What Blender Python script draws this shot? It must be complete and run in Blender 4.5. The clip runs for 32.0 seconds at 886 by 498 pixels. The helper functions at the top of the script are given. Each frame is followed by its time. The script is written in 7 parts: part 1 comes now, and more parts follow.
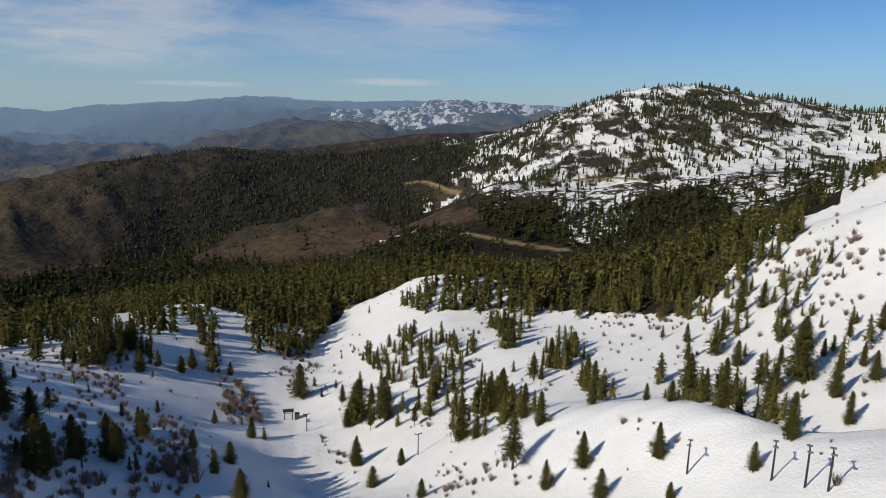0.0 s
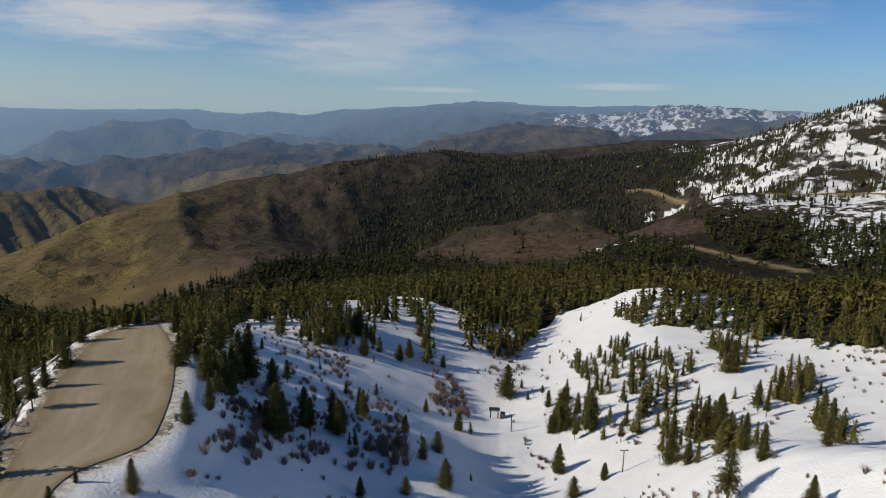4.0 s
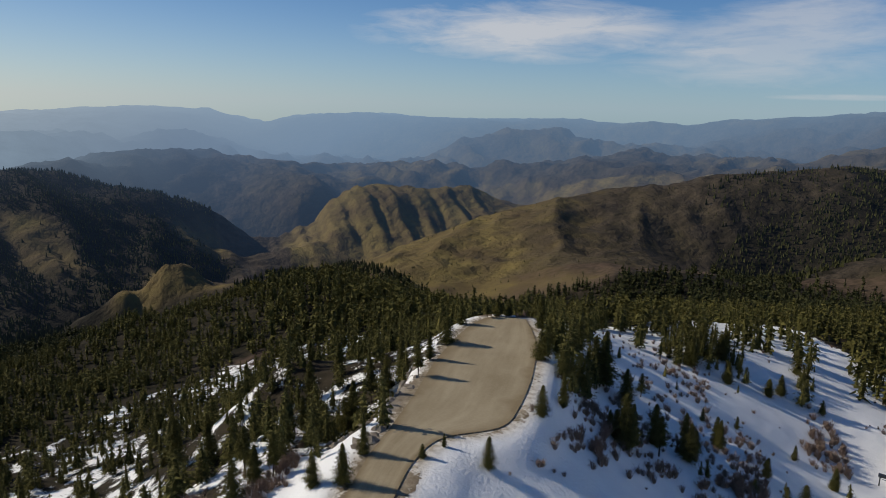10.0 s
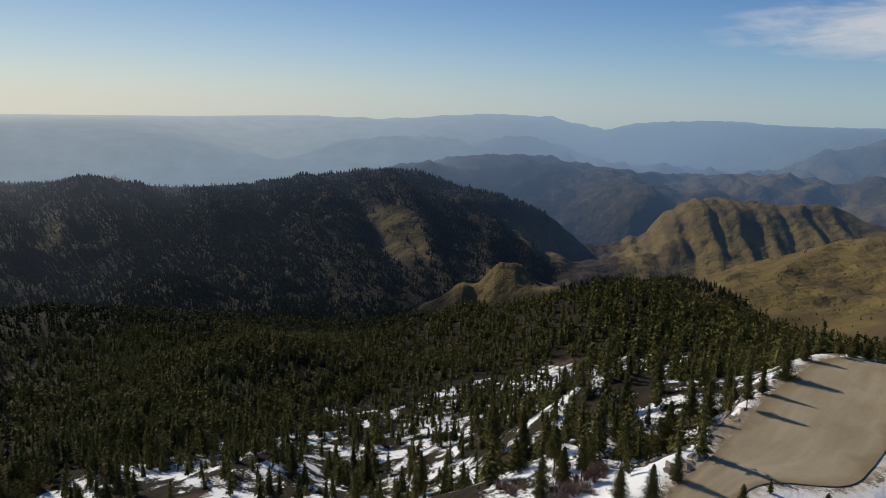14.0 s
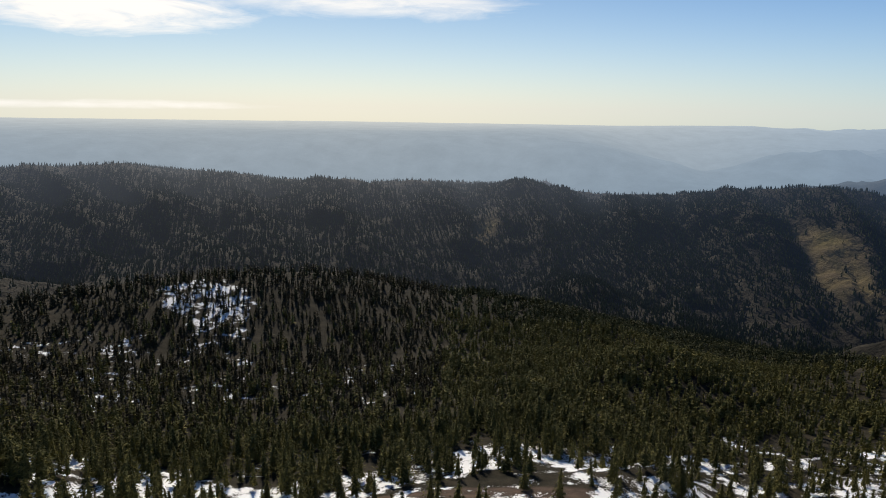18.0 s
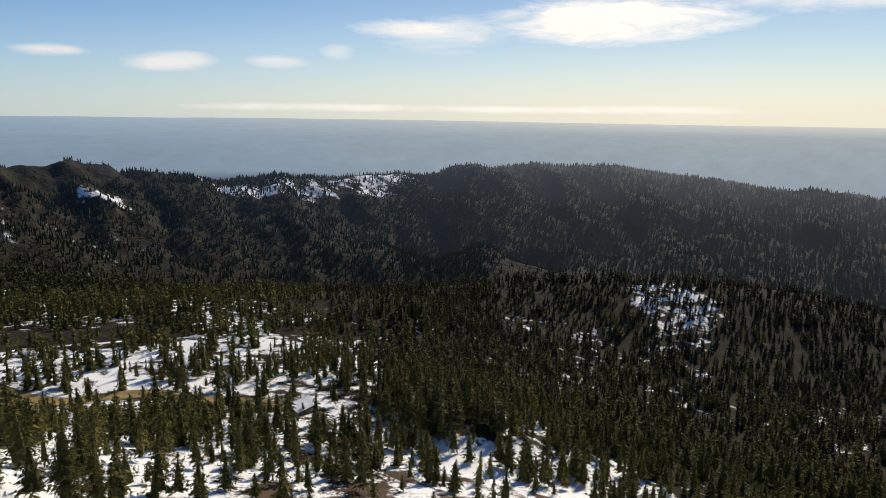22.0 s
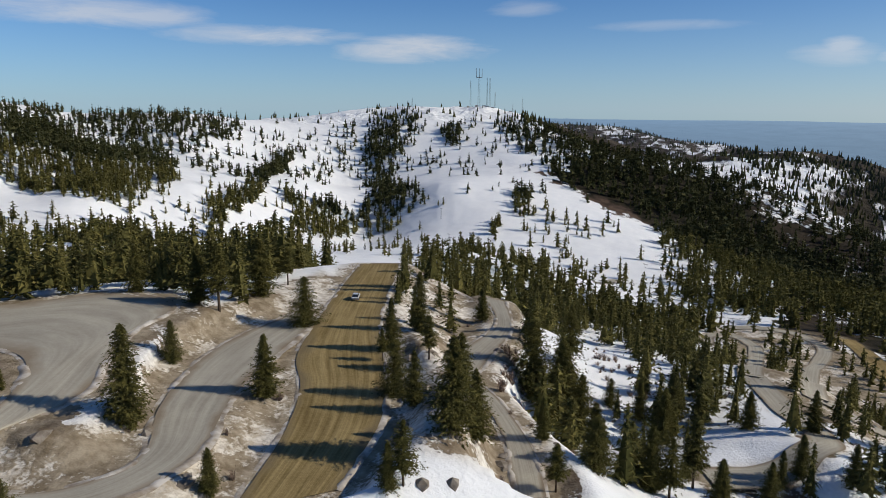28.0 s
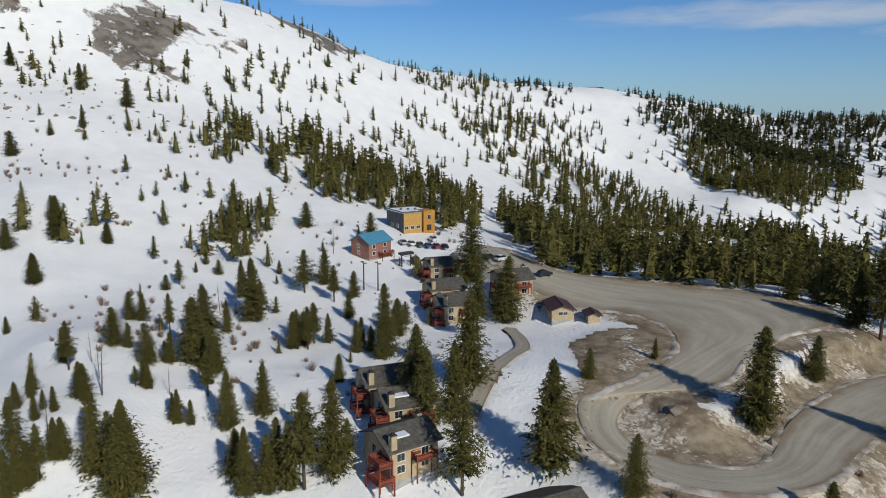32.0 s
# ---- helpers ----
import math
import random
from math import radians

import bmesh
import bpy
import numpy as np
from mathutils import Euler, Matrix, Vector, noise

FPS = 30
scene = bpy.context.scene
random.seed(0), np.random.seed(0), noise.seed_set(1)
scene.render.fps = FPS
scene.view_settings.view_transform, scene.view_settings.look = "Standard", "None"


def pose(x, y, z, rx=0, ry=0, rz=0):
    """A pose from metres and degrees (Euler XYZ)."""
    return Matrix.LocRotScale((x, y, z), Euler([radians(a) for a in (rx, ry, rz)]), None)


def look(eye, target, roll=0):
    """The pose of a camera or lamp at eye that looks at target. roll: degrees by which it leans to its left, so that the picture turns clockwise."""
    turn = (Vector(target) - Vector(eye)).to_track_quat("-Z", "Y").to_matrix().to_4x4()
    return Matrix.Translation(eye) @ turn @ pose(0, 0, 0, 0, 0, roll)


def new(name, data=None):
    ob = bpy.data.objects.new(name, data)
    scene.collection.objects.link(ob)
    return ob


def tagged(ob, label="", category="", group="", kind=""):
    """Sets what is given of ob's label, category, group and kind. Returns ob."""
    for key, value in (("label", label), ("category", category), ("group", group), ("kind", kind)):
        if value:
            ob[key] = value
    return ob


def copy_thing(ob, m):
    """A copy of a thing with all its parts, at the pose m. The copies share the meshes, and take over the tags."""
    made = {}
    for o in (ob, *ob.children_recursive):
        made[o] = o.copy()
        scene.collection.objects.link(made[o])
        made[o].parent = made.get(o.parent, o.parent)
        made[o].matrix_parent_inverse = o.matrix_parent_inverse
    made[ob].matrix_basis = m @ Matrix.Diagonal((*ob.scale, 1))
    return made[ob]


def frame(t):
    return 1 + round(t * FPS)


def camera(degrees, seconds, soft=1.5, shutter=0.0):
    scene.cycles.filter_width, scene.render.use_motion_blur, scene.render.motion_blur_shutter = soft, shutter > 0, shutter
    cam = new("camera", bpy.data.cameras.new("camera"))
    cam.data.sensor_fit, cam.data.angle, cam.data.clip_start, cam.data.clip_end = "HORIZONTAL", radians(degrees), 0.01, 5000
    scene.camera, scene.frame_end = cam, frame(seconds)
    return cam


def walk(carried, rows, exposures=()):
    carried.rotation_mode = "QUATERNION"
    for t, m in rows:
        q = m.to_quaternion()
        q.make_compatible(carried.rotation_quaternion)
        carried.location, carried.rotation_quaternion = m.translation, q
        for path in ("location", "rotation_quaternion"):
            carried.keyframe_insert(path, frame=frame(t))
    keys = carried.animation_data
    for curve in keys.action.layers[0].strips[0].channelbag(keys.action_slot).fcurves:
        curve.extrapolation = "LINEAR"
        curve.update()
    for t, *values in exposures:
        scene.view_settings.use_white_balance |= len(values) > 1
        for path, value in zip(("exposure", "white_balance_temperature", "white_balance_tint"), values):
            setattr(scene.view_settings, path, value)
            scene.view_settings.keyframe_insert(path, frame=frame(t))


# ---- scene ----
# A drone hangs over a ski hill and turns to its left. Heights are counted from the drone: z = 0 is its own height.
cam = camera(64.64, 32.0, 0.9)
# seconds, heading to the left of +y, tilt, lean
PATH = [
    (0, -4.30, -11.58, 1.52),
    (0.5, -2.56, -11.56, 1.53),
    (1, -0.80, -11.54, 1.56),
    (1.5, 1.08, -11.55, 1.54),
    (2, 3.27, -11.55, 1.53),
    (2.5, 5.50, -11.57, 1.54),
    (3, 7.92, -11.59, 1.52),
    (3.5, 10.67, -11.62, 1.55),
    (5.5, 21.94, -11.68, 1.49),
    (6, 24.40, -11.67, 1.47),
    (6.5, 26.81, -11.67, 1.45),
    (7, 29.17, -11.67, 1.47),
    (7.5, 31.12, -11.66, 1.47),
    (8, 33.34, -11.67, 1.42),
    (8.5, 36.00, -11.67, 1.40),
    (9, 38.60, -11.67, 1.40),
    (9.5, 41.01, -11.67, 1.39),
    (10, 43.61, -11.67, 1.42),
    (10.5, 46.39, -11.66, 1.43),
    (11, 49.13, -11.65, 1.34),
    (11.5, 52.33, -11.64, 1.32),
    (12, 55.68, -11.66, 1.31),
    (12.5, 59.08, -11.64, 1.29),
    (13, 62.85, -11.63, 1.22),
    (13.5, 66.63, -11.62, 1.16),
    (14, 70.57, -11.60, 1.12),
    (14.5, 74.56, -11.57, 1.17),
    (16.5, 90.45, -11.45, 1.02),
    (17, 94.76, -11.42, 1.00),
    (17.5, 99.43, -11.41, 0.89),
    (18, 104.07, -11.38, 0.84),
    (18.5, 108.64, -11.40, 0.73),
    (19, 113.22, -11.40, 0.68),
    (19.5, 117.96, -11.37, 0.59),
    (20, 122.91, -11.39, 0.53),
    (20.5, 127.90, -11.40, 0.47),
    (21, 132.49, -11.41, 0.39),
    (21.5, 137.19, -11.41, 0.40),
    (22, 142.16, -11.38, 0.40),
    (22.5, 147.60, -11.39, 0.41),
    (23, 153.70, -11.39, 0.40),
    (23.5, 159.90, -11.36, 0.42),
    (24, 165.99, -11.34, 0.43),
    (24.5, 171.67, -11.32, 0.39),
    (26.5, 194.12, -11.31, 0.40),
    (27, 199.86, -11.32, 0.38),
    (27.5, 205.90, -11.32, 0.47),
    (28, 211.97, -11.34, 0.42),
    (28.5, 218.05, -11.37, 0.44),
    (29, 224.14, -11.40, 0.42),
    (29.5, 230.33, -11.44, 0.40),
    (30, 236.62, -11.47, 0.45),
    (30.5, 243.26, -11.49, 0.44),
    (31, 249.89, -11.53, 0.44),
    (31.5, 256.83, -11.53, 0.45),
    (32, 263.50, -11.54, 0.49),
]


def turned(yaw, tilt, lean):
    return Matrix.Rotation(radians(yaw), 4, "Z") @ Matrix.Rotation(radians(90 + tilt), 4, "X") @ Matrix.Rotation(radians(lean), 4, "Z")


# seconds, stops, kelvin, tint
EXPOSURES = [(0, -0.38, 6500, 10), (13, -0.42, 6500, 10), (17, -0.05, 6600, 10), (22, -0.03, 6850, 11), (26, -0.2, 6450, 10), (28, -0.27, 6250, 10), (30, -0.36, 6150, 9), (32, -0.43, 6130, 8)]
walk(cam, [(t, turned(*turn)) for t, *turn in PATH], EXPOSURES)

# ---------------------------------------------------------------- light
SUN_BEARING, SUN_HEIGHT = 117.0, 31.0
world = bpy.data.worlds.new("sky")
scene.world = world
world.use_nodes = True
wt = world.node_tree
sky = wt.nodes.new("ShaderNodeTexSky")
sky.sky_type, sky.sun_disc = "NISHITA", False
sky.sun_elevation, sky.sun_rotation = radians(SUN_HEIGHT), radians(-SUN_BEARING)
sky.altitude, sky.air_density, sky.dust_density, sky.ozone_density = 2400, 1.0, 0.15, 2.5
bg = wt.nodes["Background"]
bg.inputs["Strength"].default_value = 0.086


def world_math(how, a, b=0.0, clamp=False):
    n = wt.nodes.new("ShaderNodeMath")
    n.operation, n.use_clamp = how, clamp
    for k, value in enumerate((a, b)):
        if isinstance(value, (int, float)):
            n.inputs[k].default_value = value
        else:
            wt.links.new(value, n.inputs[k])
    return n.outputs[0]


def world_dot(a, vector):
    n = wt.nodes.new("ShaderNodeVectorMath")
    n.operation = "DOT_PRODUCT"
    wt.links.new(a, n.inputs[0])
    n.inputs[1].default_value = vector
    return n.outputs["Value"]


def world_mix(fac, a, b):
    n = wt.nodes.new("ShaderNodeMix")
    n.data_type = "RGBA"
    wt.links.new(fac, n.inputs[0])
    for value, k in ((a, 6), (b, 7)):
        if isinstance(value, tuple):
            n.inputs[k].default_value = (*value, 1)
        else:
            wt.links.new(value, n.inputs[k])
    return n.outputs[2]


# clouds: bearing, height, half width and half height in degrees, thickness
CLOUDS = []
CLOUDS += [(37.2, 5.8, 14.3, 2.6, 0.8), (24.1, 4.4, 6.5, 1.21, 0.6), (17.1, 6.2, 7.4, 2.81, 0.55), (356.8, 7.0, 11.3, 2.16, 0.5), (20.5, 4.4, 12.1, 3.25, 0.5), (15.3, 1.1, 4.8, 0.26, 0.5), (0.3, 1.7, 5.2, 0.39, 0.5), (14.6, 1.2, 4.3, 0.22, 0.5)]
CLOUDS += [(2.5, 5.3, 18.2, 2.6, 0.3), (129.1, 6.7, 11.3, 2.38, 1.4), (109.7, 7.9, 14.3, 1.52, 0.8), (142.6, 5.7, 6.9, 1.73, 0.6), (133.1, -0.1, 18.2, 0.35, 0.7), (144.1, 6.1, 6.5, 0.95, 0.9), (162.0, 3.4, 3.0, 0.78, 0.7), (155.2, 3.4, 3.0, 0.61, 0.6)]
CLOUDS += [(145.2, 6.1, 4.8, 0.95, 0.8), (163.3, 3.2, 3.7, 0.87, 0.8), (170.9, 3.8, 2.8, 0.48, 0.8), (179.5, 3.7, 2.2, 0.56, 0.6), (183.3, 4.5, 1.7, 0.87, 0.5), (150.8, -0.0, 16.4, 0.39, 0.7), (126.7, -0.0, 8.7, 0.43, 0.7), (150.4, 4.2, 1.7, 0.78, 0.5)]
CLOUDS += [(238.1, 6.4, 10.0, 1.13, 0.65), (225.8, 5.4, 8.7, 0.95, 0.65), (214.5, 4.5, 7.4, 1.3, 0.75), (205.7, 7.6, 3.5, 0.78, 0.3), (194.7, 6.2, 6.5, 0.52, 0.25), (183.6, 3.9, 3.5, 0.95, 0.4), (242.0, 6.8, 14.3, 1.13, 0.5), (270.0, 7.9, 6.9, 0.61, 0.3)]

way = wt.nodes.new("ShaderNodeTexCoord").outputs["Generated"]
stretch = wt.nodes.new("ShaderNodeMapping")
stretch.inputs["Scale"].default_value = (1.0, 1.0, 5.0)
wt.links.new(way, stretch.inputs["Vector"])
wisps = wt.nodes.new("ShaderNodeTexNoise")
wisps.inputs["Scale"].default_value, wisps.inputs["Detail"].default_value, wisps.inputs["Roughness"].default_value = 9.0, 9.0, 0.62
wisps.inputs["Distortion"].default_value = 0.4
wt.links.new(stretch.outputs[0], wisps.inputs["Vector"])
veil = None
for b_, h_, wide, high, thick in CLOUDS:
    b_, h_ = radians(b_), radians(h_)
    right = (-math.cos(b_), -math.sin(b_), 0.0)
    upward = (math.sin(b_) * math.sin(h_), -math.cos(b_) * math.sin(h_), math.cos(h_))
    centre = (-math.sin(b_) * math.cos(h_), math.cos(b_) * math.cos(h_), math.sin(h_))
    x_ = world_math("MULTIPLY", world_dot(way, right), 1 / math.sin(radians(wide)))
    y_ = world_math("MULTIPLY", world_dot(way, upward), 1 / math.sin(radians(high)))
    r2 = world_math("ADD", world_math("MULTIPLY", x_, x_), world_math("MULTIPLY", y_, y_))
    puff = world_math("MULTIPLY", world_math("SUBTRACT", 1.0, r2, True), world_math("GREATER_THAN", world_dot(way, centre), 0.0))
    # the edge is torn by the wisps
    tear = world_math("ADD", puff, world_math("MULTIPLY", world_math("SUBTRACT", wisps.outputs["Fac"], 0.56), 2.4))
    puff = world_math("MULTIPLY", world_math("MULTIPLY", world_math("MULTIPLY", tear, 1.1, True), world_math("POWER", puff, 0.35)), thick)
    veil = puff if veil is None else world_math("MAXIMUM", veil, puff)
veil = world_math("MULTIPLY", veil, 1.0, True)
# pale air low over the horizon
rise = wt.nodes.new("ShaderNodeSeparateXYZ")
wt.links.new(way, rise.inputs[0])
low = world_math("SUBTRACT", 1.0, world_math("MULTIPLY", world_math("ABSOLUTE", rise.outputs["Z"]), 6.0), True)
low = world_math("MULTIPLY", world_math("MULTIPLY", low, low), 0.72)
sunward = world_math("ADD", world_math("MULTIPLY", world_dot(way, (-math.sin(radians(SUN_BEARING)), math.cos(radians(SUN_BEARING)), 0.0)), 0.5), 0.5, True)
sunward = world_math("POWER", sunward, 4.0)
air = world_mix(sunward, (4.7, 6.2, 7.4), (9.2, 9.0, 8.3))
tint = wt.nodes.new("ShaderNodeVectorMath")
tint.operation = "MULTIPLY"
wt.links.new(sky.outputs[0], tint.inputs[0])
wt.links.new(world_mix(sunward, (0.69, 1.0, 1.30), (1.04, 1.0, 0.95)), tint.inputs[1])
clear = world_mix(low, tint.outputs[0], air)
white = world_mix(sunward, (8.6, 8.7, 9.0), (13.0, 12.6, 12.0))
wt.links.new(world_mix(veil, clear, white), bg.inputs["Color"])

sun = new("sun", bpy.data.lights.new("sun", "SUN"))
sun.data.energy, sun.data.angle, sun.data.color = 4.4, radians(0.53), (1.0, 0.925, 0.80)
sb, sh = radians(SUN_BEARING), radians(SUN_HEIGHT)
toward_sun = Vector((-math.sin(sb) * math.cos(sh), math.cos(sb) * math.cos(sh), math.sin(sh)))
sun.matrix_world = look(toward_sun * 300, (0, 0, 0))


# ---------------------------------------------------------------- materials
class Nodes:
    """A short way to write a node material."""

    def __init__(self, name, rough=0.8):
        self.mat = bpy.data.materials.new(name)
        self.mat.use_nodes = True
        self.tree = self.mat.node_tree
        self.bsdf = self.tree.nodes["Principled BSDF"]
        self.bsdf.inputs["Roughness"].default_value = rough
        self.bsdf.inputs["Specular IOR Level"].default_value = 0.5 if rough < 0.7 else 0.04

    def node(self, kind, **sets):
        n = self.tree.nodes.new(kind)
        for key, value in sets.items():
            if key in n.inputs:
                n.inputs[key].default_value = value
            else:
                setattr(n, key, value)
        return n

    def link(self, a, b):
        self.tree.links.new(a, b)

    def place(self):
        return self.node("ShaderNodeTexCoord").outputs["Object"]

    def noise(self, scale, detail=4.0, rough=0.55, vector=None):
        n = self.node("ShaderNodeTexNoise", Scale=scale, Detail=detail, Roughness=rough)
        self.link(vector or self.place(), n.inputs["Vector"])
        return n.outputs["Fac"]

    def ramp(self, fac, low, high, a=(0, 0, 0), b=(1, 1, 1)):
        n = self.node("ShaderNodeValToRGB")
        n.color_ramp.elements[0].position, n.color_ramp.elements[1].position = low, high
        n.color_ramp.elements[0].color, n.color_ramp.elements[1].color = (*a, 1), (*b, 1)
        self.link(fac, n.inputs["Fac"])
        return n.outputs["Color"]

    def mix(self, fac, a, b, how="MIX"):
        n = self.node("ShaderNodeMix", data_type="RGBA", blend_type=how)
        for value, socket in ((fac, n.inputs["Factor"]), (a, n.inputs["A"]), (b, n.inputs["B"])):
            if isinstance(value, (int, float)):
                socket.default_value = value
            elif isinstance(value, tuple):
                socket.default_value = (*value, 1)
            else:
                self.link(value, socket)
        # the colour sockets follow the float ones in the list
        for value, k in ((a, 6), (b, 7)):
            if isinstance(value, tuple):
                n.inputs[k].default_value = (*value, 1)
            else:
                self.link(value, n.inputs[k])
        return n.outputs[2]

    def math(self, how, a, b=0.0, c=0.0):
        n = self.node("ShaderNodeMath", operation=how)
        for k, value in enumerate((a, b, c)):
            if isinstance(value, (int, float)):
                n.inputs[k].default_value = value
            else:
                self.link(value, n.inputs[k])
        return n.outputs[0]

    def attr(self, name):
        return self.node("ShaderNodeAttribute", attribute_name=name).outputs["Fac"]

    def colour(self, value):
        if isinstance(value, tuple):
            self.bsdf.inputs["Base Color"].default_value = (*value, 1)
        else:
            self.link(value, self.bsdf.inputs["Base Color"])

    def bump(self, height, strength=0.5, distance=0.1):
        n = self.node("ShaderNodeBump", Strength=strength, Distance=distance)
        self.link(height, n.inputs["Height"])
        self.link(n.outputs[0], self.bsdf.inputs["Normal"])


def ground_material(name, far=False):
    m = Nodes(name, 0.9)
    streaks = m.node("ShaderNodeMapping")  # far off the snow lies in streaks down the slopes
    streaks.inputs["Scale"].default_value = (1.0, 0.42 if far else 1.0, 1.0)
    m.link(m.place(), streaks.inputs["Vector"])
    fine, mid, broad = m.noise(1.3, 6), m.noise(0.05 if far else 0.11, 7, 0.55, streaks.outputs[0]), m.noise(0.012, 5)
    soil = m.mix(m.ramp(mid, 0.35, 0.65), *(((0.036, 0.030, 0.022), (0.085, 0.066, 0.046)) if far else ((0.045, 0.033, 0.024), (0.115, 0.078, 0.056))))
    grass = m.mix(m.ramp(broad, 0.35, 0.65), (0.225, 0.17, 0.06), (0.128, 0.092, 0.045))
    grass = m.mix(m.math("MULTIPLY", m.ramp(mid, 0.4, 0.75), 0.45), grass, (0.085, 0.06, 0.035))
    base = m.mix(m.attr("straw"), soil, grass)
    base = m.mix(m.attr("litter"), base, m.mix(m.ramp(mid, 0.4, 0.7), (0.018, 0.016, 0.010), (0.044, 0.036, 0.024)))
    rock = m.mix(m.ramp(mid, 0.4, 0.6), (0.10, 0.085, 0.07), (0.24, 0.21, 0.18))
    crag = m.math("ADD", m.attr("rock"), m.math("SUBTRACT", m.math("MULTIPLY", m.noise(0.06, 7, 0.65), 1.3), 0.65))
    base = m.mix(m.ramp(crag, 0.35, 0.55), base, rock)
    earth = m.mix(m.ramp(m.noise(0.4, 6), 0.35, 0.65), (0.21, 0.16, 0.10), (0.42, 0.345, 0.24))
    base = m.mix(m.attr("dirt"), base, earth)
    snow = m.mix(m.ramp(mid, 0.3, 0.7), (0.83, 0.825, 0.81), (0.90, 0.89, 0.865))
    dirty = m.mix(m.ramp(m.noise(0.6, 6), 0.42, 0.6), (0.42, 0.34, 0.235), (0.70, 0.63, 0.52))
    snow = m.mix(m.attr("dirt"), snow, dirty)
    # patches: the cover beats a broken noise
    broken = m.math("ADD", m.math("ADD", m.math("MULTIPLY", mid, 1.0), m.math("MULTIPLY", m.noise(0.016 if far else 0.035, 5, 0.55, streaks.outputs[0]), 0.9)), m.math("SUBTRACT", m.math("MULTIPLY", fine, 0.5), 0.7))
    lies = m.ramp(m.math("ADD", m.math("SUBTRACT", m.attr("snow"), broken), 0.5), 0.47, 0.55)
    m.colour(m.mix(lies, base, snow))
    if far:
        m.bump(m.math("ADD", m.math("MULTIPLY", m.noise(0.006, 8, 0.6), 3.0), m.math("MULTIPLY", m.noise(0.03, 5), 0.5)), 1.0, 13.0)
    else:
        m.bump(m.math("ADD", fine, m.math("MULTIPLY", mid, 2.0)), 0.55, 0.45)
    return (painted_haze(m) if far else m).mat


def painted_haze(m, glow=0.85):
    """Paints haze into the far backdrop's materials as emission, more with every kilometre, paler towards the sun."""
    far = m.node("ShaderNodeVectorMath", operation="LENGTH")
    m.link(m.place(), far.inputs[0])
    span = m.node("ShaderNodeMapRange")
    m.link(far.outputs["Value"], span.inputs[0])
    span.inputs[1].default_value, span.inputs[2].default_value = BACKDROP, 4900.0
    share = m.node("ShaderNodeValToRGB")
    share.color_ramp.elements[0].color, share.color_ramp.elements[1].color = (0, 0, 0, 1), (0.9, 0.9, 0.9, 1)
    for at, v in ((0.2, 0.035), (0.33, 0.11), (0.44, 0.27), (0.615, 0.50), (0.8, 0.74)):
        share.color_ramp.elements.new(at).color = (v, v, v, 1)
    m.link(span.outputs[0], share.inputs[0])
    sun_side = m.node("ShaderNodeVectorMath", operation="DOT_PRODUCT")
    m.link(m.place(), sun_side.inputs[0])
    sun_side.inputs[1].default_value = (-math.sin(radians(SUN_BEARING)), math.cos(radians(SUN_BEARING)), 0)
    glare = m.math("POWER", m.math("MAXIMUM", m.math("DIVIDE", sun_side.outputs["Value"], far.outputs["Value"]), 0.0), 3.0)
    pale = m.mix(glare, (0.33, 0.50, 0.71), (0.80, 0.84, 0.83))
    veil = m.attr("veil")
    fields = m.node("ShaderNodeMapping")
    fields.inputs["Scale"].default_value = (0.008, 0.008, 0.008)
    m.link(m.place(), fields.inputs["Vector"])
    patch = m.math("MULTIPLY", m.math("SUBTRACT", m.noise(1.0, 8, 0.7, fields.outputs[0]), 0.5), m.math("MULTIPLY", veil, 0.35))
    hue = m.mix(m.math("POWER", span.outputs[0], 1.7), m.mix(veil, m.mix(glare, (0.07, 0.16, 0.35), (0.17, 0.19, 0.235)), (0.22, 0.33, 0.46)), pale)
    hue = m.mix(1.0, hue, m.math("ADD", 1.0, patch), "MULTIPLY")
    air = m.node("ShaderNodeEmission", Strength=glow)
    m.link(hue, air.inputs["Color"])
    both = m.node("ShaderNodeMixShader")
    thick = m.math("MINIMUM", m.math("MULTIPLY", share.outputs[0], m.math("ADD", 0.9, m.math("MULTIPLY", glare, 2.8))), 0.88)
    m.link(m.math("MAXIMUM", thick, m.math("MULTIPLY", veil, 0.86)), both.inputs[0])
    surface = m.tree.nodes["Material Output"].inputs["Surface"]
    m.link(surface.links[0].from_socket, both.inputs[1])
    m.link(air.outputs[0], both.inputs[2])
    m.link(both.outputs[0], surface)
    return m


# from this distance on, land and trees carry the painted haze glow
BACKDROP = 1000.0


def plain(name, a, b, scale, rough=0.85, bump=0.3, detail=5):
    m = Nodes(name, rough)
    n = m.noise(scale, detail)
    m.colour(m.mix(m.ramp(n, 0.35, 0.65), a, b))
    if bump:
        m.bump(n, bump, 0.05)
    return m.mat


GROUND = ground_material("mountain_ground")
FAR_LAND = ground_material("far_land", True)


def needles(name, dark, light, far=False, thin=((0.07, 0.07, 0.017), (0.20, 0.175, 0.04))):
    m = Nodes(name, 0.75)
    pick = m.node("ShaderNodeNewGeometry").outputs["Random Per Island"]
    whole = m.node("ShaderNodeObjectInfo").outputs["Random"]
    col = m.mix(pick, dark, light)
    col = m.mix(m.math("MULTIPLY", whole, 0.45), col, (0.095, 0.085, 0.022))
    m.colour(col)
    glow = m.node("ShaderNodeBsdfTranslucent")  # light through the thin foliage
    m.link(m.mix(pick, *thin), glow.inputs["Color"])
    both = m.node("ShaderNodeMixShader", Fac=0.13)
    m.link(m.bsdf.outputs[0], both.inputs[1])
    m.link(glow.outputs[0], both.inputs[2])
    m.link(both.outputs[0], m.tree.nodes["Material Output"].inputs["Surface"])
    return (painted_haze(m) if far else m).mat


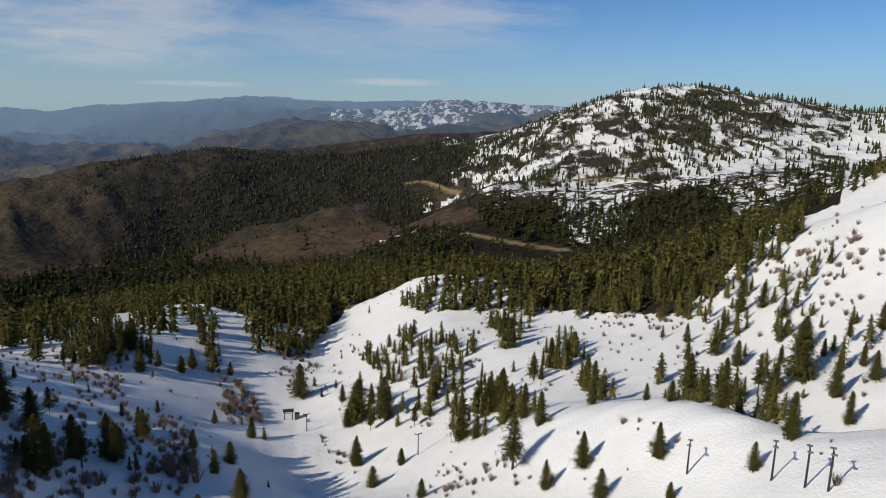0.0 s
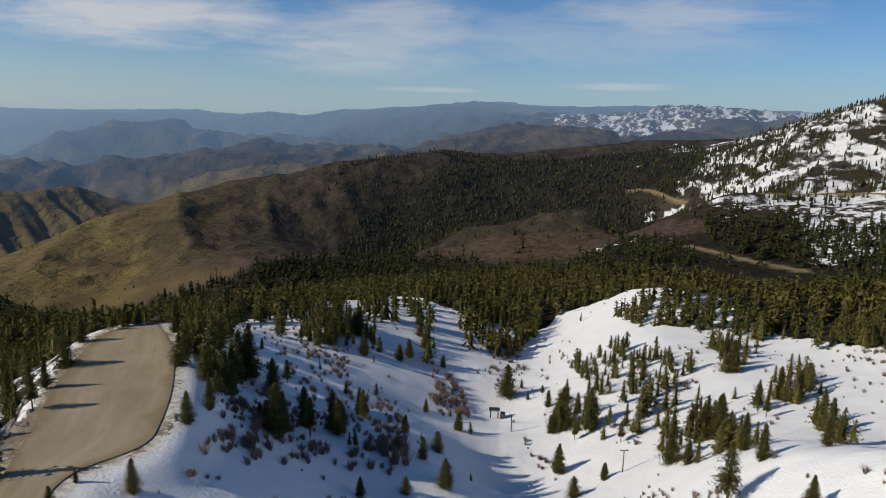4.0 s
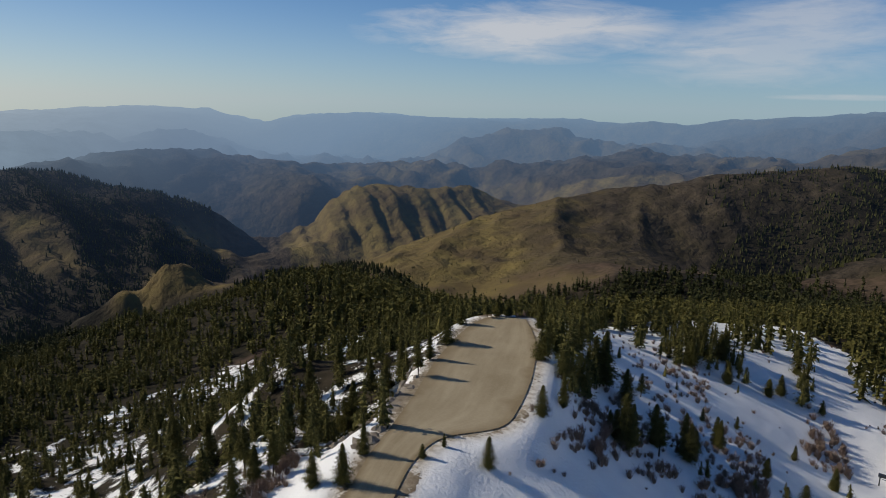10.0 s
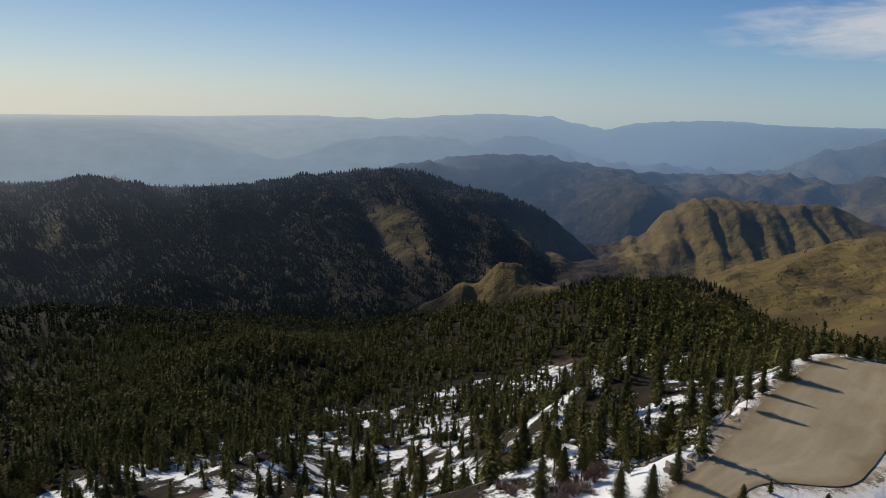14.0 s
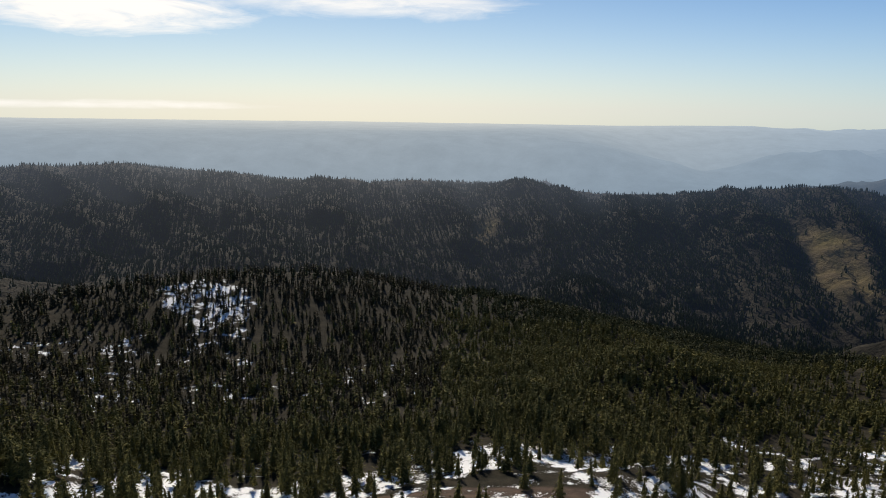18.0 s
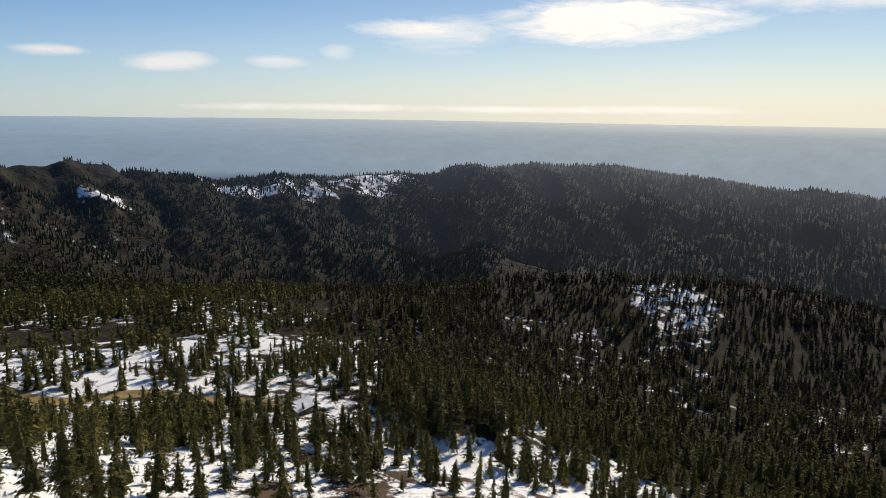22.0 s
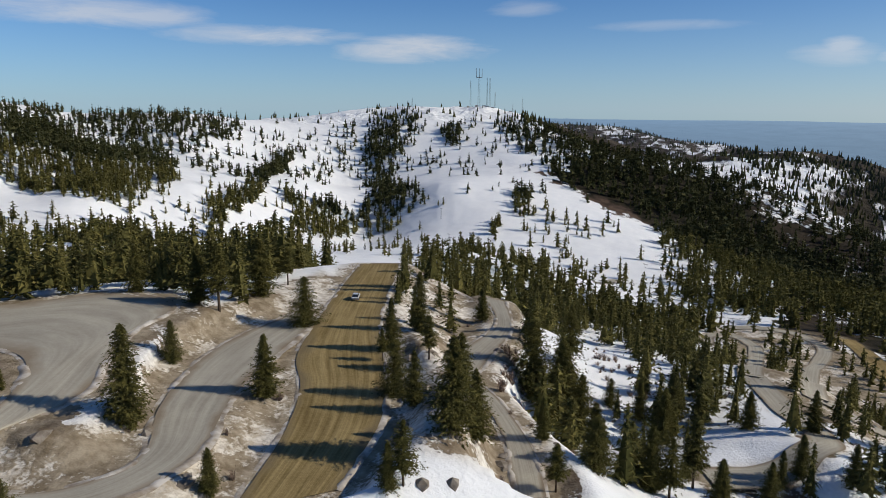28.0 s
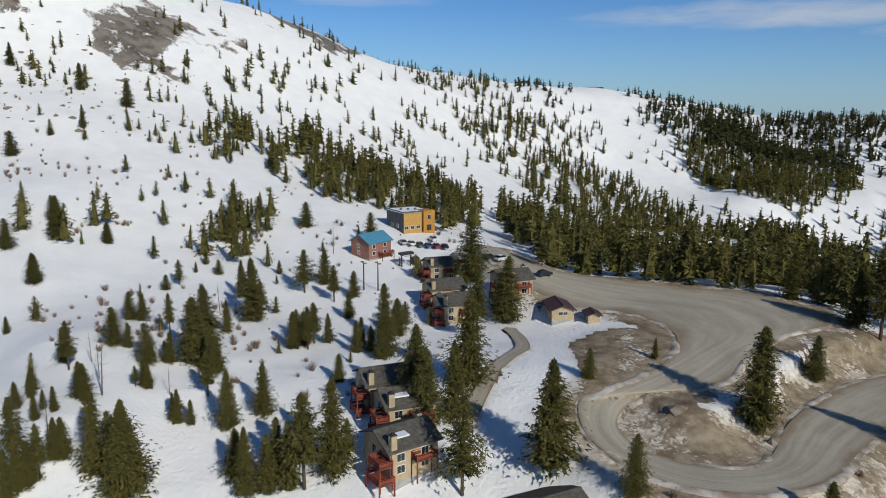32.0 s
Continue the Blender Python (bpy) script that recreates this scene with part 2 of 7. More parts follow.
NEEDLES = needles("fir_needles", (0.042, 0.046, 0.016), (0.20, 0.172, 0.055))
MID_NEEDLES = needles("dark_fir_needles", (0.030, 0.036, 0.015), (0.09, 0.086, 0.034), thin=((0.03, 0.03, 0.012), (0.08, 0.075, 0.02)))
# the far trees get the painted haze glow too
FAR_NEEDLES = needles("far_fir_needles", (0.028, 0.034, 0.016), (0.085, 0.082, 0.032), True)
DRY_NEEDLES = needles("dry_brown_needles", (0.038, 0.031, 0.021), (0.066, 0.051, 0.033), thin=((0.03, 0.025, 0.015), (0.06, 0.045, 0.025)))
BARK = plain("bark", (0.06, 0.045, 0.03), (0.14, 0.10, 0.07), 3)


def worn(name, dark, light, edge, streak, ruts):
    """A driven surface: streaks along it, blotches, and dirt washed in from the sides."""
    m = Nodes(name, 0.92)
    run = m.node("ShaderNodeCombineXYZ")
    m.link(m.math("MULTIPLY", m.attr("along"), 0.035), run.inputs[0])
    m.link(m.math("MULTIPLY", m.attr("across"), streak), run.inputs[1])
    lines = m.noise(1.0, 6, 0.62, run.outputs[0])
    blot = m.noise(0.09, 5)
    grit = m.noise(1.8, 5)
    tone = m.math("ADD", m.math("MULTIPLY", lines, 0.55), m.math("ADD", m.math("MULTIPLY", blot, 0.3), m.math("MULTIPLY", grit, 0.15)))
    col = m.mix(m.ramp(tone, 0.38, 0.62), dark, light)
    rim = m.math("ABSOLUTE", m.math("SUBTRACT", m.math("MULTIPLY", m.attr("across"), 2.0), 1.0))
    rim = m.math("ADD", rim, m.math("MULTIPLY", m.math("SUBTRACT", blot, 0.5), 0.9))
    col = m.mix(m.ramp(rim, 0.72, 0.98), col, edge)
    m.colour(col)
    m.bump(m.math("ADD", lines, m.math("MULTIPLY", grit, 0.4)), ruts, 0.15)
    return m.mat


ASPHALT = worn("worn_asphalt", (0.31, 0.275, 0.215), (0.47, 0.425, 0.335), (0.27, 0.215, 0.15), 9.0, 0.25)
DIRT = worn("bare_dirt", (0.16, 0.11, 0.042), (0.39, 0.29, 0.13), (0.20, 0.15, 0.08), 16.0, 0.8)
GRAVEL = worn("pale_gravel", (0.31, 0.245, 0.15), (0.44, 0.36, 0.235), (0.27, 0.205, 0.12), 5.0, 0.5)

# ---------------------------------------------------------------- relief
# landforms, each as rows of bearing (degrees to the left of +y), distance and height
RELIEF = {
    "snow_range": [(2.5, 3600, -33), (358.9, 3600, -13), (356.2, 3600, 25), (353.5, 3600, 29), (350.8, 3600, 17), (347.2, 3600, 0)],
    "tan_ridge": [(17.1, 3000, -193), (13.8, 3000, -133), (11.3, 3000, -106), (8.2, 3000, -65), (6.1, 3000, -76), (2.5, 3000, -74), (358.9, 3000, -100)],
    "blue_range": [(27.8, 4350, -86), (18.9, 4350, -44), (9.5, 4350, 16), (6, 4350, 0), (359.8, 4350, 9), (346.7, 4350, 1), (22.1, 4300, -66), (15, 4300, -12)],
    "mountain": [(353.4, 1700, -62), (350.7, 1650, -49), (348, 1600, -16), (345.4, 1500, 9), (342.9, 1450, 32), (340, 1400, 50), (338, 1400, 52), (335.6, 1400, 55), (332.8, 1400, 36), (330.1, 1400, 32), (327.2, 1400, 19), (324.2, 1400, 12)],
    "mountain_foot": [(359.7, 760, -156), (352.6, 760, -154), (345.6, 760, -149), (339, 760, -134), (332.9, 760, -112), (328.4, 760, -92)],
    "mountain_mid": [(351.4, 1050, -117), (345.9, 1050, -112), (339.5, 1050, -82), (333.4, 1050, -68), (327.8, 1050, -62), (323.7, 1050, -65)],
    "belt": [(347.3, 420, -101), (341, 420, -94), (334.7, 420, -81), (331.6, 420, -72), (329.1, 380, -53), (326.3, 330, -40), (323.4, 300, -31)],
    "brown_knoll": [(16.3, 1100, -234), (12.4, 1100, -193), (7.9, 1100, -181), (4.8, 1100, -159), (1.6, 1100, -172), (358.7, 1100, -198)],
    "hollow": [(27.1, 850, -197), (21.6, 850, -199), (16.3, 850, -204), (8.9, 850, -202), (2.5, 850, -196)],
    "forest_edge": [(29.2, 430, -126), (23.7, 430, -124), (17.7, 430, -122), (11.2, 430, -125), (6.2, 430, -132), (0.6, 430, -118)],
    "trough": [(4.8, 420, -133), (5.3, 350, -132), (8.7, 280, -130), (7.4, 205, -122)],
    "left_slope": [(29.3, 290, -95), (25, 320, -105), (19, 390, -116), (13.5, 360, -120), (29.8, 185, -82), (22.2, 255, -102), (16, 242, -113), (30.2, 142, -76), (20.6, 170, -94)],
    "right_slope": [(358.7, 420, -108), (354.9, 430, -104), (356.7, 340, -108), (350, 335, -104), (345.3, 330, -98), (345, 265, -97), (352.3, 300, -102), (359.5, 262, -114), (352.1, 245, -105), (336.3, 300, -84), (328.7, 300, -60), (325.2, 280, -47), (330.4, 245, -73), (324.4, 230, -64), (321.6, 195, -67)],
    "mound": [(348.1, 190, -88), (344.7, 178, -80), (340.1, 170, -72), (335.7, 162, -65), (331.3, 150, -62), (327.2, 140, -60), (320.7, 118, -55)],
    "gully": [(340.2, 205, -85), (336.6, 200, -82), (333, 192, -80), (327.1, 172, -76), (323.4, 172, -74), (320.9, 165, -71)],
    "mound_front": [(354.3, 176, -103), (344.3, 145, -84), (332.8, 130, -70)],
    "wooded_ridge": [(22, 1700, -136), (19.3, 1850, -138), (16.6, 1850, -123), (13.9, 1850, -106), (10.4, 1850, -118), (7, 1850, -108), (3.4, 1850, -91), (0.7, 1850, -78), (357, 1850, -62), (354.2, 1850, -65)],
    "golden_hill": [(50.2, 1330, -304), (46.7, 1402, -282), (42.3, 1475, -250), (37.8, 1534, -218), (33.2, 1585, -195), (30.4, 1624, -177), (25.4, 1637, -161), (22.7, 1650, -135)],
    "golden_foot": [(49.9, 1150, -272), (46.3, 1000, -258), (43, 900, -252), (38.6, 850, -249), (33, 800, -216), (26, 780, -197)],
    "fin_hill": [(60.1, 1980, -416), (58.7, 2041, -407), (56.8, 2103, -386), (54.8, 2163, -352), (52.7, 2218, -298), (50.7, 2272, -264), (49.1, 2305, -262), (46.6, 2316, -272), (44.4, 2327, -275), (41.4, 2335, -262), (39.6, 2342, -300), (38.2, 2350, -318)],
    "fin_foot": [(59.8, 1800, -389), (55.7, 1840, -388), (51.0, 1880, -419), (47.6, 1940, -379), (43.2, 2050, -356), (38.7, 2250, -315)],
    "hidden_vale": [(34.8, 2700, -328), (28.4, 2700, -260), (23.8, 2700, -244)],
    "back_hills": [(45.7, 3795, -186), (41.6, 3795, -141), (39.1, 3795, -118), (34.8, 3795, -143), (31.2, 3795, -174), (26.6, 3795, -197), (36.6, 3248, -268), (33, 3248, -252), (31.2, 3248, -215), (27.5, 3248, -200), (23.9, 3248, -206), (19.3, 3248, -188)],
    "snow_slope": [(33.1, 300, -95), (28.3, 290, -97), (23.5, 330, -105), (30.7, 205, -85), (23.3, 215, -97), (15.8, 218, -105), (28.1, 150, -81), (20.5, 162, -96), (13.1, 182, -102)],
    "pad": [(47.2, 116, -66), (45.5, 153, -66), (42.3, 178, -66), (39.1, 212, -66), (36.3, 213, -66), (35.7, 175, -66), (37.9, 139, -66), (41.7, 131, -66), (40.1, 173, -66)],
    "behind_pad": [(40.4, 290, -93), (37.7, 290, -91), (34.9, 290, -89)],
    "pad_left": [(55.1, 165, -77), (51, 200, -83), (46.6, 235, -85), (57.2, 235, -89), (58.2, 150, -77)],
    "far_hills": [(84.2, 3400, -235), (78.4, 3400, -170), (74.9, 3400, -150), (71.4, 3675, -159), (68.7, 3675, -167), (65.1, 3910, -146), (62.3, 3910, -158), (58.6, 3910, -205), (53.2, 3910, -204), (48.8, 3910, -206), (45.5, 3910, -198), (42.2, 3910, -148), (39.1, 3910, -126)],
    "mesa": [(57.8, 4635, -135), (56, 4635, -93), (52, 4635, -67), (48.6, 4635, -60), (46, 4635, -79), (41.2, 4635, -84), (35.2, 4635, -73)],
    "mid_hills": [(77.6, 2700, -249), (73.2, 2700, -219), (70.5, 2938, -212), (66.9, 3159, -213), (62.7, 3159, -208), (59.5, 3159, -242), (54.9, 3159, -273), (49.6, 3159, -261), (44.5, 3159, -248), (40.4, 3159, -260)],
    "dark_ridge": [(95.3, 2100, -208), (91.9, 2100, -222), (88.2, 2100, -220), (84.3, 2100, -203), (80.2, 2100, -197), (76.7, 2100, -189), (74.1, 2100, -181), (71.4, 2100, -197), (69.6, 2100, -226), (66.8, 2100, -246), (64.1, 2100, -270), (61.2, 2100, -328), (58.4, 2100, -394)],
    "dark_foot": [(96.2, 1350, -349), (90.7, 1350, -345), (84.8, 1350, -366), (78.4, 1350, -369), (73.4, 1350, -362), (69.6, 1350, -352)],
    "straw_knoll": [(69.6, 1150, -307), (66.8, 1150, -263), (64.4, 1150, -253), (62.5, 1150, -289), (59.7, 1150, -291), (70.6, 980, -294), (67.3, 980, -275)],
    "fir_knob": [(66.8, 700, -198), (62, 680, -183), (59.2, 650, -165), (55.9, 620, -151), (52.7, 600, -141), (50.3, 600, -147), (47.1, 580, -154), (43.5, 560, -163), (41.3, 540, -164)],
    "fir_slope": [(96.3, 900, -256), (96.6, 620, -212), (97, 400, -167), (97.4, 290, -146), (89.2, 600, -215), (89.5, 400, -176), (89.9, 280, -149), (80.8, 750, -260), (80.9, 430, -184), (81.2, 262, -147), (71.6, 560, -212), (71.6, 350, -164), (71.7, 230, -136), (61.9, 480, -165), (61.8, 335, -145), (61.6, 195, -116), (52.3, 390, -137), (52, 265, -116), (51.6, 165, -94), (47.5, 290, -109)],
    "south_ridge": [(145.6, 2400, -209), (143.9, 2400, -215), (142.2, 2400, -235), (140.4, 2400, -213), (137.7, 2400, -189), (133.3, 2400, -189), (128.3, 2400, -191), (125.4, 2400, -192), (123.5, 2400, -208), (119.9, 2400, -221), (115.8, 2400, -246), (111.1, 2400, -257), (107.9, 2400, -255), (105.2, 2400, -238), (102.5, 2400, -243), (100.7, 2400, -240), (98.1, 2400, -229), (95.5, 2400, -243), (92.2, 2300, -256), (86.7, 2200, -237), (83.1, 2150, -222)],
    "south_foot": [(142.9, 1400, -325), (135.1, 1400, -322), (117.2, 1400, -317), (107.7, 1400, -355), (98.4, 1400, -377), (89.8, 1400, -366), (82.2, 1400, -355)],
    "brown_knob": [(146.6, 800, -214), (141.1, 850, -213), (135.1, 850, -202), (130, 820, -184), (124.2, 800, -176), (119.5, 850, -189), (112.4, 900, -203), (107.7, 950, -237), (102.9, 950, -257)],
    "knob_slope": [(139.6, 520, -172), (126.6, 580, -198), (112.3, 600, -208), (98.2, 650, -216), (89.6, 700, -219), (140, 330, -140), (126.9, 345, -166), (112.2, 375, -178), (97.9, 425, -178), (85.4, 520, -177), (144.2, 238, -122), (131.7, 248, -137), (112.1, 245, -144), (97.4, 248, -137), (84.5, 262, -134)],
    "west_ridge": [(139.4, 2400, -199), (141.6, 2300, -212), (143.1, 2200, -198), (145.3, 2100, -183), (147.9, 2000, -179), (151.1, 2000, -184), (156.1, 2000, -181), (159.2, 2000, -189), (161.4, 2000, -199), (163.6, 1900, -178), (167.3, 2000, -171), (169.6, 2000, -164), (171.9, 1800, -138), (173.7, 2000, -153), (176.5, 1650, -132)],
    "near_shoulder": [(178.3, 1450, -114), (181.9, 1350, -82), (184.9, 1300, -62), (187.1, 1300, -63), (189.6, 1250, -65), (192.9, 1150, -69), (196.8, 1050, -51)],
    "west_vale": [(161.6, 1300, -243), (148.6, 1300, -255), (175.6, 1000, -199), (184.8, 800, -163), (138.7, 1300, -259)],
    "near_woods": [(152.5, 600, -160), (166.1, 500, -141), (161.3, 380, -129), (140.4, 520, -166), (147.7, 330, -131), (139.5, 258, -121), (151.6, 230, -114), (165.9, 270, -115), (175.7, 410, -126), (185, 430, -122), (193.8, 420, -122), (175.7, 258, -108), (185.2, 290, -108), (196.1, 255, -89), (201.8, 235, -77), (202.3, 165, -70), (194.6, 150, -75), (180.8, 132, -77), (165.7, 150, -87), (202.8, 520, -123)],
    "tower_mountain": [(243.8, 900, 9), (240.5, 950, -3), (236.9, 1000, -10), (233, 1050, -7), (228.2, 1150, -23), (223.9, 1150, -14), (219.4, 1120, 1), (215.9, 1100, 7), (211.3, 1100, 6), (208.6, 1080, 8), (205.9, 1080, -3), (202.3, 1050, -23), (197.9, 1000, -47), (194.8, 1000, -58)],
    "shoulder": [(189.6, 1250, -64), (184.3, 1300, -64), (179.9, 1450, -91)],
    "back_range": [(201, 2000, -41), (198.4, 2000, -44), (195.4, 2000, -68), (192, 2000, -89)],
    "mountain_slopes": [(218.3, 680, -127), (211.2, 500, -100), (201.8, 470, -109), (225.1, 600, -113), (233.7, 540, -102), (228.3, 800, -67), (224, 740, -74), (219.6, 860, -94), (215.9, 880, -75), (212.2, 720, -78), (209, 830, -70), (197.4, 650, -117), (189, 800, -136), (179.1, 900, -157), (192.8, 520, -132), (184.7, 560, -138), (241.4, 480, -87), (241, 660, -65), (237.1, 800, -47)],
    "behind_lot": [(244.5, 300, -69), (239.8, 300, -70), (233.9, 300, -72), (227.5, 300, -73), (222.5, 300, -72)],
    "road_side": [(201.6, 255, -87), (201.1, 138, -73), (192.4, 220, -80), (191.8, 140, -71), (184.2, 235, -80), (179.8, 150, -68), (196.6, 170, -76)],
    "cut": [(213.1, 142, -48), (213, 92, -48), (208.1, 113, -48), (220.1, 84, -48)],
    "dirt_road": [(218, 231, -51), (215.9, 228, -51), (219.1, 185, -51), (221.5, 141, -51), (219.9, 119, -51), (223, 106, -51), (226.1, 88, -51)],
    "lot": [(237.7, 185, -46), (243.4, 186, -46), (249.9, 185, -46), (233.9, 171, -46), (244.4, 152, -46), (240.6, 135, -46), (247.4, 118, -46)],
    "bend": [(249.4, 107, -49), (244.7, 94, -49), (237.7, 99, -49), (233.3, 119, -49), (228.1, 146, -49), (224.9, 160, -49)],
    "far_valley": [(242.9, 400, -67), (235.9, 480, -81), (231.3, 640, -71), (249.7, 380, -60), (240.5, 600, -62), (231.4, 850, -33), (235.9, 780, -49)],
    "hill_crest": [(294.3, 500, 96), (289.4, 530, 91), (285.8, 550, 85), (282, 570, 81), (278.5, 600, 79), (276, 620, 72), (273.5, 640, 64), (270.9, 660, 50), (268.3, 680, 41), (262.9, 720, 34), (258.4, 750, 27), (254, 780, 24), (251.4, 800, 24), (248.8, 820, 18), (243.4, 880, 6), (239.4, 920, -5), (235.8, 950, -5)],
    "hill_side": [(293.4, 420, 23), (292, 340, -4), (284.5, 390, 1), (278.3, 470, 23), (276.3, 430, -5), (267.4, 460, -23), (260.6, 600, -5), (258.2, 560, -40), (251.6, 700, -21), (249.3, 640, -54), (243.1, 700, -35), (240.9, 600, -65), (240.5, 450, -79), (249, 390, -66), (258.1, 350, -56), (267.4, 325, -39), (276.5, 295, -32), (284.9, 265, -30), (292.5, 255, -27), (296.4, 212, -39), (289.2, 210, -41), (281, 228, -43), (272.1, 240, -42), (266, 245, -44), (285.6, 165, -47), (293.5, 150, -45), (276.9, 166, -50), (269.8, 180, -49), (294.1, 112, -47), (286.2, 110, -50), (277.2, 108, -51), (268, 96, -51), (264.6, 150, -51), (259.2, 125, -48), (255.5, 148, -49), (262.7, 205, -49), (259.4, 225, -47)],
    "fin_gap": [(59.7, 2150, -447), (57.4, 2300, -445), (55.2, 2450, -399), (52.9, 2550, -363), (66.8, 2450, -423), (63.1, 2400, -452)],
}

# how far behind a crest the ground falls away, and by how much of a slope
LEE = {"mountain": (1.25, 0.06), "wooded_ridge": (1.15, 0.045), "golden_hill": (1.15, 0.06), "fin_hill": (1.1, 0.05),
       "dark_ridge": (1.12, 0.05), "south_ridge": (1.1, 0.035), "mid_hills": (1.08, 0.02), "far_hills": (1.06, 0.006),
       "tower_mountain": (1.25, 0.06), "hill_crest": (1.3, 0.1), "west_ridge": (1.1, 0.035), "near_shoulder": (1.15, 0.03),
       "brown_knob": (1.2, 0.05), "fir_knob": (1.2, 0.06), "straw_knoll": (1.1, 0.03), "belt": (1.25, 0.06),
       "brown_knoll": (1.12, 0.03), "snow_range": (1.1, 0.01), "tan_ridge": (1.1, 0.012), "back_hills": (1.08, 0.01),
       "back_range": (1.2, 0.03), "shoulder": (1.2, 0.03), "blue_range": (1.08, 0.006), "mesa": (1.03, 0.001)}


def anchors():
    rows = []
    for name, line in RELIEF.items():
        for b, d, h in line:
            rows.append((b, d, h / d))
            if name in LEE:
                far, drop = LEE[name]
                rows.append((b, d * far, h / d - drop))
    for b in range(0, 360, 15):  # the plain's end, and the ground under the drone
        rows.append((b, 4880, float(np.interp(b, (45, 50, 125, 150, 175, 215, 230), (-0.022, -0.0205, -0.0205, -0.0165, -0.0135, -0.0135, -0.022)))))
        low = -58 - 14 * max(0.0, math.cos(radians(b - 10)))
        rows.append((b, 62, low / 62))
    for b in range(64, 215, 7):
        rows.append((b, 4560, float(np.interp(b, (125, 150, 175), (-0.0235, -0.0195, -0.0165)))))
    for b in range(93, 200, 12):
        rows.append((b, 3100, -0.055))
        rows.append((b, 3900, -0.031))
    for b in (302, 310, 318):
        rows += [(b, 150, -0.36), (b, 300, -0.1), (b, 700, 0.02), (b, 1300, 0.0)]
    return np.array(rows, float)


def cyl(b, d):
    b = np.radians(b)
    return np.stack([-np.sin(b), np.cos(b), np.log(d)], -1)


def kernel(p, q):
    return np.sqrt(((p[:, None] - q[None]) ** 2).sum(-1) + 0.035**2)


ROWS = anchors()
CENTRES = cyl(ROWS[:, 0], ROWS[:, 1])
K = kernel(CENTRES, CENTRES)
n_c = len(ROWS)
system = np.block([[K - 0.0006 * np.eye(n_c), np.ones((n_c, 1))], [np.ones((1, n_c)), np.zeros((1, 1))]])
WEIGHTS = np.linalg.solve(system, np.r_[ROWS[:, 2], 0])

NB, ND, D0, D1 = 1248, 476, 48.0, 4900.0
BEAR = np.arange(NB) * 360.0 / NB
# rings of points, closer together on the far hills
LOGD = np.interp(np.arange(ND), (0, 224, 424, ND - 1), np.log((D0, 1000.0, 3300.0, D1)))


def coarse_slopes():
    bs, ds = BEAR[::4], np.exp(LOGD[::4])
    bb, dd = np.meshgrid(bs, ds)
    flat = cyl(bb.ravel(), dd.ravel())
    out = np.concatenate([kernel(flat[k:k + 4000], CENTRES) @ WEIGHTS[:-1] + WEIGHTS[-1] for k in range(0, len(flat), 4000)])
    return out.reshape(bb.shape)


def upsample(a):
    rows = np.arange(ND) / 4.0
    i = np.clip(rows.astype(int), 0, a.shape[0] - 2)
    f = (rows - i)[:, None]
    a = a[i] * (1 - f) + a[i + 1] * f
    cols = np.arange(NB) / 4.0
    j = cols.astype(int)
    g = cols - j
    return a[:, j % a.shape[1]] * (1 - g) + a[:, (j + 1) % a.shape[1]] * g


def value_noise(x, y, seed):
    """Smooth noise from -1 to 1 over arrays."""
    xi, yi = np.floor(x).astype(np.int64), np.floor(y).astype(np.int64)
    fx, fy = x - xi, y - yi
    fx, fy = fx * fx * (3 - 2 * fx), fy * fy * (3 - 2 * fy)

    def h(a, b):
        n = (a * 374761393 + b * 668265263 + seed * 144665) & 0x7FFFFFFF
        n = ((n ^ (n >> 13)) * 1274126177) & 0x7FFFFFFF
        return ((n ^ (n >> 16)) & 0xFFFF) / 32767.5 - 1

    return (h(xi, yi) * (1 - fx) + h(xi + 1, yi) * fx) * (1 - fy) + (h(xi, yi + 1) * (1 - fx) + h(xi + 1, yi + 1) * fx) * fy


def fbm(x, y, size, octaves=4, seed=1, ridged=False):
    total, amp = np.zeros_like(x), 1.0
    for k in range(octaves):
        v = value_noise(x / size, y / size, seed + k)
        total += amp * (1 - 2 * np.abs(v) if ridged else v)
        size, amp = size / 2.1, amp * 0.5
    return total / 1.9


BB, DD = np.meshgrid(BEAR, np.exp(LOGD))
GX, GY = -np.sin(np.radians(BB)) * DD, np.cos(np.radians(BB)) * DD
GZ = upsample(coarse_slopes()) * DD
far_share = np.clip((DD - 250) / 900, 0, 1)
off_bearing = (BB + 150) % 360 - 150
flat = np.clip((DD - 2500) / 300, 0, 1) * np.clip((BB - 70) / 15, 0, 1) * np.clip((215 - BB) / 15, 0, 1)
folds = fbm(GX + 60 * fbm(GX, GY, 300, 2, 51), GY, 240, 5, 3, True)


def span(v, a, b, soft):
    """1 from a to b, falling to 0 over the soft width outside."""
    return np.clip((v - a) / soft + 1, 0, 1) * np.clip((b - v) / soft + 1, 0, 1)


# broad creases down the golden hill, running towards the valley
grassy = span(off_bearing, 14, 54, 6) * span(DD, 950, 1600, 200)
gull_x, gull_y = GX * 0.52 - GY * 0.85, GX * 0.85 + GY * 0.52
GZ += grassy * (fbm(gull_x / 3.2 + 26 * fbm(GX, GY, 170, 2, 61), gull_y, 150, 3, 63, True) - 0.2) * 17
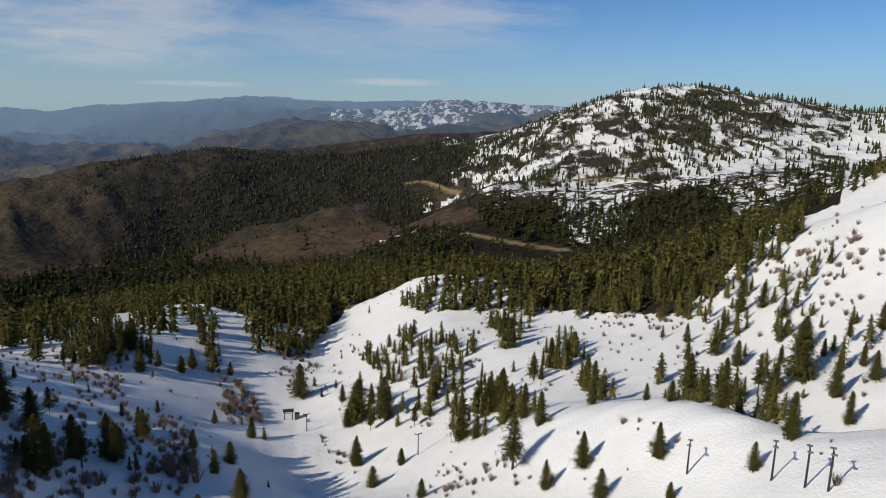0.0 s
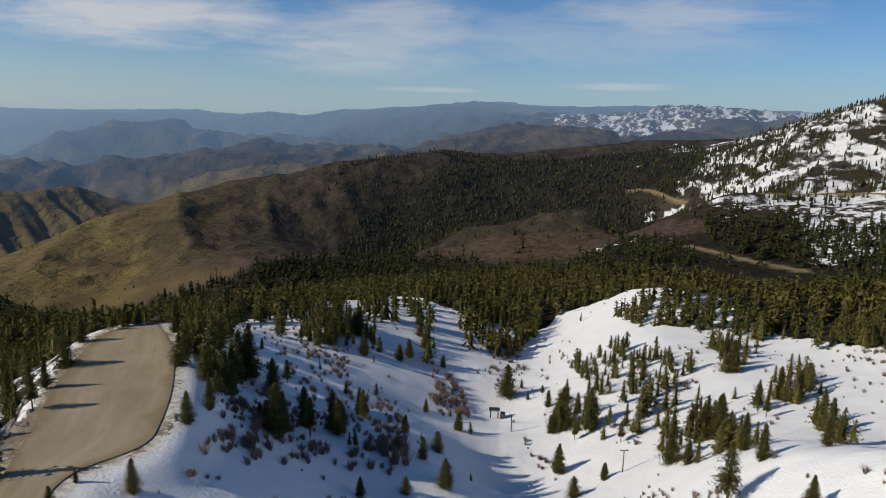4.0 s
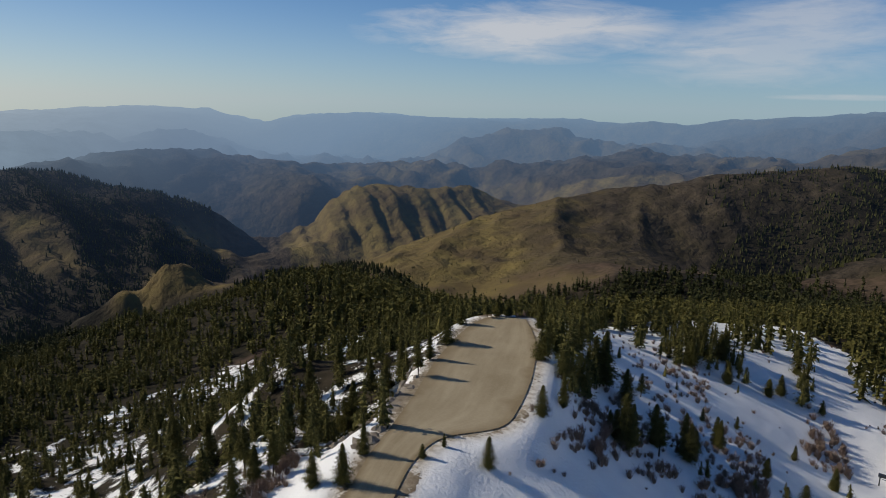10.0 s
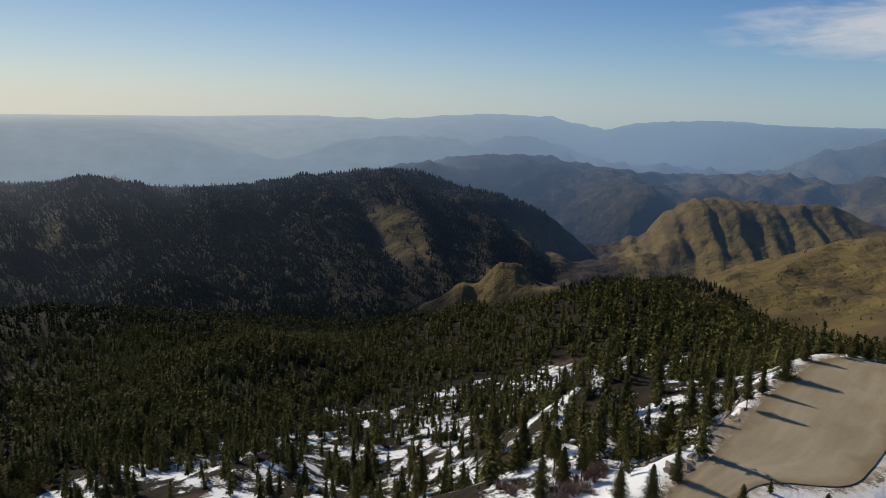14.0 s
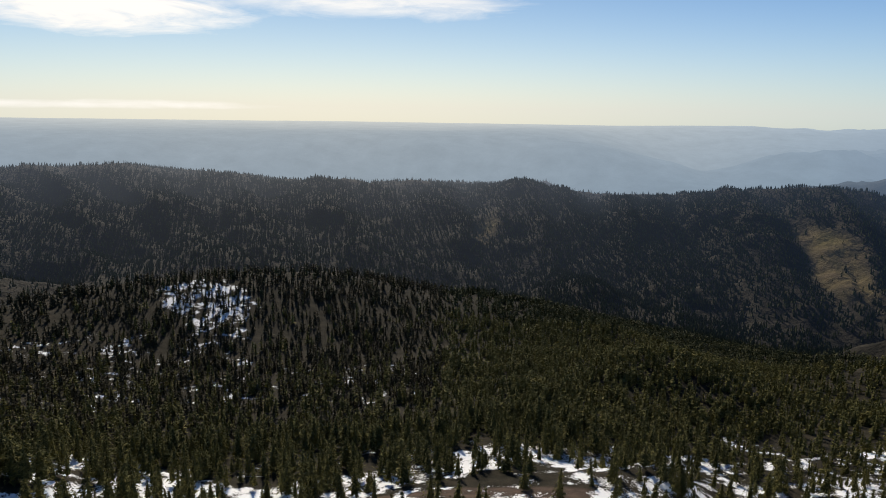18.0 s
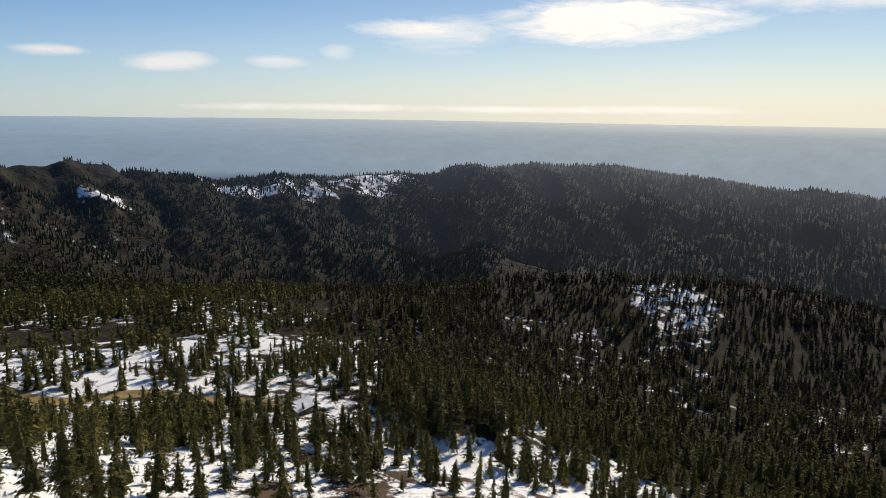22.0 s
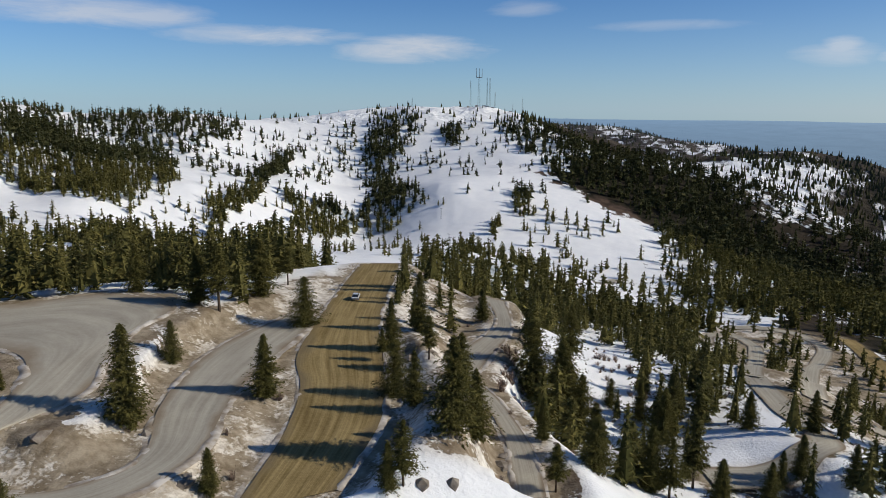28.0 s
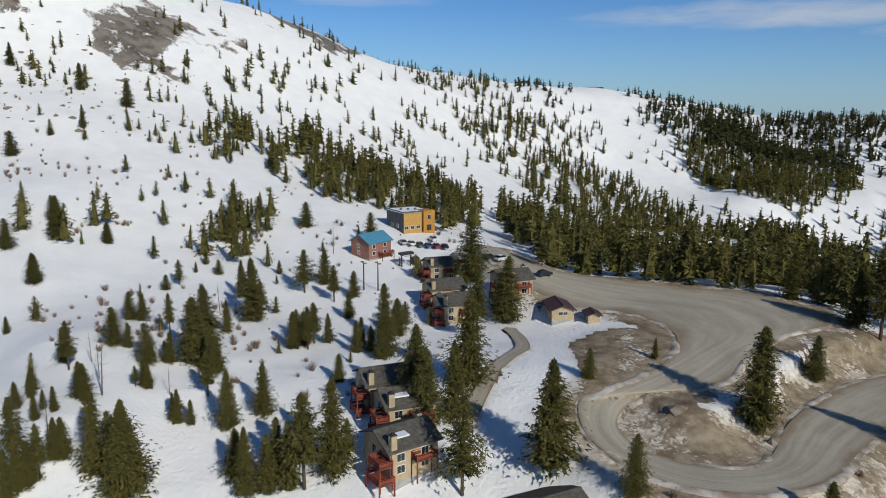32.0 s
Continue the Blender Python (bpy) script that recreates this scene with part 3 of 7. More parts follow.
# sharp ribs down the front of the fin hill
lean_b = off_bearing + 0.007 * (2320 - DD) + 0.9 * fbm(GX, GY, 260, 3, 91)
wave = np.abs((lean_b / 2.6) % 1.0 * 2 - 1) * (0.7 + 0.6 * fbm(GX, GY, 300, 2, 93)) + 0.4 * np.abs((lean_b / 1.13 + 0.3) % 1.0 * 2 - 1)
wave += 0.35 * fbm(GX, GY, 70, 3, 94)
GZ += span(off_bearing, 41, 58, 3) * np.clip((2330 - DD) / 160, 0, 1) * np.clip((DD - 1800) / 160, 0, 1) * (wave - 0.5) * 21
# spurs and side valleys on the dark ridges
rough = np.clip((off_bearing - 56) / 6, 0, 1) * np.clip((185 - off_bearing) / 10, 0, 1) * span(DD, 1350, 2150, 280)
spur_b = off_bearing + 4.5 * fbm(GX, GY, 420, 4, 95) + 0.006 * (2200 - DD)
spurs = 1 - np.abs((spur_b / 7.3) % 1.0 * 2 - 1) + 0.45 * np.abs((spur_b / 3.1 + 0.4) % 1.0 * 2 - 1)
GZ += rough * np.clip((2350 - DD) / 420, 0.2, 1) * ((spurs - 0.75) * 24 + (fbm(GX, GY, 170, 4, 67, True) - 0.2) * 17)
# the hummocky country beyond
hum_x, hum_y = GX + 90 * fbm(GX, GY, 420, 3, 101), GY + 90 * fbm(GX, GY, 420, 3, 103)
hills = 0.55 * (fbm(hum_x, hum_y, 330, 4, 107, True) - 0.25) + 0.85 * (fbm(hum_x, hum_y, 150, 4, 109, True) - 0.25)
GZ += np.clip((DD - 2350) / 300, 0, 1) * np.clip((4350 - DD) / 500, 0, 1) * span(off_bearing, -30, 72, 10) * hills * 0.0125 * DD
GZ += far_share * (1 - 0.93 * flat) * folds * 14 * np.clip(DD / 1500, 0.35, 1.5) + fbm(GX, GY, 28, 4, 9) * 1.0 + fbm(GX, GY, 7, 3, 15) * 0.34


def hold_crests():
    """Brings every crest back to its height after the folds; wooded ones a little lower, for their trees."""
    global GZ
    logd = LOGD[:, None]
    for name, line in RELIEF.items():
        if name not in LEE or name in ("belt", "blue_range", "back_hills"):
            continue
        b, d, h = np.array(line, float).T
        b = np.degrees(np.unwrap(np.radians(b)))
        order = np.argsort(b)
        b, d, h = b[order], d[order], h[order]
        mine = b[0] + (BEAR - b[0] + 40) % 360 - 40
        d_even = np.convolve(np.r_[d[0], d, d[-1]], np.ones(3) / 3, "valid")
        d0 = np.interp(mine, b, d_even)
        goal = np.interp(mine, b, h / d) - WOODED_CREST.get(name, 0) / d0
        near = np.abs(logd - np.log(d0)) < 0.14
        top = np.where(near, GZ / DD, -9).max(0)
        lift = (goal - top) * np.clip((mine - b[0]) / 1.2 + 1, 0, 1) * np.clip((b[-1] - mine) / 1.2 + 1, 0, 1)
        lift = sum(np.roll(lift, k) for k in range(-3, 4)) / 7
        GZ += lift * DD * np.exp(-(((logd - np.log(d0)) / 0.11) ** 2))


WOODED_CREST = {"wooded_ridge": 9, "dark_ridge": 10, "south_ridge": 10, "west_ridge": 9, "near_shoulder": 9, "brown_knob": 9, "fir_knob": 10, "mountain": 6, "tower_mountain": 4, "hill_crest": 3}
hold_crests()

# roads and level places: two edges each, as rows of x, y and height
LOT_EDGES = (
    [(211.0, -33.4, -42.0), (172.3, -38.7, -44.0), (155.3, -48.5, -46.0), (145.8, -61.2, -46.0), (130.9, -63.3, -46.0), (115.8, -52.9, -46.3), (107.6, -38.6, -47.0), (104.7, -34.6, -48.0), (96.0, -33.3, -49.0), (87.2, -36.0, -49.5), (81.5, -42.1, -50.0), (78.4, -51.5, -50.0), (81.7, -63.3, -50.0), (92.2, -77.7, -50.3), (100.3, -93.3, -50.6), (107.8, -110.3, -51.0), (113.8, -124.7, -51.0)],
    [(204.1, -40.4, -42.0), (180.3, -53.7, -44.0), (172.0, -79.2, -46.0), (158.2, -101.7, -46.0), (137.2, -101.7, -46.0), (127.7, -82.1, -46.3), (109.1, -61.4, -47.0), (107.5, -47.9, -48.0), (103.1, -41.3, -49.0), (97.0, -39.2, -49.5), (90.7, -42.0, -50.0), (86.5, -48.6, -50.0), (87.7, -57.6, -50.0), (100.4, -69.6, -50.3), (112.5, -86.7, -50.6), (120.2, -106.0, -51.0), (122.3, -124.6, -51.0)],
)
DIRT_EDGES = (
    [(144.0, -178.6, -51.0), (125.4, -144.7, -51.0), (113.8, -124.7, -51.0), (100.8, -103.4, -51.5), (88.5, -91.2, -52.0), (77.7, -75.4, -52.5), (68.4, -56.3, -53.0)],
    [(133.1, -186.1, -51.0), (115.0, -156.2, -51.0), (99.6, -131.1, -51.0), (85.9, -114.8, -51.5), (77.3, -103.9, -52.0), (67.4, -87.9, -52.5), (60.4, -68.8, -53.0)],
)
ROAD_EDGES = (
    [(102.3, -188.0, -58.0), (86.3, -166.4, -58.0), (81.6, -141.7, -58.0), (73.7, -125.8, -58.3), (65.3, -119.6, -58.7), (54.0, -107.8, -59.0), (47.1, -97.5, -59.0), (42.5, -89.7, -59.0)],
    [(93.3, -186.0, -58.0), (79.3, -161.9, -58.0), (73.7, -137.5, -58.0), (70.6, -127.8, -58.3), (61.2, -120.6, -58.7), (49.1, -108.3, -59.0), (43.1, -100.1, -59.0), (38.4, -92.4, -59.0)],
)
PAD_EDGES = (
    [(-82.0, 61.0, -67.6), (-88.7, 70.5, -66.9), (-94.5, 80.0, -66.2), (-101.0, 92.0, -66.0), (-109.5, 106.6, -66.0), (-121.8, 126.6, -66.0), (-133.4, 150.4, -66.0), (-136.9, 163.3, -66.0), (-134.3, 168.1, -66.0)],
    [(-74.5, 64.5, -67.4), (-81.3, 74.8, -66.7), (-87.0, 85.0, -66.1), (-89.5, 95.2, -66.0), (-84.6, 107.5, -66.0), (-87.6, 117.6, -66.0), (-97.2, 135.6, -66.0), (-111.7, 156.8, -66.0), (-127.4, 172.7, -66.0)],
)


def smooth_edge(points, step):
    p = np.array(points, float)
    s = np.r_[0, np.cumsum(np.linalg.norm(np.diff(p, axis=0), axis=1))]
    fine = np.linspace(0, s[-1], max(8, int(s[-1] / step)))
    out = []
    for t in fine:
        k = int(np.clip(np.searchsorted(s, t) - 1, 0, len(p) - 2))
        u = (t - s[k]) / (s[k + 1] - s[k])
        a, b, c, d = p[max(k - 1, 0)], p[k], p[k + 1], p[min(k + 2, len(p) - 1)]
        out.append(0.5 * ((2 * b) + (c - a) * u + (2 * a - 5 * b + 4 * c - d) * u**2 + (3 * b - a - 3 * c + d) * u**3))
    return np.array(out)


def strip_grid(edges, count, across):
    sides = []
    for e in edges:
        # the same share of the given points on both sides
        q = np.array(e, float)
        s = np.linspace(0, len(q) - 1, count)
        k = np.clip(s.astype(int), 0, len(q) - 2)
        u = (s - k)[:, None]
        a, b, c, d = q[np.maximum(k - 1, 0)], q[k], q[k + 1], q[np.minimum(k + 2, len(q) - 1)]
        sides.append(0.5 * ((2 * b) + (c - a) * u + (2 * a - 5 * b + 4 * c - d) * u**2 + (3 * b - a - 3 * c + d) * u**3))
    v = np.linspace(0, 1, across)[None, :, None]
    return sides[0][:, None] * (1 - v) + sides[1][:, None] * v


ROADSIDE = np.zeros_like(GX)


def level(edges, reach, count=120, lower=0.14, spill=0.75):
    """Cuts and fills the ground beside a strip, so that it lies under it."""
    global GZ
    pts = strip_grid(edges, count, 7).reshape(-1, 3)
    lo, hi = pts.min(0) - reach, pts.max(0) + reach
    near = np.where((GX > lo[0]) & (GX < hi[0]) & (GY > lo[1]) & (GY < hi[1]))
    gx, gy = GX[near], GY[near]
    best, height = np.full(len(gx), 1e9), np.zeros(len(gx))
    for x, y, z in pts:
        d = np.hypot(gx - x, gy - y)
        closer = d < best
        best[closer], height[closer] = d[closer], z
    own = 1.8
    w = np.clip(1 - (best - own) / reach, 0, 1)
    w = w * w * (3 - 2 * w)
    GZ[near] = GZ[near] * (1 - w) + (height - lower) * w
    ROADSIDE[near] = np.maximum(ROADSIDE[near], np.clip(1.25 - best / (reach * spill), 0, 1))


for edges_of, reach in ((LOT_EDGES, 9), (DIRT_EDGES, 9), (ROAD_EDGES, 8), (PAD_EDGES, 12)):
    level(edges_of, reach, spill=0.3 if reach == 12 else 0.75)


def ground_at(x, y):
    b = np.degrees(np.arctan2(-x, y)) % 360
    d = np.hypot(x, y)
    i = np.clip(np.interp(np.log(np.maximum(d, D0)), LOGD, np.arange(ND)), 0, ND - 1.001)
    j = b / 360 * NB
    i0, j0 = np.floor(i).astype(int), np.floor(j).astype(int)
    f, g = i - i0, j - j0
    j0, j1 = j0 % NB, (j0 + 1) % NB
    return (GZ[i0, j0] * (1 - f) + GZ[i0 + 1, j0] * f) * (1 - g) + (GZ[i0, j1] * (1 - f) + GZ[i0 + 1, j1] * f) * g


# ---------------------------------------------------------------- what lies on the ground
# areas as outlines of x, y; woods begin with trees per 1000 square metres and their height, covers with their share
WOODS = []
WOODS.append((20, 13, [(88, 390), (183, 712), (267, 695), (341, 667), (389, 653), (166, 276), (140, 267), (117, 279), (96, 303), (79, 350)]))
WOODS.append((18, 13, [(-405, 734), (-256, 807), (-51, 673), (81, 710), (151, 676), (52, 394), (10, 416), (-19, 433), (-44, 401), (-69, 398), (-103, 404), (-215, 573), (-287, 600), (-175, 312)]))
WOODS.append((13, 13, [(-600, 1500), (-427, 1735), (-227, 1645), (180, 1675), (250, 1525), (206, 1374), (98, 1404), (5, 981), (-49, 1389), (-149, 1384), (-230, 1050), (-275, 943), (-330, 835), (-518, 1276), (-606, 1376)]))
WOODS.append((12, 12, [(-446, 810), (-330, 835), (-275, 943), (-136, 868), (-44, 733), (5, 981), (98, 875), (82, 720), (-48, 639), (-256, 807)]))
WOODS.append((3.2, 10.8, [(-275, 943), (-210, 1034), (-80, 1058), (-12, 1069), (-38, 888), (-136, 868)]))
WOODS.append((9, 13, [(250, 1525), (355, 1365), (467, 1282), (574, 1238), (658, 1145), (760, 1053), (373, 504), (372, 623), (275, 716), (136, 795), (7, 1405), (124, 1455)]))
WOODS.append((7, 13, [(98, 875), (168, 1002), (217, 858), (327, 865), (399, 863), (373, 504), (354, 592), (285, 668), (188, 734)]))
WOODS.append((9, 14, [(400, 1228), (559, 1228), (584, 1192), (466, 1022), (376, 1007)]))
WOODS.append((19.2, 8.4, [(-19, 322), (3, 336), (37, 292), (31, 255), (2, 275)]))
WOODS.append((11.2, 9.6, [(-22, 289), (16, 276), (46, 257), (43, 180), (31, 184), (10, 235), (-15, 247)]))
WOODS.append((22.4, 9.6, [(48, 317), (63, 323), (57, 280), (46, 284)]))
WOODS.append((16, 9.6, [(51, 260), (77, 281), (72, 253), (54, 228)]))
WOODS.append((25.6, 9.6, [(62, 217), (73, 228), (61, 177), (57, 190)]))
WOODS.append((6, 10, [(79, 200), (103, 222), (115, 217), (112, 177), (77, 114), (75, 131), (68, 144)]))
WOODS.append((6.4, 8.4, [(120, 273), (150, 280), (164, 272), (156, 204), (124, 158), (117, 180), (118, 231)]))
WOODS.append((9.6, 10.8, [(-162, 316), (-145, 361), (-105, 295), (-123, 278)]))
WOODS.append((19.2, 10.8, [(-96, 321), (-83, 387), (-64, 318), (-78, 293)]))
WOODS.append((18, 12, [(-83, 400), (-38, 448), (-32, 375), (-49, 343), (-69, 344)]))
WOODS.append((22.4, 10.8, [(6, 386), (36, 398), (83, 367), (74, 326), (9, 365)]))
WOODS.append((8, 12, [(-150, 215), (-141, 234), (-106, 190), (-89, 153), (-85, 121)]))
WOODS.append((4, 9, [(-104, 187), (-101, 223), (-86, 215), (-68, 168), (-80, 150)]))
WOODS.append((8, 9, [(-152, 307), (-120, 355), (-97, 290), (-126, 266)]))
WOODS.append((16, 13, [(-1235, 785), (-454, 367), (-601, 644), (-141, 161), (-274, 260), (-327, 268), (-354, 219)]))
WOODS.append((11, 10, [(-354, 219), (-327, 268), (-297, 317), (-133, 146), (-126, 125), (-105, 97), (-113, 78), (-129, 78)]))
WOODS.append((2.6, 4.2, [(-921, 776), (-983, 1095), (-781, 1291), (-561, 1392), (-518, 1262), (-465, 715), (-590, 651)]))
WOODS.append((4, 9, [(-726, 1342), (-587, 1489), (-575, 1564), (-427, 1623), (-504, 1317), (-630, 1369)]))
WOODS.append((15, 14, [(-1268, -138), (-1382, 28), (-1220, 364), (-596, 256), (-583, 285), (-961, 542), (-1071, 817), (-587, 638), (-264, 280), (-309, 239), (-355, 222), (-399, 164), (-413, 100), (-339, 27), (-311, -40)]))
WOODS.append((11, 10, [(-327, 26), (-408, 106), (-377, 162), (-325, 211), (-268, 276), (-117, 113), (-103, 84), (-101, 67), (-271, -18)]))
WOODS.append((10, 13, [(-1961, -183), (-2057, 63), (-1906, 449), (-1925, 548), (-1753, 652), (-1640, 782), (-1473, 843), (-1042, 447), (-1291, 386), (-1356, 123), (-1327, -143)]))
WOODS.append((2, 10, [(-1735, 661), (-1758, 855), (-1500, 891), (-1371, 785), (-1503, 733)]))
WOODS.append((11, 13, [(-1110, -1622), (-1260, -1522), (-1733, -1266), (-1857, -1068), (-1922, -622), (-2390, -340), (-1986, -75), (-1910, 299), (-1362, 237), (-1357, 4), (-797, -183), (-1234, -634), (-1034, -894), (-789, -910), (-279, -420)]))
WOODS.append((14, 14, [(-261, -395), (-484, -560), (-616, -469), (-737, -378), (-862, -275), (-854, -125), (-1363, 243), (-445, 88), (-307, -41), (-282, -145), (-191, -197), (-164, -256)]))
WOODS.append((13, 13, [(-157, -246), (-445, 88), (-336, 70), (-126, -201)]))
WOODS.append((10, 13, [(162, -1158), (42, -1263), (-107, -1391), (-541, -1645), (-1120, -1615), (-1296, -1511), (-485, -546), (-245, -396), (-295, -880), (4, -587), (106, -649), (180, -768)]))
WOODS.append((4, 13, [(406, -927), (289, -958), (163, -1169), (136, -957), (180, -768), (266, -780), (346, -778)]))
WOODS.append((14, 14, [(-190, -398), (-485, -546), (-172, -184), (-154, -183), (-131, -222), (-147, -276)]))
WOODS.append((9, 13, [(181, -575), (98, -664), (-48, -630), (-170, -506), (-184, -379), (-146, -284), (-71, -284), (-24, -320), (3, -412), (72, -433), (143, -449)]))
WOODS.append((12, 14, [(178, -383), (79, -435), (64, -319), (67, -270), (106, -275), (80, -168)]))
WOODS.append((4, 12, [(80, -168), (80, -200), (58, -154), (57, -142), (52, -116), (60, -122)]))
WOODS.append((8, 12, [(75, -269), (38, -221), (25, -204), (23, -141), (39, -152), (55, -185)]))
WOODS.append((10, 12, [(7, -144), (-38, -301), (-108, -278), (-111, -228), (-129, -199), (-130, -185), (6, -129)]))
WOODS.append((17.4, 14, [(473, -884), (456, -958), (385, -940), (305, -947), (258, -973), (200, -984), (154, -938), (88, -852), (-15, -856), (-14, -603), (67, -449), (110, -484), (169, -677), (232, -730), (292, -719), (382, -806), (449, -856)]))
WOODS.append((5.8, 13, [(254, -959), (199, -1181), (93, -1237), (-4, -1382), (-14, -877), (90, -864), (189, -968)]))
WOODS.append((26.1, 12, [(542, -497), (649, -673), (633, -667), (601, -623), (513, -491), (458, -417), (436, -351), (444, -352)]))
WOODS.append((23.2, 12, [(617, -800), (599, -857), (553, -847), (535, -792), (537, -718), (579, -725)]))
WOODS.append((26.1, 12, [(499, -500), (478, -525), (461, -557), (422, -526), (430, -471), (451, -464)]))
WOODS.append((29, 12, [(459, -573), (482, -655), (400, -614), (380, -593), (400, -553), (395, -518), (422, -526)]))
WOODS.append((14.5, 12, [(515, -818), (506, -862), (459, -776), (486, -785)]))
WOODS.append((17.4, 12, [(318, -647), (313, -685), (281, -609), (292, -600)]))
WOODS.append((13, 12, [(305, -574), (296, -580), (236, -464), (255, -487)]))
WOODS.append((11.6, 12, [(764, -376), (758, -494), (753, -567), (698, -643), (660, -607), (632, -493), (674, -505), (659, -321)]))
WOODS.append((17.4, 12, [(683, -400), (653, -488), (499, -393), (487, -311), (571, -294), (626, -304), (709, -399)]))
WOODS.append((10, 14, [(344, -162), (350, -192), (467, -297), (328, -241), (258, -200), (160, -101), (173, -80)]))
WOODS.append((12, 16, [(286, -203), (332, -292), (253, -276), (141, -154), (142, -141), (133, -109), (144, -105)]))
WOODS.append((13, 13, [(261, -379), (255, -472), (162, -405), (125, -404), (62, -415), (57, -386), (106, -268), (89, -172), (202, -321), (133, -184)]))
WOODS.append((5.8, 11, [(717, -351), (689, -635), (658, -727), (652, -818), (480, -914), (453, -719), (559, -699), (514, -470)]))
WOODS.append((6, 13, [(79, -160), (121, -277), (60, -165), (34, -98), (59, -119), (72, -140)]))
WOODS.append((5, 13, [(57, -159), (37, -171), (23, -132), (32, -98)]))
WOODS.append((6, 13, [(120, -349), (68, -369), (38, -349), (15, -209), (39, -179), (64, -200)]))
WOODS.append((6, 12, [(112, -155), (119, -183), (103, -180), (88, -161), (86, -123)]))
WOODS.append((21.8, 12, [(343, 51), (408, 26), (370, -2), (389, -36), (372, -66), (248, -38), (273, -12), (276, 10), (294, 38)]))
WOODS.append((21.8, 14, [(355, -75), (337, -100), (321, -124), (297, -141), (268, -166), (163, -95), (177, -69), (187, -49), (233, -49)]))
WOODS.append((15.9, 13, [(469, -268), (394, -259), (315, -233), (143, -110), (152, -104), (266, -160)]))
WOODS.append((10.2, 11, [(585, -73), (640, -186), (533, -240), (487, -273), (304, -175), (313, -149), (507, -171), (545, -113), (546, -77)]))
WOODS.append((5.8, 9, [(604, -18), (671, -84), (742, -183), (665, -192), (601, -124), (574, -53)]))
WOODS.append((11.6, 10, [(751, -292), (768, -385), (771, -490), (772, -608), (726, -573), (642, -472), (520, -405), (492, -320), (575, -294), (660, -276)]))
WOODS.append((4.35, 9, [(426, 108), (492, 46), (540, -33), (523, -66), (435, -20), (419, 27), (397, 73)]))
WOODS.append((17.4, 10, [(329, 79), (403, 69), (353, 53), (302, 57)]))
WOODS.append((2.9, 8, [(386, 180), (385, 113), (329, 79), (296, 91), (284, 136)]))
WOODS.append((4.35, 9, [(217, 106), (259, 63), (256, 25), (217, 22), (193, 53), (205, 74), (182, 91)]))
WOODS.append((15.9, 11, [(241, 48), (250, 40), (226, 26), (211, 28), (201, 41)]))
WOODS.append((23.2, 12, [(593, -743), (577, -785), (534, -764), (482, -655), (418, -530), (425, -521), (505, -653)]))
WOODS.append((20.3, 12, [(619, -300), (647, -366), (634, -414), (526, -356), (505, -285), (575, -284)]))
WOODS.append((14.5, 11, [(703, -289), (715, -347), (693, -406), (628, -355), (629, -293)]))
WOODS.append((20.3, 12, [(464, -372), (511, -465), (614, -622), (603, -621), (492, -463), (448, -378)]))
WOODS.append((14, 12, [(-644, 636), (-571, 689), (-473, 703), (-388, 718), (-180, 336), (-123, 177), (-290, 317)]))
WOODS.append((15, 13, [(-360, 649), (-267, 609), (-126, 395), (-94, 393), (-81, 363), (-101, 339), (-129, 321), (-143, 297), (-141, 251)]))
WOODS.append((7, 12, [(285, -631), (227, -655), (165, -653), (157, -493), (178, -383)]))
WOODS.append((10, 11, [(552, -83), (590, -122), (584, -171), (572, -227), (506, -229), (354, -136), (450, -117), (511, -98), (523, -74)]))
WOODS.append((5, 10, [(572, 0), (720, -148), (656, -168), (590, -122), (565, -62)]))
WOODS.append((2.5, 8, [(393, 182), (396, 116), (436, 70), (572, 0), (565, -71), (435, -20), (364, 54), (314, 82), (263, 127)]))
WOODS.append((8, 12, [(-117, -468), (-181, -383), (-217, -322), (-141, -243), (-94, -249), (-68, -286)]))
WOODS.append((5, 12, [(-68, -286), (-115, -249), (-150, -189), (-134, -142), (-40, -176)]))
WOODS.append((5, 11, [(-231, 17), (-388, 94), (-377, 162), (-348, 226), (-282, 299), (-157, 150), (-185, 120), (-264, 114)]))
WOODS.append((12, 13, [(6, -611), (-141, -795), (-461, -1027), (-225, -409), (-176, -390), (-121, -456), (-44, -472), (2, -466)]))
WOODS.append((4, 10, [(61, -429), (-25, -423), (-40, -324), (-11, -192), (10, -183), (30, -225)]))
WOODS.append((14, 11, [(24, 355), (37, 409), (160, 560), (150, 400), (142, 322), (130, 285), (95, 292), (55, 335)]))
WOODS.append((6, 12, [(90, 745), (225, 960), (399, 865), (383, 600), (171, 333), (188, 733)]))
WOODS.append((22, 10, [(90, 318), (112, 335), (140, 310), (142, 283), (127, 262), (108, 280)]))
SNOW = []
SNOW.append((0.92, [(-166, 295), (-195, 520), (-97, 406), (-43, 395), (-26, 442), (10, 424), (58, 411), (78, 342), (117, 279), (164, 303), (354, 592), (354, 477), (74, 90), (-70, 120)]))
SNOW.append((0.5, [(100, 1444), (245, 1489), (350, 1347), (467, 1282), (574, 1238), (661, 1151), (760, 1053), (380, 515), (472, 776), (354, 610), (353, 692), (380, 836), (327, 865), (240, 702), (188, 734), (205, 939), (133, 922), (118, 1372)]))
SNOW.append((0.35, [(-56, 951), (5, 981), (103, 924), (78, 744), (-20, 735)]))
SNOW.append((0.97, [(-83, 82), (-88, 95), (-84, 108), (-90, 124), (-150, 215), (-166, 308), (-120, 355), (-84, 340), (-61, 297), (-14, 217), (-79, 83)]))
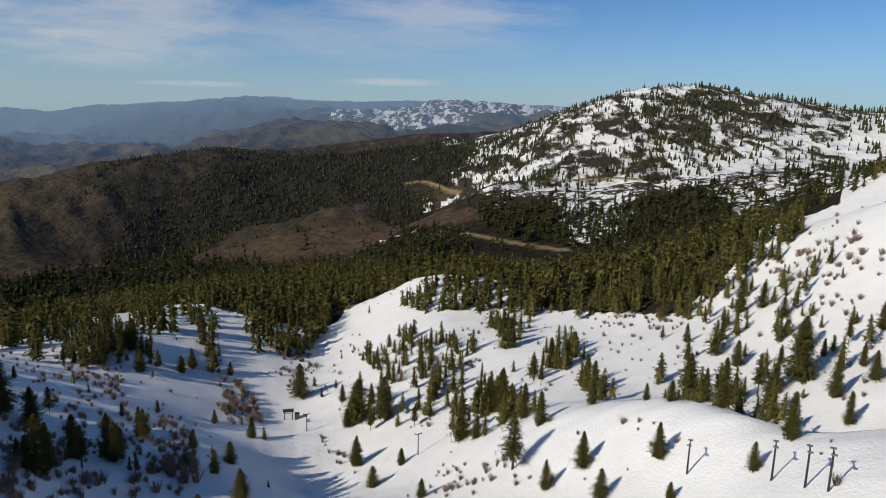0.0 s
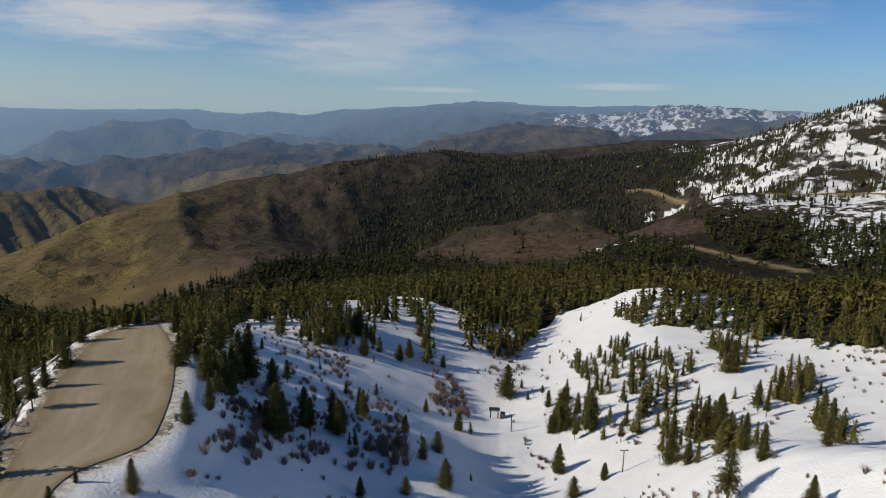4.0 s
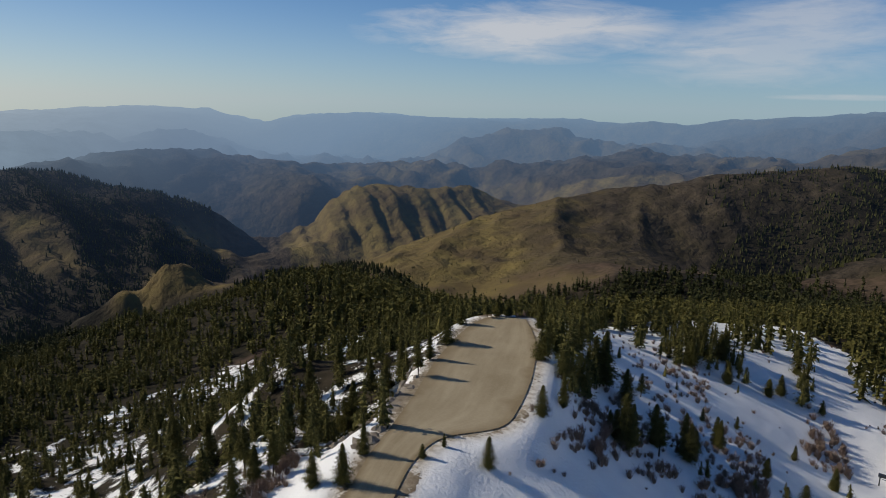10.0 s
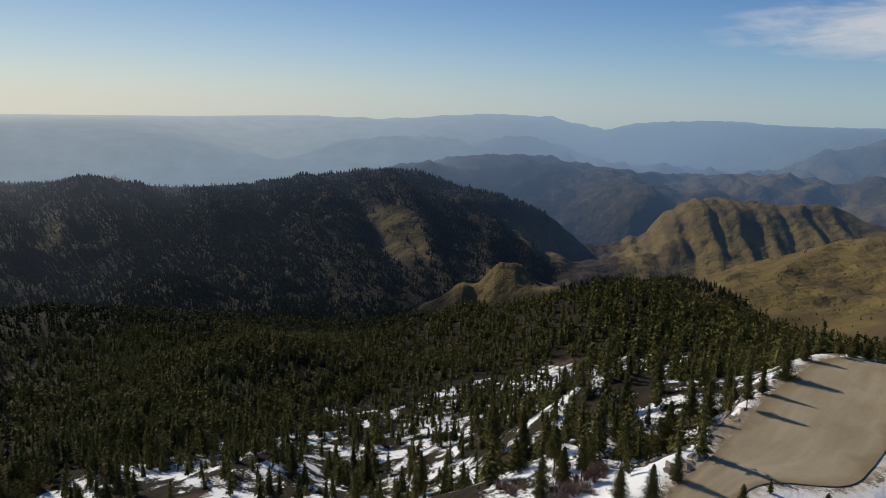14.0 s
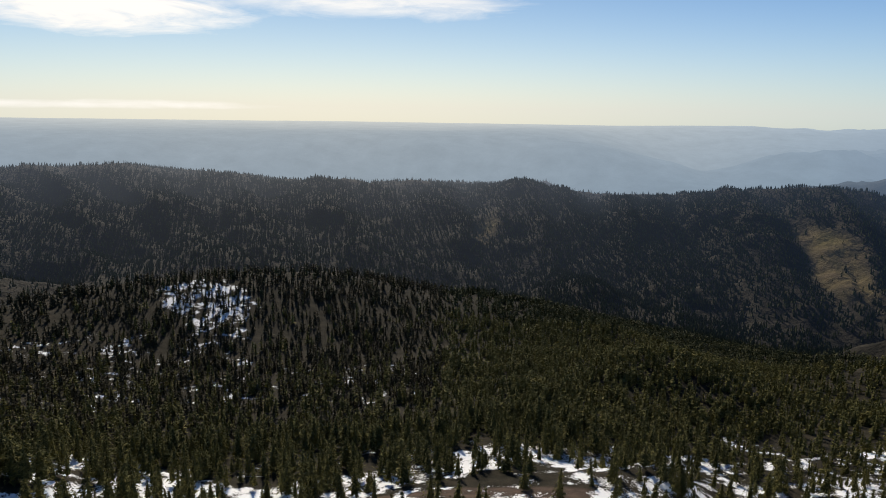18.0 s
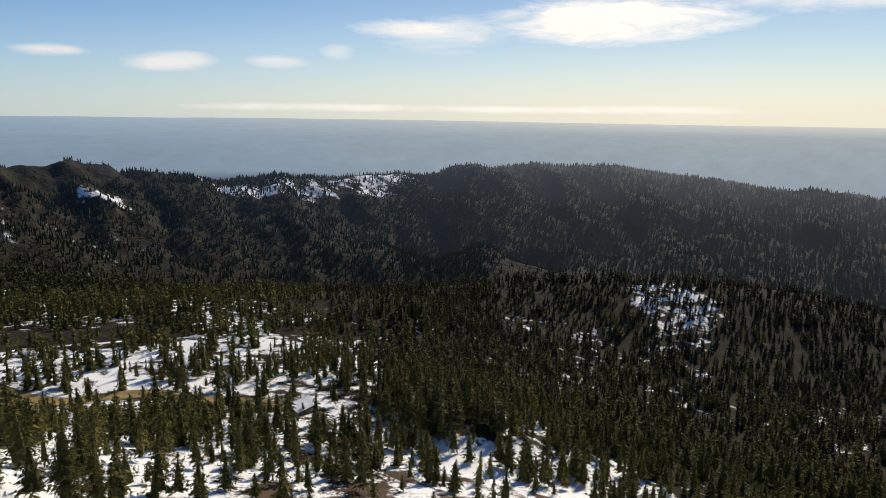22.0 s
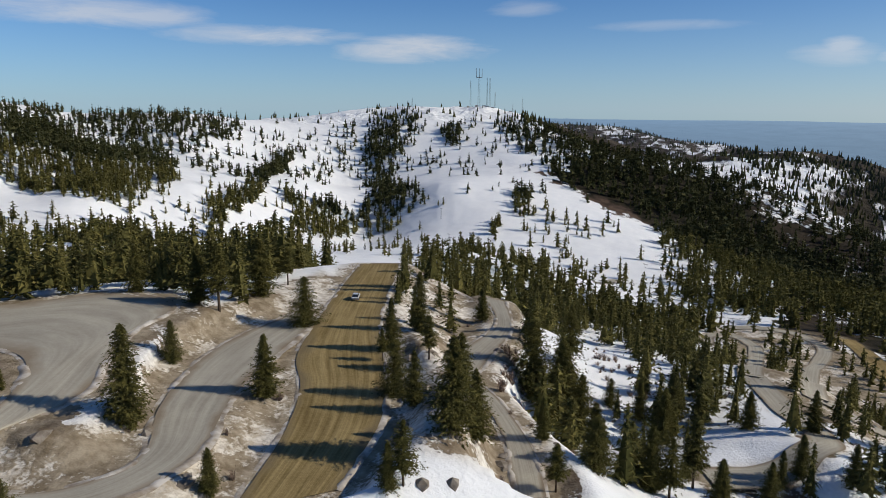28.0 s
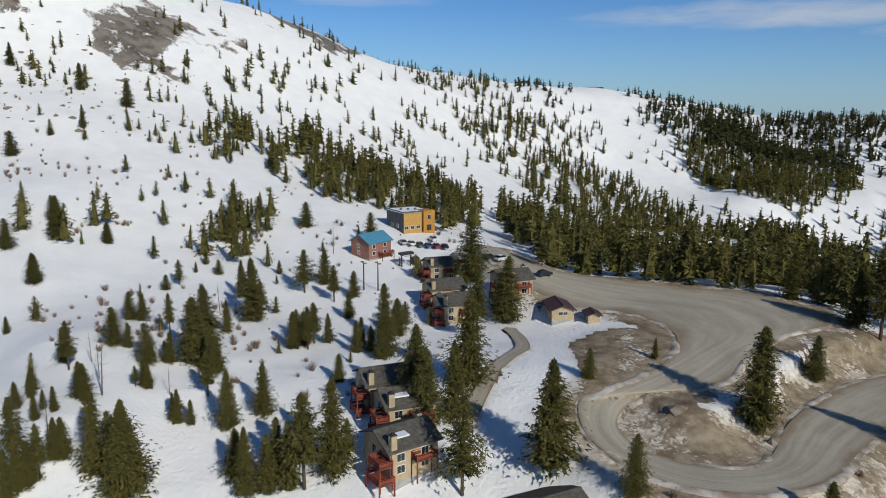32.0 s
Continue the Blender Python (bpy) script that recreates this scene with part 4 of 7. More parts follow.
SNOW.append((0.46, [(-354, 219), (-302, 287), (-139, 160), (-126, 139), (-109, 107), (-98, 90), (-89, 77), (-129, 78)]))
SNOW.append((0.46, [(-392, 131), (-369, 198), (-302, 234), (-268, 276), (-117, 113), (-89, 70), (-274, -27), (-316, 25)]))
SNOW.append((0.4, [(-413, 66), (-401, 97), (-343, 89), (-360, 57)]))
SNOW.append((0.5, [(-577, -454), (-643, -429), (-637, -396), (-610, -339), (-521, -302), (-508, -340)]))
SNOW.append((0.35, [(-421, -457), (-542, -338), (-473, -269), (-527, -166), (-430, -96), (-360, -147), (-363, -272), (-189, -259)]))
SNOW.append((0.55, [(-148, -232), (-169, -188), (-239, -123), (-314, -17), (-341, 32), (-336, 70), (-126, -201)]))
SNOW.append((0.5, [(-146, -590), (-175, -458), (-177, -370), (-224, -359), (-225, -342), (-143, -330), (-116, -384)]))
SNOW.append((0.6, [(-24, -401), (-99, -397), (-130, -328), (-162, -305), (-141, -275), (-76, -304), (-39, -311)]))
SNOW.append((0.68, [(7, -144), (-18, -200), (-46, -282), (-54, -233), (-83, -212), (-120, -192), (-129, -184), (6, -129)]))
SNOW.append((0.8, [(89, -201), (87, -268), (35, -228), (11, -176), (14, -145), (23, -141), (41, -159), (65, -153)]))
SNOW.append((0.5, [(-483, -1643), (-730, -1649), (-1120, -1615), (-1139, -1553), (-966, -1422), (-625, -1493)]))
SNOW.append((0.6, [(402, -917), (291, -967), (162, -1158), (59, -1201), (37, -1070), (76, -927), (200, -960), (300, -834), (360, -814)]))
SNOW.append((0.9, [(316, -705), (248, -705), (170, -675), (154, -586), (199, -511), (178, -383)]))
SNOW.append((0.3, [(129, -897), (-97, -1253), (-336, -1378), (-388, -1166), (-61, -798), (59, -687)]))
SNOW.append((0.95, [(775, -382), (758, -494), (703, -648), (686, -833), (505, -925), (459, -944), (409, -813), (308, -726), (222, -684), (172, -669), (145, -589), (162, -405), (196, -379), (258, -382), (378, -472), (271, -238), (281, -216), (308, -144)]))
SNOW.append((0.6, [(480, -914), (378, -921), (255, -964), (158, -957), (39, -1144), (40, -976), (163, -984), (268, -838)]))
SNOW.append((0.45, [(240, -938), (93, -1237), (-4, -1311), (-14, -997), (110, -873)]))
SNOW.append((0.92, [(121, -277), (84, -261), (47, -212), (25, -199), (8, -157), (18, -139), (55, -164), (70, -158)]))
SNOW.append((0.85, [(105, -150), (191, -303), (102, -185), (88, -161), (68, -108), (83, -122)]))
SNOW.append((0.5, [(128, -480), (91, -593), (76, -502), (96, -424)]))
SNOW.append((0.86, [(412, 189), (570, 85), (585, 9), (671, -84), (744, -214), (768, -385), (769, -523), (772, -608), (319, -263), (280, -213), (163, -95), (182, -55), (233, -49), (200, -32), (202, -26), (240, -19), (244, -9), (206, 1), (210, -20), (181, -16), (150, -45), (135, -46), (122, -35), (108, -33), (91, -37), (85, -33), (90, -20), (88, -10), (91, 49)]))
SNOW.append((0.42, [(87, -630), (-157, -884), (-236, -430), (-217, -392), (-82, -463), (6, -465)]))
SNOW.append((0.66, [(-125, -236), (-148, -210), (-155, -182), (-203, -182), (-229, -172), (-231, -122), (-209, -106), (-94, -182)]))
SNOW.append((0.6, [(-140, -327), (-161, -310), (-148, -282), (-123, -290)]))
# open snowfields among the woods
CLEARINGS = [[(-772, -1609), (-880, -1680), (-1130, -1640), (-958, -1425), (-827, -1449), (-747, -1521)],
             [(-189, -1466), (-253, -1424), (-385, -1466), (-278, -1315)],
             [(-141, -554), (-177, -571), (-176, -426), (-145, -407)],
             [(235, -695), (185, -732), (158, -600), (190, -549)]]
SNOW += [(0.5, outline) for outline in CLEARINGS]
STRAW = []
STRAW.append((1, [(-921, 776), (-983, 1095), (-781, 1291), (-664, 1411), (-616, 1525), (-518, 1262), (-413, 682), (-523, 655), (-607, 651)]))
STRAW.append((1, [(-1738, 1130), (-1690, 1386), (-1507, 1589), (-1366, 1753), (-956, 1065), (-1045, 858), (-1492, 1030)]))
STRAW.append((0.6, [(-633, 1499), (-429, 1731), (-388, 1485), (-525, 1368)]))
STRAW.append((0.7, [(-272, 931), (-210, 1034), (-80, 1064), (-4, 1337), (-38, 888), (-136, 868)]))
STRAW.append((0.8, [(30, 1439), (141, 1383), (136, 1321), (52, 1391)]))
STRAW.append((1, [(-1067, 396), (-1365, 585), (-1371, 670), (-1005, 534), (-959, 561), (-976, 478)]))
STRAW.append((1, [(-890, 314), (-885, 371), (-595, 250)]))
STRAW.append((0.8, [(-1701, 777), (-1782, 921), (-1564, 911), (-1525, 807)]))
STRAW.append((0.5, [(-1781, 389), (-1640, 493), (-1367, 458), (-1361, 407)]))
STRAW.append((0.9, [(-1671, -348), (-1870, -327), (-1702, -285), (-1599, -334)]))
STRAW.append((0.8, [(-1760, 393), (-1628, 512), (-1384, 466), (-1474, 395)]))
STRAW.append((0.9, [(-1627, 747), (-1799, 912), (-1652, 941), (-1510, 775)]))
STRAW.append((1, [(-693, 70), (-786, 93), (-648, 77), (-520, 54)]))
STRAW.append((0.35, [(-671, 1416), (-576, 1480), (-493, 1627), (-420, 1704), (-326, 1586), (-415, 1466), (-473, 1352), (-499, 1214), (-577, 1201)]))
ROCK = []
ROCK.append((0.75, [(412, 189), (420, 176), (400, 177), (392, 182)]))
ROCK.append((0.75, [(431, 160), (466, 135), (474, 108), (433, 105), (399, 111), (389, 128), (397, 149)]))
ROCK.append((0.62, [(410, 122), (411, 97), (393, 89), (382, 104)]))
ROCK.append((0.66, [(539, 96), (560, 60), (583, 18), (551, 21), (537, 69)]))
ROCK.append((0.8, [(581, 86), (622, 47), (625, -9), (576, 18), (572, 52)]))
ROCK.append((0.5, [(466, 117), (504, 76), (459, 77), (434, 101)]))
ROCK.append((0.8, [(-138, 128), (-109, 107), (-95, 92), (-90, 79), (-95, 78), (-105, 93)]))
DIRTY = []
DIRTY.append((0.9, [(106, -44), (99, -55), (97, -65), (86, -57), (91, -43), (100, -40)]))
DIRTY.append((0.85, [(130, -96), (133, -126), (127, -129), (120, -108), (114, -86), (99, -68), (107, -67)]))
DIRTY.append((0.9, [(83, -39), (77, -53), (82, -67), (97, -88), (107, -113), (87, -89), (76, -72), (70, -55), (80, -33)]))
DIRTY.append((0.75, [(129, -176), (166, -296), (73, -138), (48, -107), (59, -72), (67, -90), (97, -128)]))
DIRTY.append((0.8, [(129, -105), (118, -125), (135, -155), (147, -161), (132, -102)]))
DIRTY.append((0.85, [(76, -417), (17, -435), (-26, -342), (-37, -292), (-5, -189), (22, -203), (60, -338)]))
DIRTY.append((0.97, [(-87, 73), (-99, 86), (-109, 101), (-115, 116), (-135, 150), (-138, 167), (-126, 147), (-105, 109), (-95, 94), (-85, 75)]))

DIRTY.append((0.6, [(99, -137), (97, -171), (81, -134), (63, -116), (40, -82), (58, -71), (67, -92)]))
DIRTY.append((0.75, [(132, -42), (138, -53), (134, -62), (118, -56), (109, -43), (108, -36)]))

# tracks: surface, width and a line of x, y; shrubs: bushes a square metre, height and an outline
TRACKS = []
TRACKS.append(("asphalt", 7.5, [(22.4, -135.3), (17.8, -139.0), (13.5, -142.4), (8.8, -147.0), (6.8, -151.8), (3.7, -164.0), (7.8, -180.3), (14.1, -191.2), (19.2, -204.0), (25.3, -217.0), (28.4, -230.7), (42.4, -358.5), (48.9, -379.7), (61.1, -392.4), (68.8, -380.2), (66.5, -356.9)]))
TRACKS.append(("asphalt", 7.5, [(65.4, -408.3), (54.2, -418.4), (39.6, -420.8), (26.4, -418.8), (15.2, -398.3), (16.1, -366.0), (17.2, -343.2), (10.1, -221.8), (4.3, -216.8), (-1.4, -207.9), (-8.2, -205.1), (-14.9, -204.3)]))
TRACKS.append(("dirt", 11, [(7.1, -438.4), (-4.1, -409.0), (-15.3, -364.7), (-24.9, -335.8), (-32.5, -317.6), (-43.5, -305.8), (-54.6, -307.0), (-74.8, -296.8), (-84.4, -280.5), (-95.7, -266.8), (-107.5, -253.3), (-116.2, -249.5)]))
TRACKS.append(("asphalt", 8, [(156.2, -447.1), (164.0, -498.6), (160.0, -512.1)]))
TRACKS.append(("dirt", 7, [(28.0, 1452.0), (59.1, 1440.5), (97.5, 1401.8), (132.3, 1345.6)]))
TRACKS.append(("dirt", 6, [(199.9, 1040.4), (259.3, 1037.2), (302.7, 1009.2), (339.9, 947.3)]))
TRACKS.append(("dirt", 8, [(88.5, 848.7), (110.8, 804.5), (138.6, 770.4), (165.5, 744.8), (186.7, 728.3)]))
TRACKS.append(("asphalt", 3, [(119.7, -23.0), (125.9, -27.3), (131.0, -31.1), (141.1, -32.6), (149.0, -32.2)]))
TRACKS.append(("asphalt", 3, [(104.4, -16.3), (111.4, -19.4), (119.7, -23.0)]))
TRACKS.append(("snow", 12, [(-92.5, 393.0), (-81.1, 351.1), (-72.3, 326.4), (-61.7, 305.6), (-48.7, 287.7), (-41.6, 257.1), (-26.6, 206.2)]))
TRACKS.append(("snow", 7, [(-32.4, 426.2), (-31.7, 375.3), (-34.7, 357.4), (-38.0, 346.0)]))
TRACKS.append(("snow", 5, [(-103.5, 348.7), (-92.0, 321.4), (-81.8, 296.7), (-69.7, 275.8)]))
SHRUBS = []
SHRUBS.append((0.06, 2.6, [(-66, 168), (-55, 187), (-47, 163), (-61, 157)]))
SHRUBS.append((0.055, 2.6, [(-75, 298), (-66, 302), (-48, 274), (-48, 260), (-62, 262)]))
SHRUBS.append((0.05, 1.6, [(-117, 207), (-124, 270), (-97, 239), (-67, 221), (-55, 191), (-70, 170), (-86, 150)]))
SHRUBS.append((0.05, 1.8, [(152, 283), (164, 264), (168, 224), (160, 211), (148, 242)]))
SHRUBS.append((0.04, 1.5, [(101, 297), (129, 273), (114, 256), (94, 267)]))
SHRUBS.append((0.09, 1.8, [(-111, 58), (-123, 81), (-117, 81), (-102, 63)]))
SHRUBS.append((0.06, 1.6, [(-80, 115), (-94, 159), (-103, 192), (-80, 153), (-73, 108)]))
SHRUBS.append((0.05, 1.2, [(12, 199), (35, 164), (33, 142), (8, 174)]))
SHRUBS.append((0.05, 1.3, [(-27, 246), (-13, 229), (-8, 208), (-26, 237)]))
SHRUBS.append((0.06, 1.8, [(-77, 287), (-67, 323), (-47, 298), (-47, 266), (-62, 252)]))
SHRUBS.append((0.05, 1.6, [(-68, 171), (-58, 201), (-48, 169), (-60, 157)]))
SHRUBS.append((0.04, 1.4, [(-126, 269), (-108, 279), (-92, 235), (-103, 223)]))
SHRUBS.append((0.03, 1.2, [(37, 299), (25, 269), (2, 281), (32, 254)]))
SHRUBS.append((0.012, 1.1, [(87, 313), (117, 267), (117, 221), (93, 209), (77, 264)]))
SHRUBS.append((0.03, 1.4, [(142, 235), (154, 228), (162, 214), (145, 188), (135, 210)]))
SHRUBS.append((0.05, 1.6, [(-61, 333), (-41, 377), (-31, 334), (-47, 298)]))
SHRUBS.append((0.02, 1, [(55, 151), (63, 138), (59, 129), (50, 144)]))
SHRUBS.append((0.07, 1.9, [(-78, 112), (-83, 149), (-67, 159), (-69, 142), (-73, 100)]))
SHRUBS.append((0.08, 2, [(-67, 170), (-55, 192), (-50, 164), (-61, 154)]))
SHRUBS.append((0.04, 1.5, [(-125, 265), (-105, 275), (-91, 227), (-101, 219)]))
SHRUBS.append((0.05, 1.6, [(-80, 308), (-58, 307), (-49, 266), (-67, 271)]))
SHRUBS.append((0.02, 1.2, [(-122, 185), (-100, 187), (-85, 141), (-83, 124)]))
SHRUBS.append((0.06, 1.5, [(-133, 57), (-120, 72), (-127, 88), (-106, 75), (-103, 62), (-126, 52)]))
SHRUBS.append((0.02, 1.1, [(262, 127), (284, 85), (274, 68), (248, 75), (235, 114)]))
SHRUBS.append((0.02, 1.1, [(216, 97), (234, 80), (221, 69), (203, 85)]))
SHRUBS.append((0.012, 1.1, [(170, 78), (196, 38), (165, 17), (128, 36), (128, 60)]))
SHRUBS.append((0.07, 1.4, [(76, -145), (71, -157), (53, -116), (64, -125)]))
SHRUBS.append((0.05, 1.2, [(72, -203), (29, -208), (26, -175), (59, -176)]))
SHRUBS.append((0.05, 1.0, [(82, -64), (92, -89), (78, -77), (70, -59), (71, -52)]))
SHRUBS.append((0.04, 1, [(81, -38), (78, -60), (71, -55), (76, -37)]))


def inside(x, y, outline):
    p = np.array(outline, float)
    lo, hi = p.min(0), p.max(0)
    hit = np.zeros(x.shape, bool)
    box = (x >= lo[0]) & (x <= hi[0]) & (y >= lo[1]) & (y <= hi[1])
    px, py, out = x[box], y[box], np.zeros(int(box.sum()), bool)
    for (x0, y0), (x1, y1) in zip(p, np.roll(p, -1, 0)):
        cross = (y0 > py) != (y1 > py)
        out ^= cross & (px < (x1 - x0) * (py - y0) / (y1 - y0 + 1e-9) + x0)
    hit[box] = out
    return hit


WOBX = GX + fbm(GX, GY, 40, 4, 21) * 0.03 * np.minimum(DD, 900)
WOBY = GY + fbm(GX, GY, 40, 4, 27) * 0.03 * np.minimum(DD, 900)


def cover(rows):
    out = np.zeros_like(GX)
    for value, outline in rows:
        out = np.maximum(out, inside(WOBX, WOBY, outline) * value)
    sharp = out
    for k in range(9):  # soft edges, softer far off
        out = (out + np.roll(out, 1, 0) + np.roll(out, -1, 0) + np.roll(out, 1, 1) + np.roll(out, -1, 1)) / 5
        if k == 1:
            sharp = out
    return np.where(DD > 700, out, sharp)


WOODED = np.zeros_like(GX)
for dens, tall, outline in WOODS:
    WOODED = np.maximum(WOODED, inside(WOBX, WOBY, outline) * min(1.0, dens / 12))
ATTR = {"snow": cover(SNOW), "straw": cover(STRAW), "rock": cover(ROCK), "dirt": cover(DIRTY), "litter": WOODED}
# veil marks the plain, where the painted haze glow is thickest
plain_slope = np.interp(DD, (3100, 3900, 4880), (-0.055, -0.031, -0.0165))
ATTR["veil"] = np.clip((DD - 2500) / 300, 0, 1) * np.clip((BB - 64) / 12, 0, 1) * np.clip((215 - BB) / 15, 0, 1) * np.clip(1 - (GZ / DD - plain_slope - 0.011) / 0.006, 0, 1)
off_b = (BB + 180) % 360 - 180
calm = fbm(GX, GY, 50, 3, 12)


def default(key, value, where):
    ATTR[key] = np.maximum(ATTR[key], np.where(where, value, 0.0))


west = (BB > 186 + 4 * calm) & (BB < 326)
default("snow", 0.95, west & (DD < 1300) & (BB > 203 + 6 * calm))
default("snow", 0.90, west & (DD < 330))
default("snow", 0.72, west & (DD >= 330) & (DD < 700))
default("snow", 0.8, (ROADSIDE > 0.05))
default("snow", 0.9, (off_b > 30) & (off_b < 62) & (DD < 138))
default("snow", 0.38, (DD < 300) & (BB > 60) & (BB < 200))
default("snow", 0.92, (off_b > -45) & (off_b < 33 + 4 * calm) & (DD < 250))
default("snow", 0.46, (off_b > -38) & (off_b < -5 + 5 * calm) & (DD > 1150) & (DD < 1750))
default("snow", 0.47, (DD > 3350) & (DD < 3900) & (off_b < 5) & (off_b > -18))
default("snow", 0.52, (DD > 60) & (DD < 420) & (BB > 138 + 22 * calm) & (BB < 192))
default("snow", 0.45, (BB > 184) & (BB < 206) & (DD > 1200) & (DD < 2600))
default("snow", 0.28, (DD > 200) & (DD < 520) & (BB > 132) & (BB < 158))
default("snow", 0.24, (DD > 130) & (DD < 330) & (off_b > 56) & (BB < 190))
default("snow", 0.08, (DD > 330) & (DD < 1000) & (off_b > 70) & (BB < 190))
default("snow", 0.9, DD < 75)
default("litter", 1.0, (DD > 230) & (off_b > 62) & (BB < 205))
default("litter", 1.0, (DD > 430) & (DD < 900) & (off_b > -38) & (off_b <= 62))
default("straw", 0.9, (DD > 1950) & (DD < 2720) & (off_b > 16) & (off_b < 42))
default("straw", 0.2, (DD > 2300) & (off_b > -20) & (off_b < 60))
default("straw", 0.6, (DD > 2600) & (off_b > -20) & (off_b < 52) & (fbm(GX, GY, 240, 4, 131) > 0.12))
default("straw", 0.9, (DD > 880) & (DD < 2300) & (off_b > 28) & (off_b < 56))
for what, width, line in TRACKS:  # bare earth beside the tracks
    if what != "snow":
        for x0, y0 in smooth_edge([(x, y, 0) for x, y in line], 3.0)[:, :2]:
            ATTR["dirt"] = np.maximum(ATTR["dirt"], np.clip(1.25 - np.hypot(GX - x0, GY - y0) / width * 1.5, 0, 0.9))
ATTR["litter"] *= 1 - ATTR["straw"]
ATTR["straw"] = ATTR["straw"] * np.where(DD > 1950, 1, np.clip((off_b - 29 + 6 * calm) / 13, 0.15, 1))
ATTR["snow"] = np.minimum(ATTR["snow"], 1 - 0.8 * ATTR["rock"])
ATTR["dirt"] = np.maximum(ATTR["dirt"], ROADSIDE * 0.95)
ATTR["snow"] = np.where(ATTR["dirt"] > 0.3, np.minimum(ATTR["snow"], 0.64 - 0.2 * ATTR["dirt"]), ATTR["snow"])


def sheet(name, gx, gy, gz, material, attrs=(), closed=False):
    rows, cols = gx.shape
    me = bpy.data.meshes.new(name)
    idx = np.arange(rows * cols).reshape(rows, cols)
    if closed:
        idx = np.concatenate([idx, idx[:, :1]], 1)
    quads = np.stack([idx[:-1, :-1], idx[:-1, 1:], idx[1:, 1:], idx[1:, :-1]], -1).reshape(-1, 4)
    me.vertices.add(rows * cols)
    me.vertices.foreach_set("co", np.stack([gx, gy, gz], -1).astype(np.float32).ravel())
    me.loops.add(quads.size)
    me.loops.foreach_set("vertex_index", quads.astype(np.int32).ravel())
    me.polygons.add(len(quads))
    me.polygons.foreach_set("loop_start", np.arange(0, quads.size, 4, dtype=np.int32))
    me.polygons.foreach_set("use_smooth", np.ones(len(quads), bool))
    me.update()
    me.validate()
    for key, value in dict(attrs).items():
        a = me.attributes.new(key, "FLOAT", "POINT")
        a.data.foreach_set("value", value.astype(np.float32).ravel())
    me.materials.append(material)
    return new(name, me)


def facing_up(ob):
    me = ob.data
    if me.polygons[len(me.polygons) // 2].normal.z < 0:
        me.flip_normals()
    return ob


SPLIT = int(np.searchsorted(LOGD, math.log(BACKDROP)))
# the ground straight under the drone closes the sheet
under = np.array([0.002, 0.2, 0.4, 0.6, 0.8])[:, None]
mean_z = GZ[0].mean()


def whole(a, inner):
    return np.concatenate([inner, a[:SPLIT + 1]])


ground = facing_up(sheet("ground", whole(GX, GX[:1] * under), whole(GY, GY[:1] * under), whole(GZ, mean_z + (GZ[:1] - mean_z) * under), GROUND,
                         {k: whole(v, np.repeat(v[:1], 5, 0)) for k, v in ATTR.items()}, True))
tagged(ground, "snow-covered and wooded mountain ground with dry grass hills", "ground", kind="structure")
# the far material has haze painted in as emission
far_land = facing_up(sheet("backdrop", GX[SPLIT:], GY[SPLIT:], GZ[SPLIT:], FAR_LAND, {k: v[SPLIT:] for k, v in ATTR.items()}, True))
tagged(far_land, "far hills and a wide plain in painted blue haze", "distance", kind="structure")


def along_across(g):
    """Metres along a strip, and the share of its width."""
    mid = g[:, g.shape[1] // 2, :2]
    run = np.r_[0, np.cumsum(np.linalg.norm(np.diff(mid, axis=0), axis=1))]
    return {"along": np.repeat(run[:, None], g.shape[1], 1), "across": np.repeat(np.linspace(0, 1, g.shape[1])[None], len(g), 0)}


def strip(name, edges, material, label, count=160, across=9, rise=0.06, rough=0.05):
    g = strip_grid(edges, count, across)
    z = g[..., 2] + rise + fbm(g[..., 0], g[..., 1], 4, 3, 5) * rough
    ob = facing_up(sheet(name, g[..., 0], g[..., 1], z, material, along_across(g)))
    return tagged(ob, label, "road", kind="structure")


strip("road", LOT_EDGES, ASPHALT, "pale worn asphalt car park and hairpin road with dirty edges")
strip("road", DIRT_EDGES, DIRT, "bare brown dirt track with wheel ruts")
strip("road", ROAD_EDGES, ASPHALT, "worn asphalt mountain road")
strip("ground_pad", PAD_EDGES, GRAVEL, "levelled bare gravel pad on a snowy ridge")

# ---------------------------------------------------------------- woods
RNG = np.random.default_rng(4)


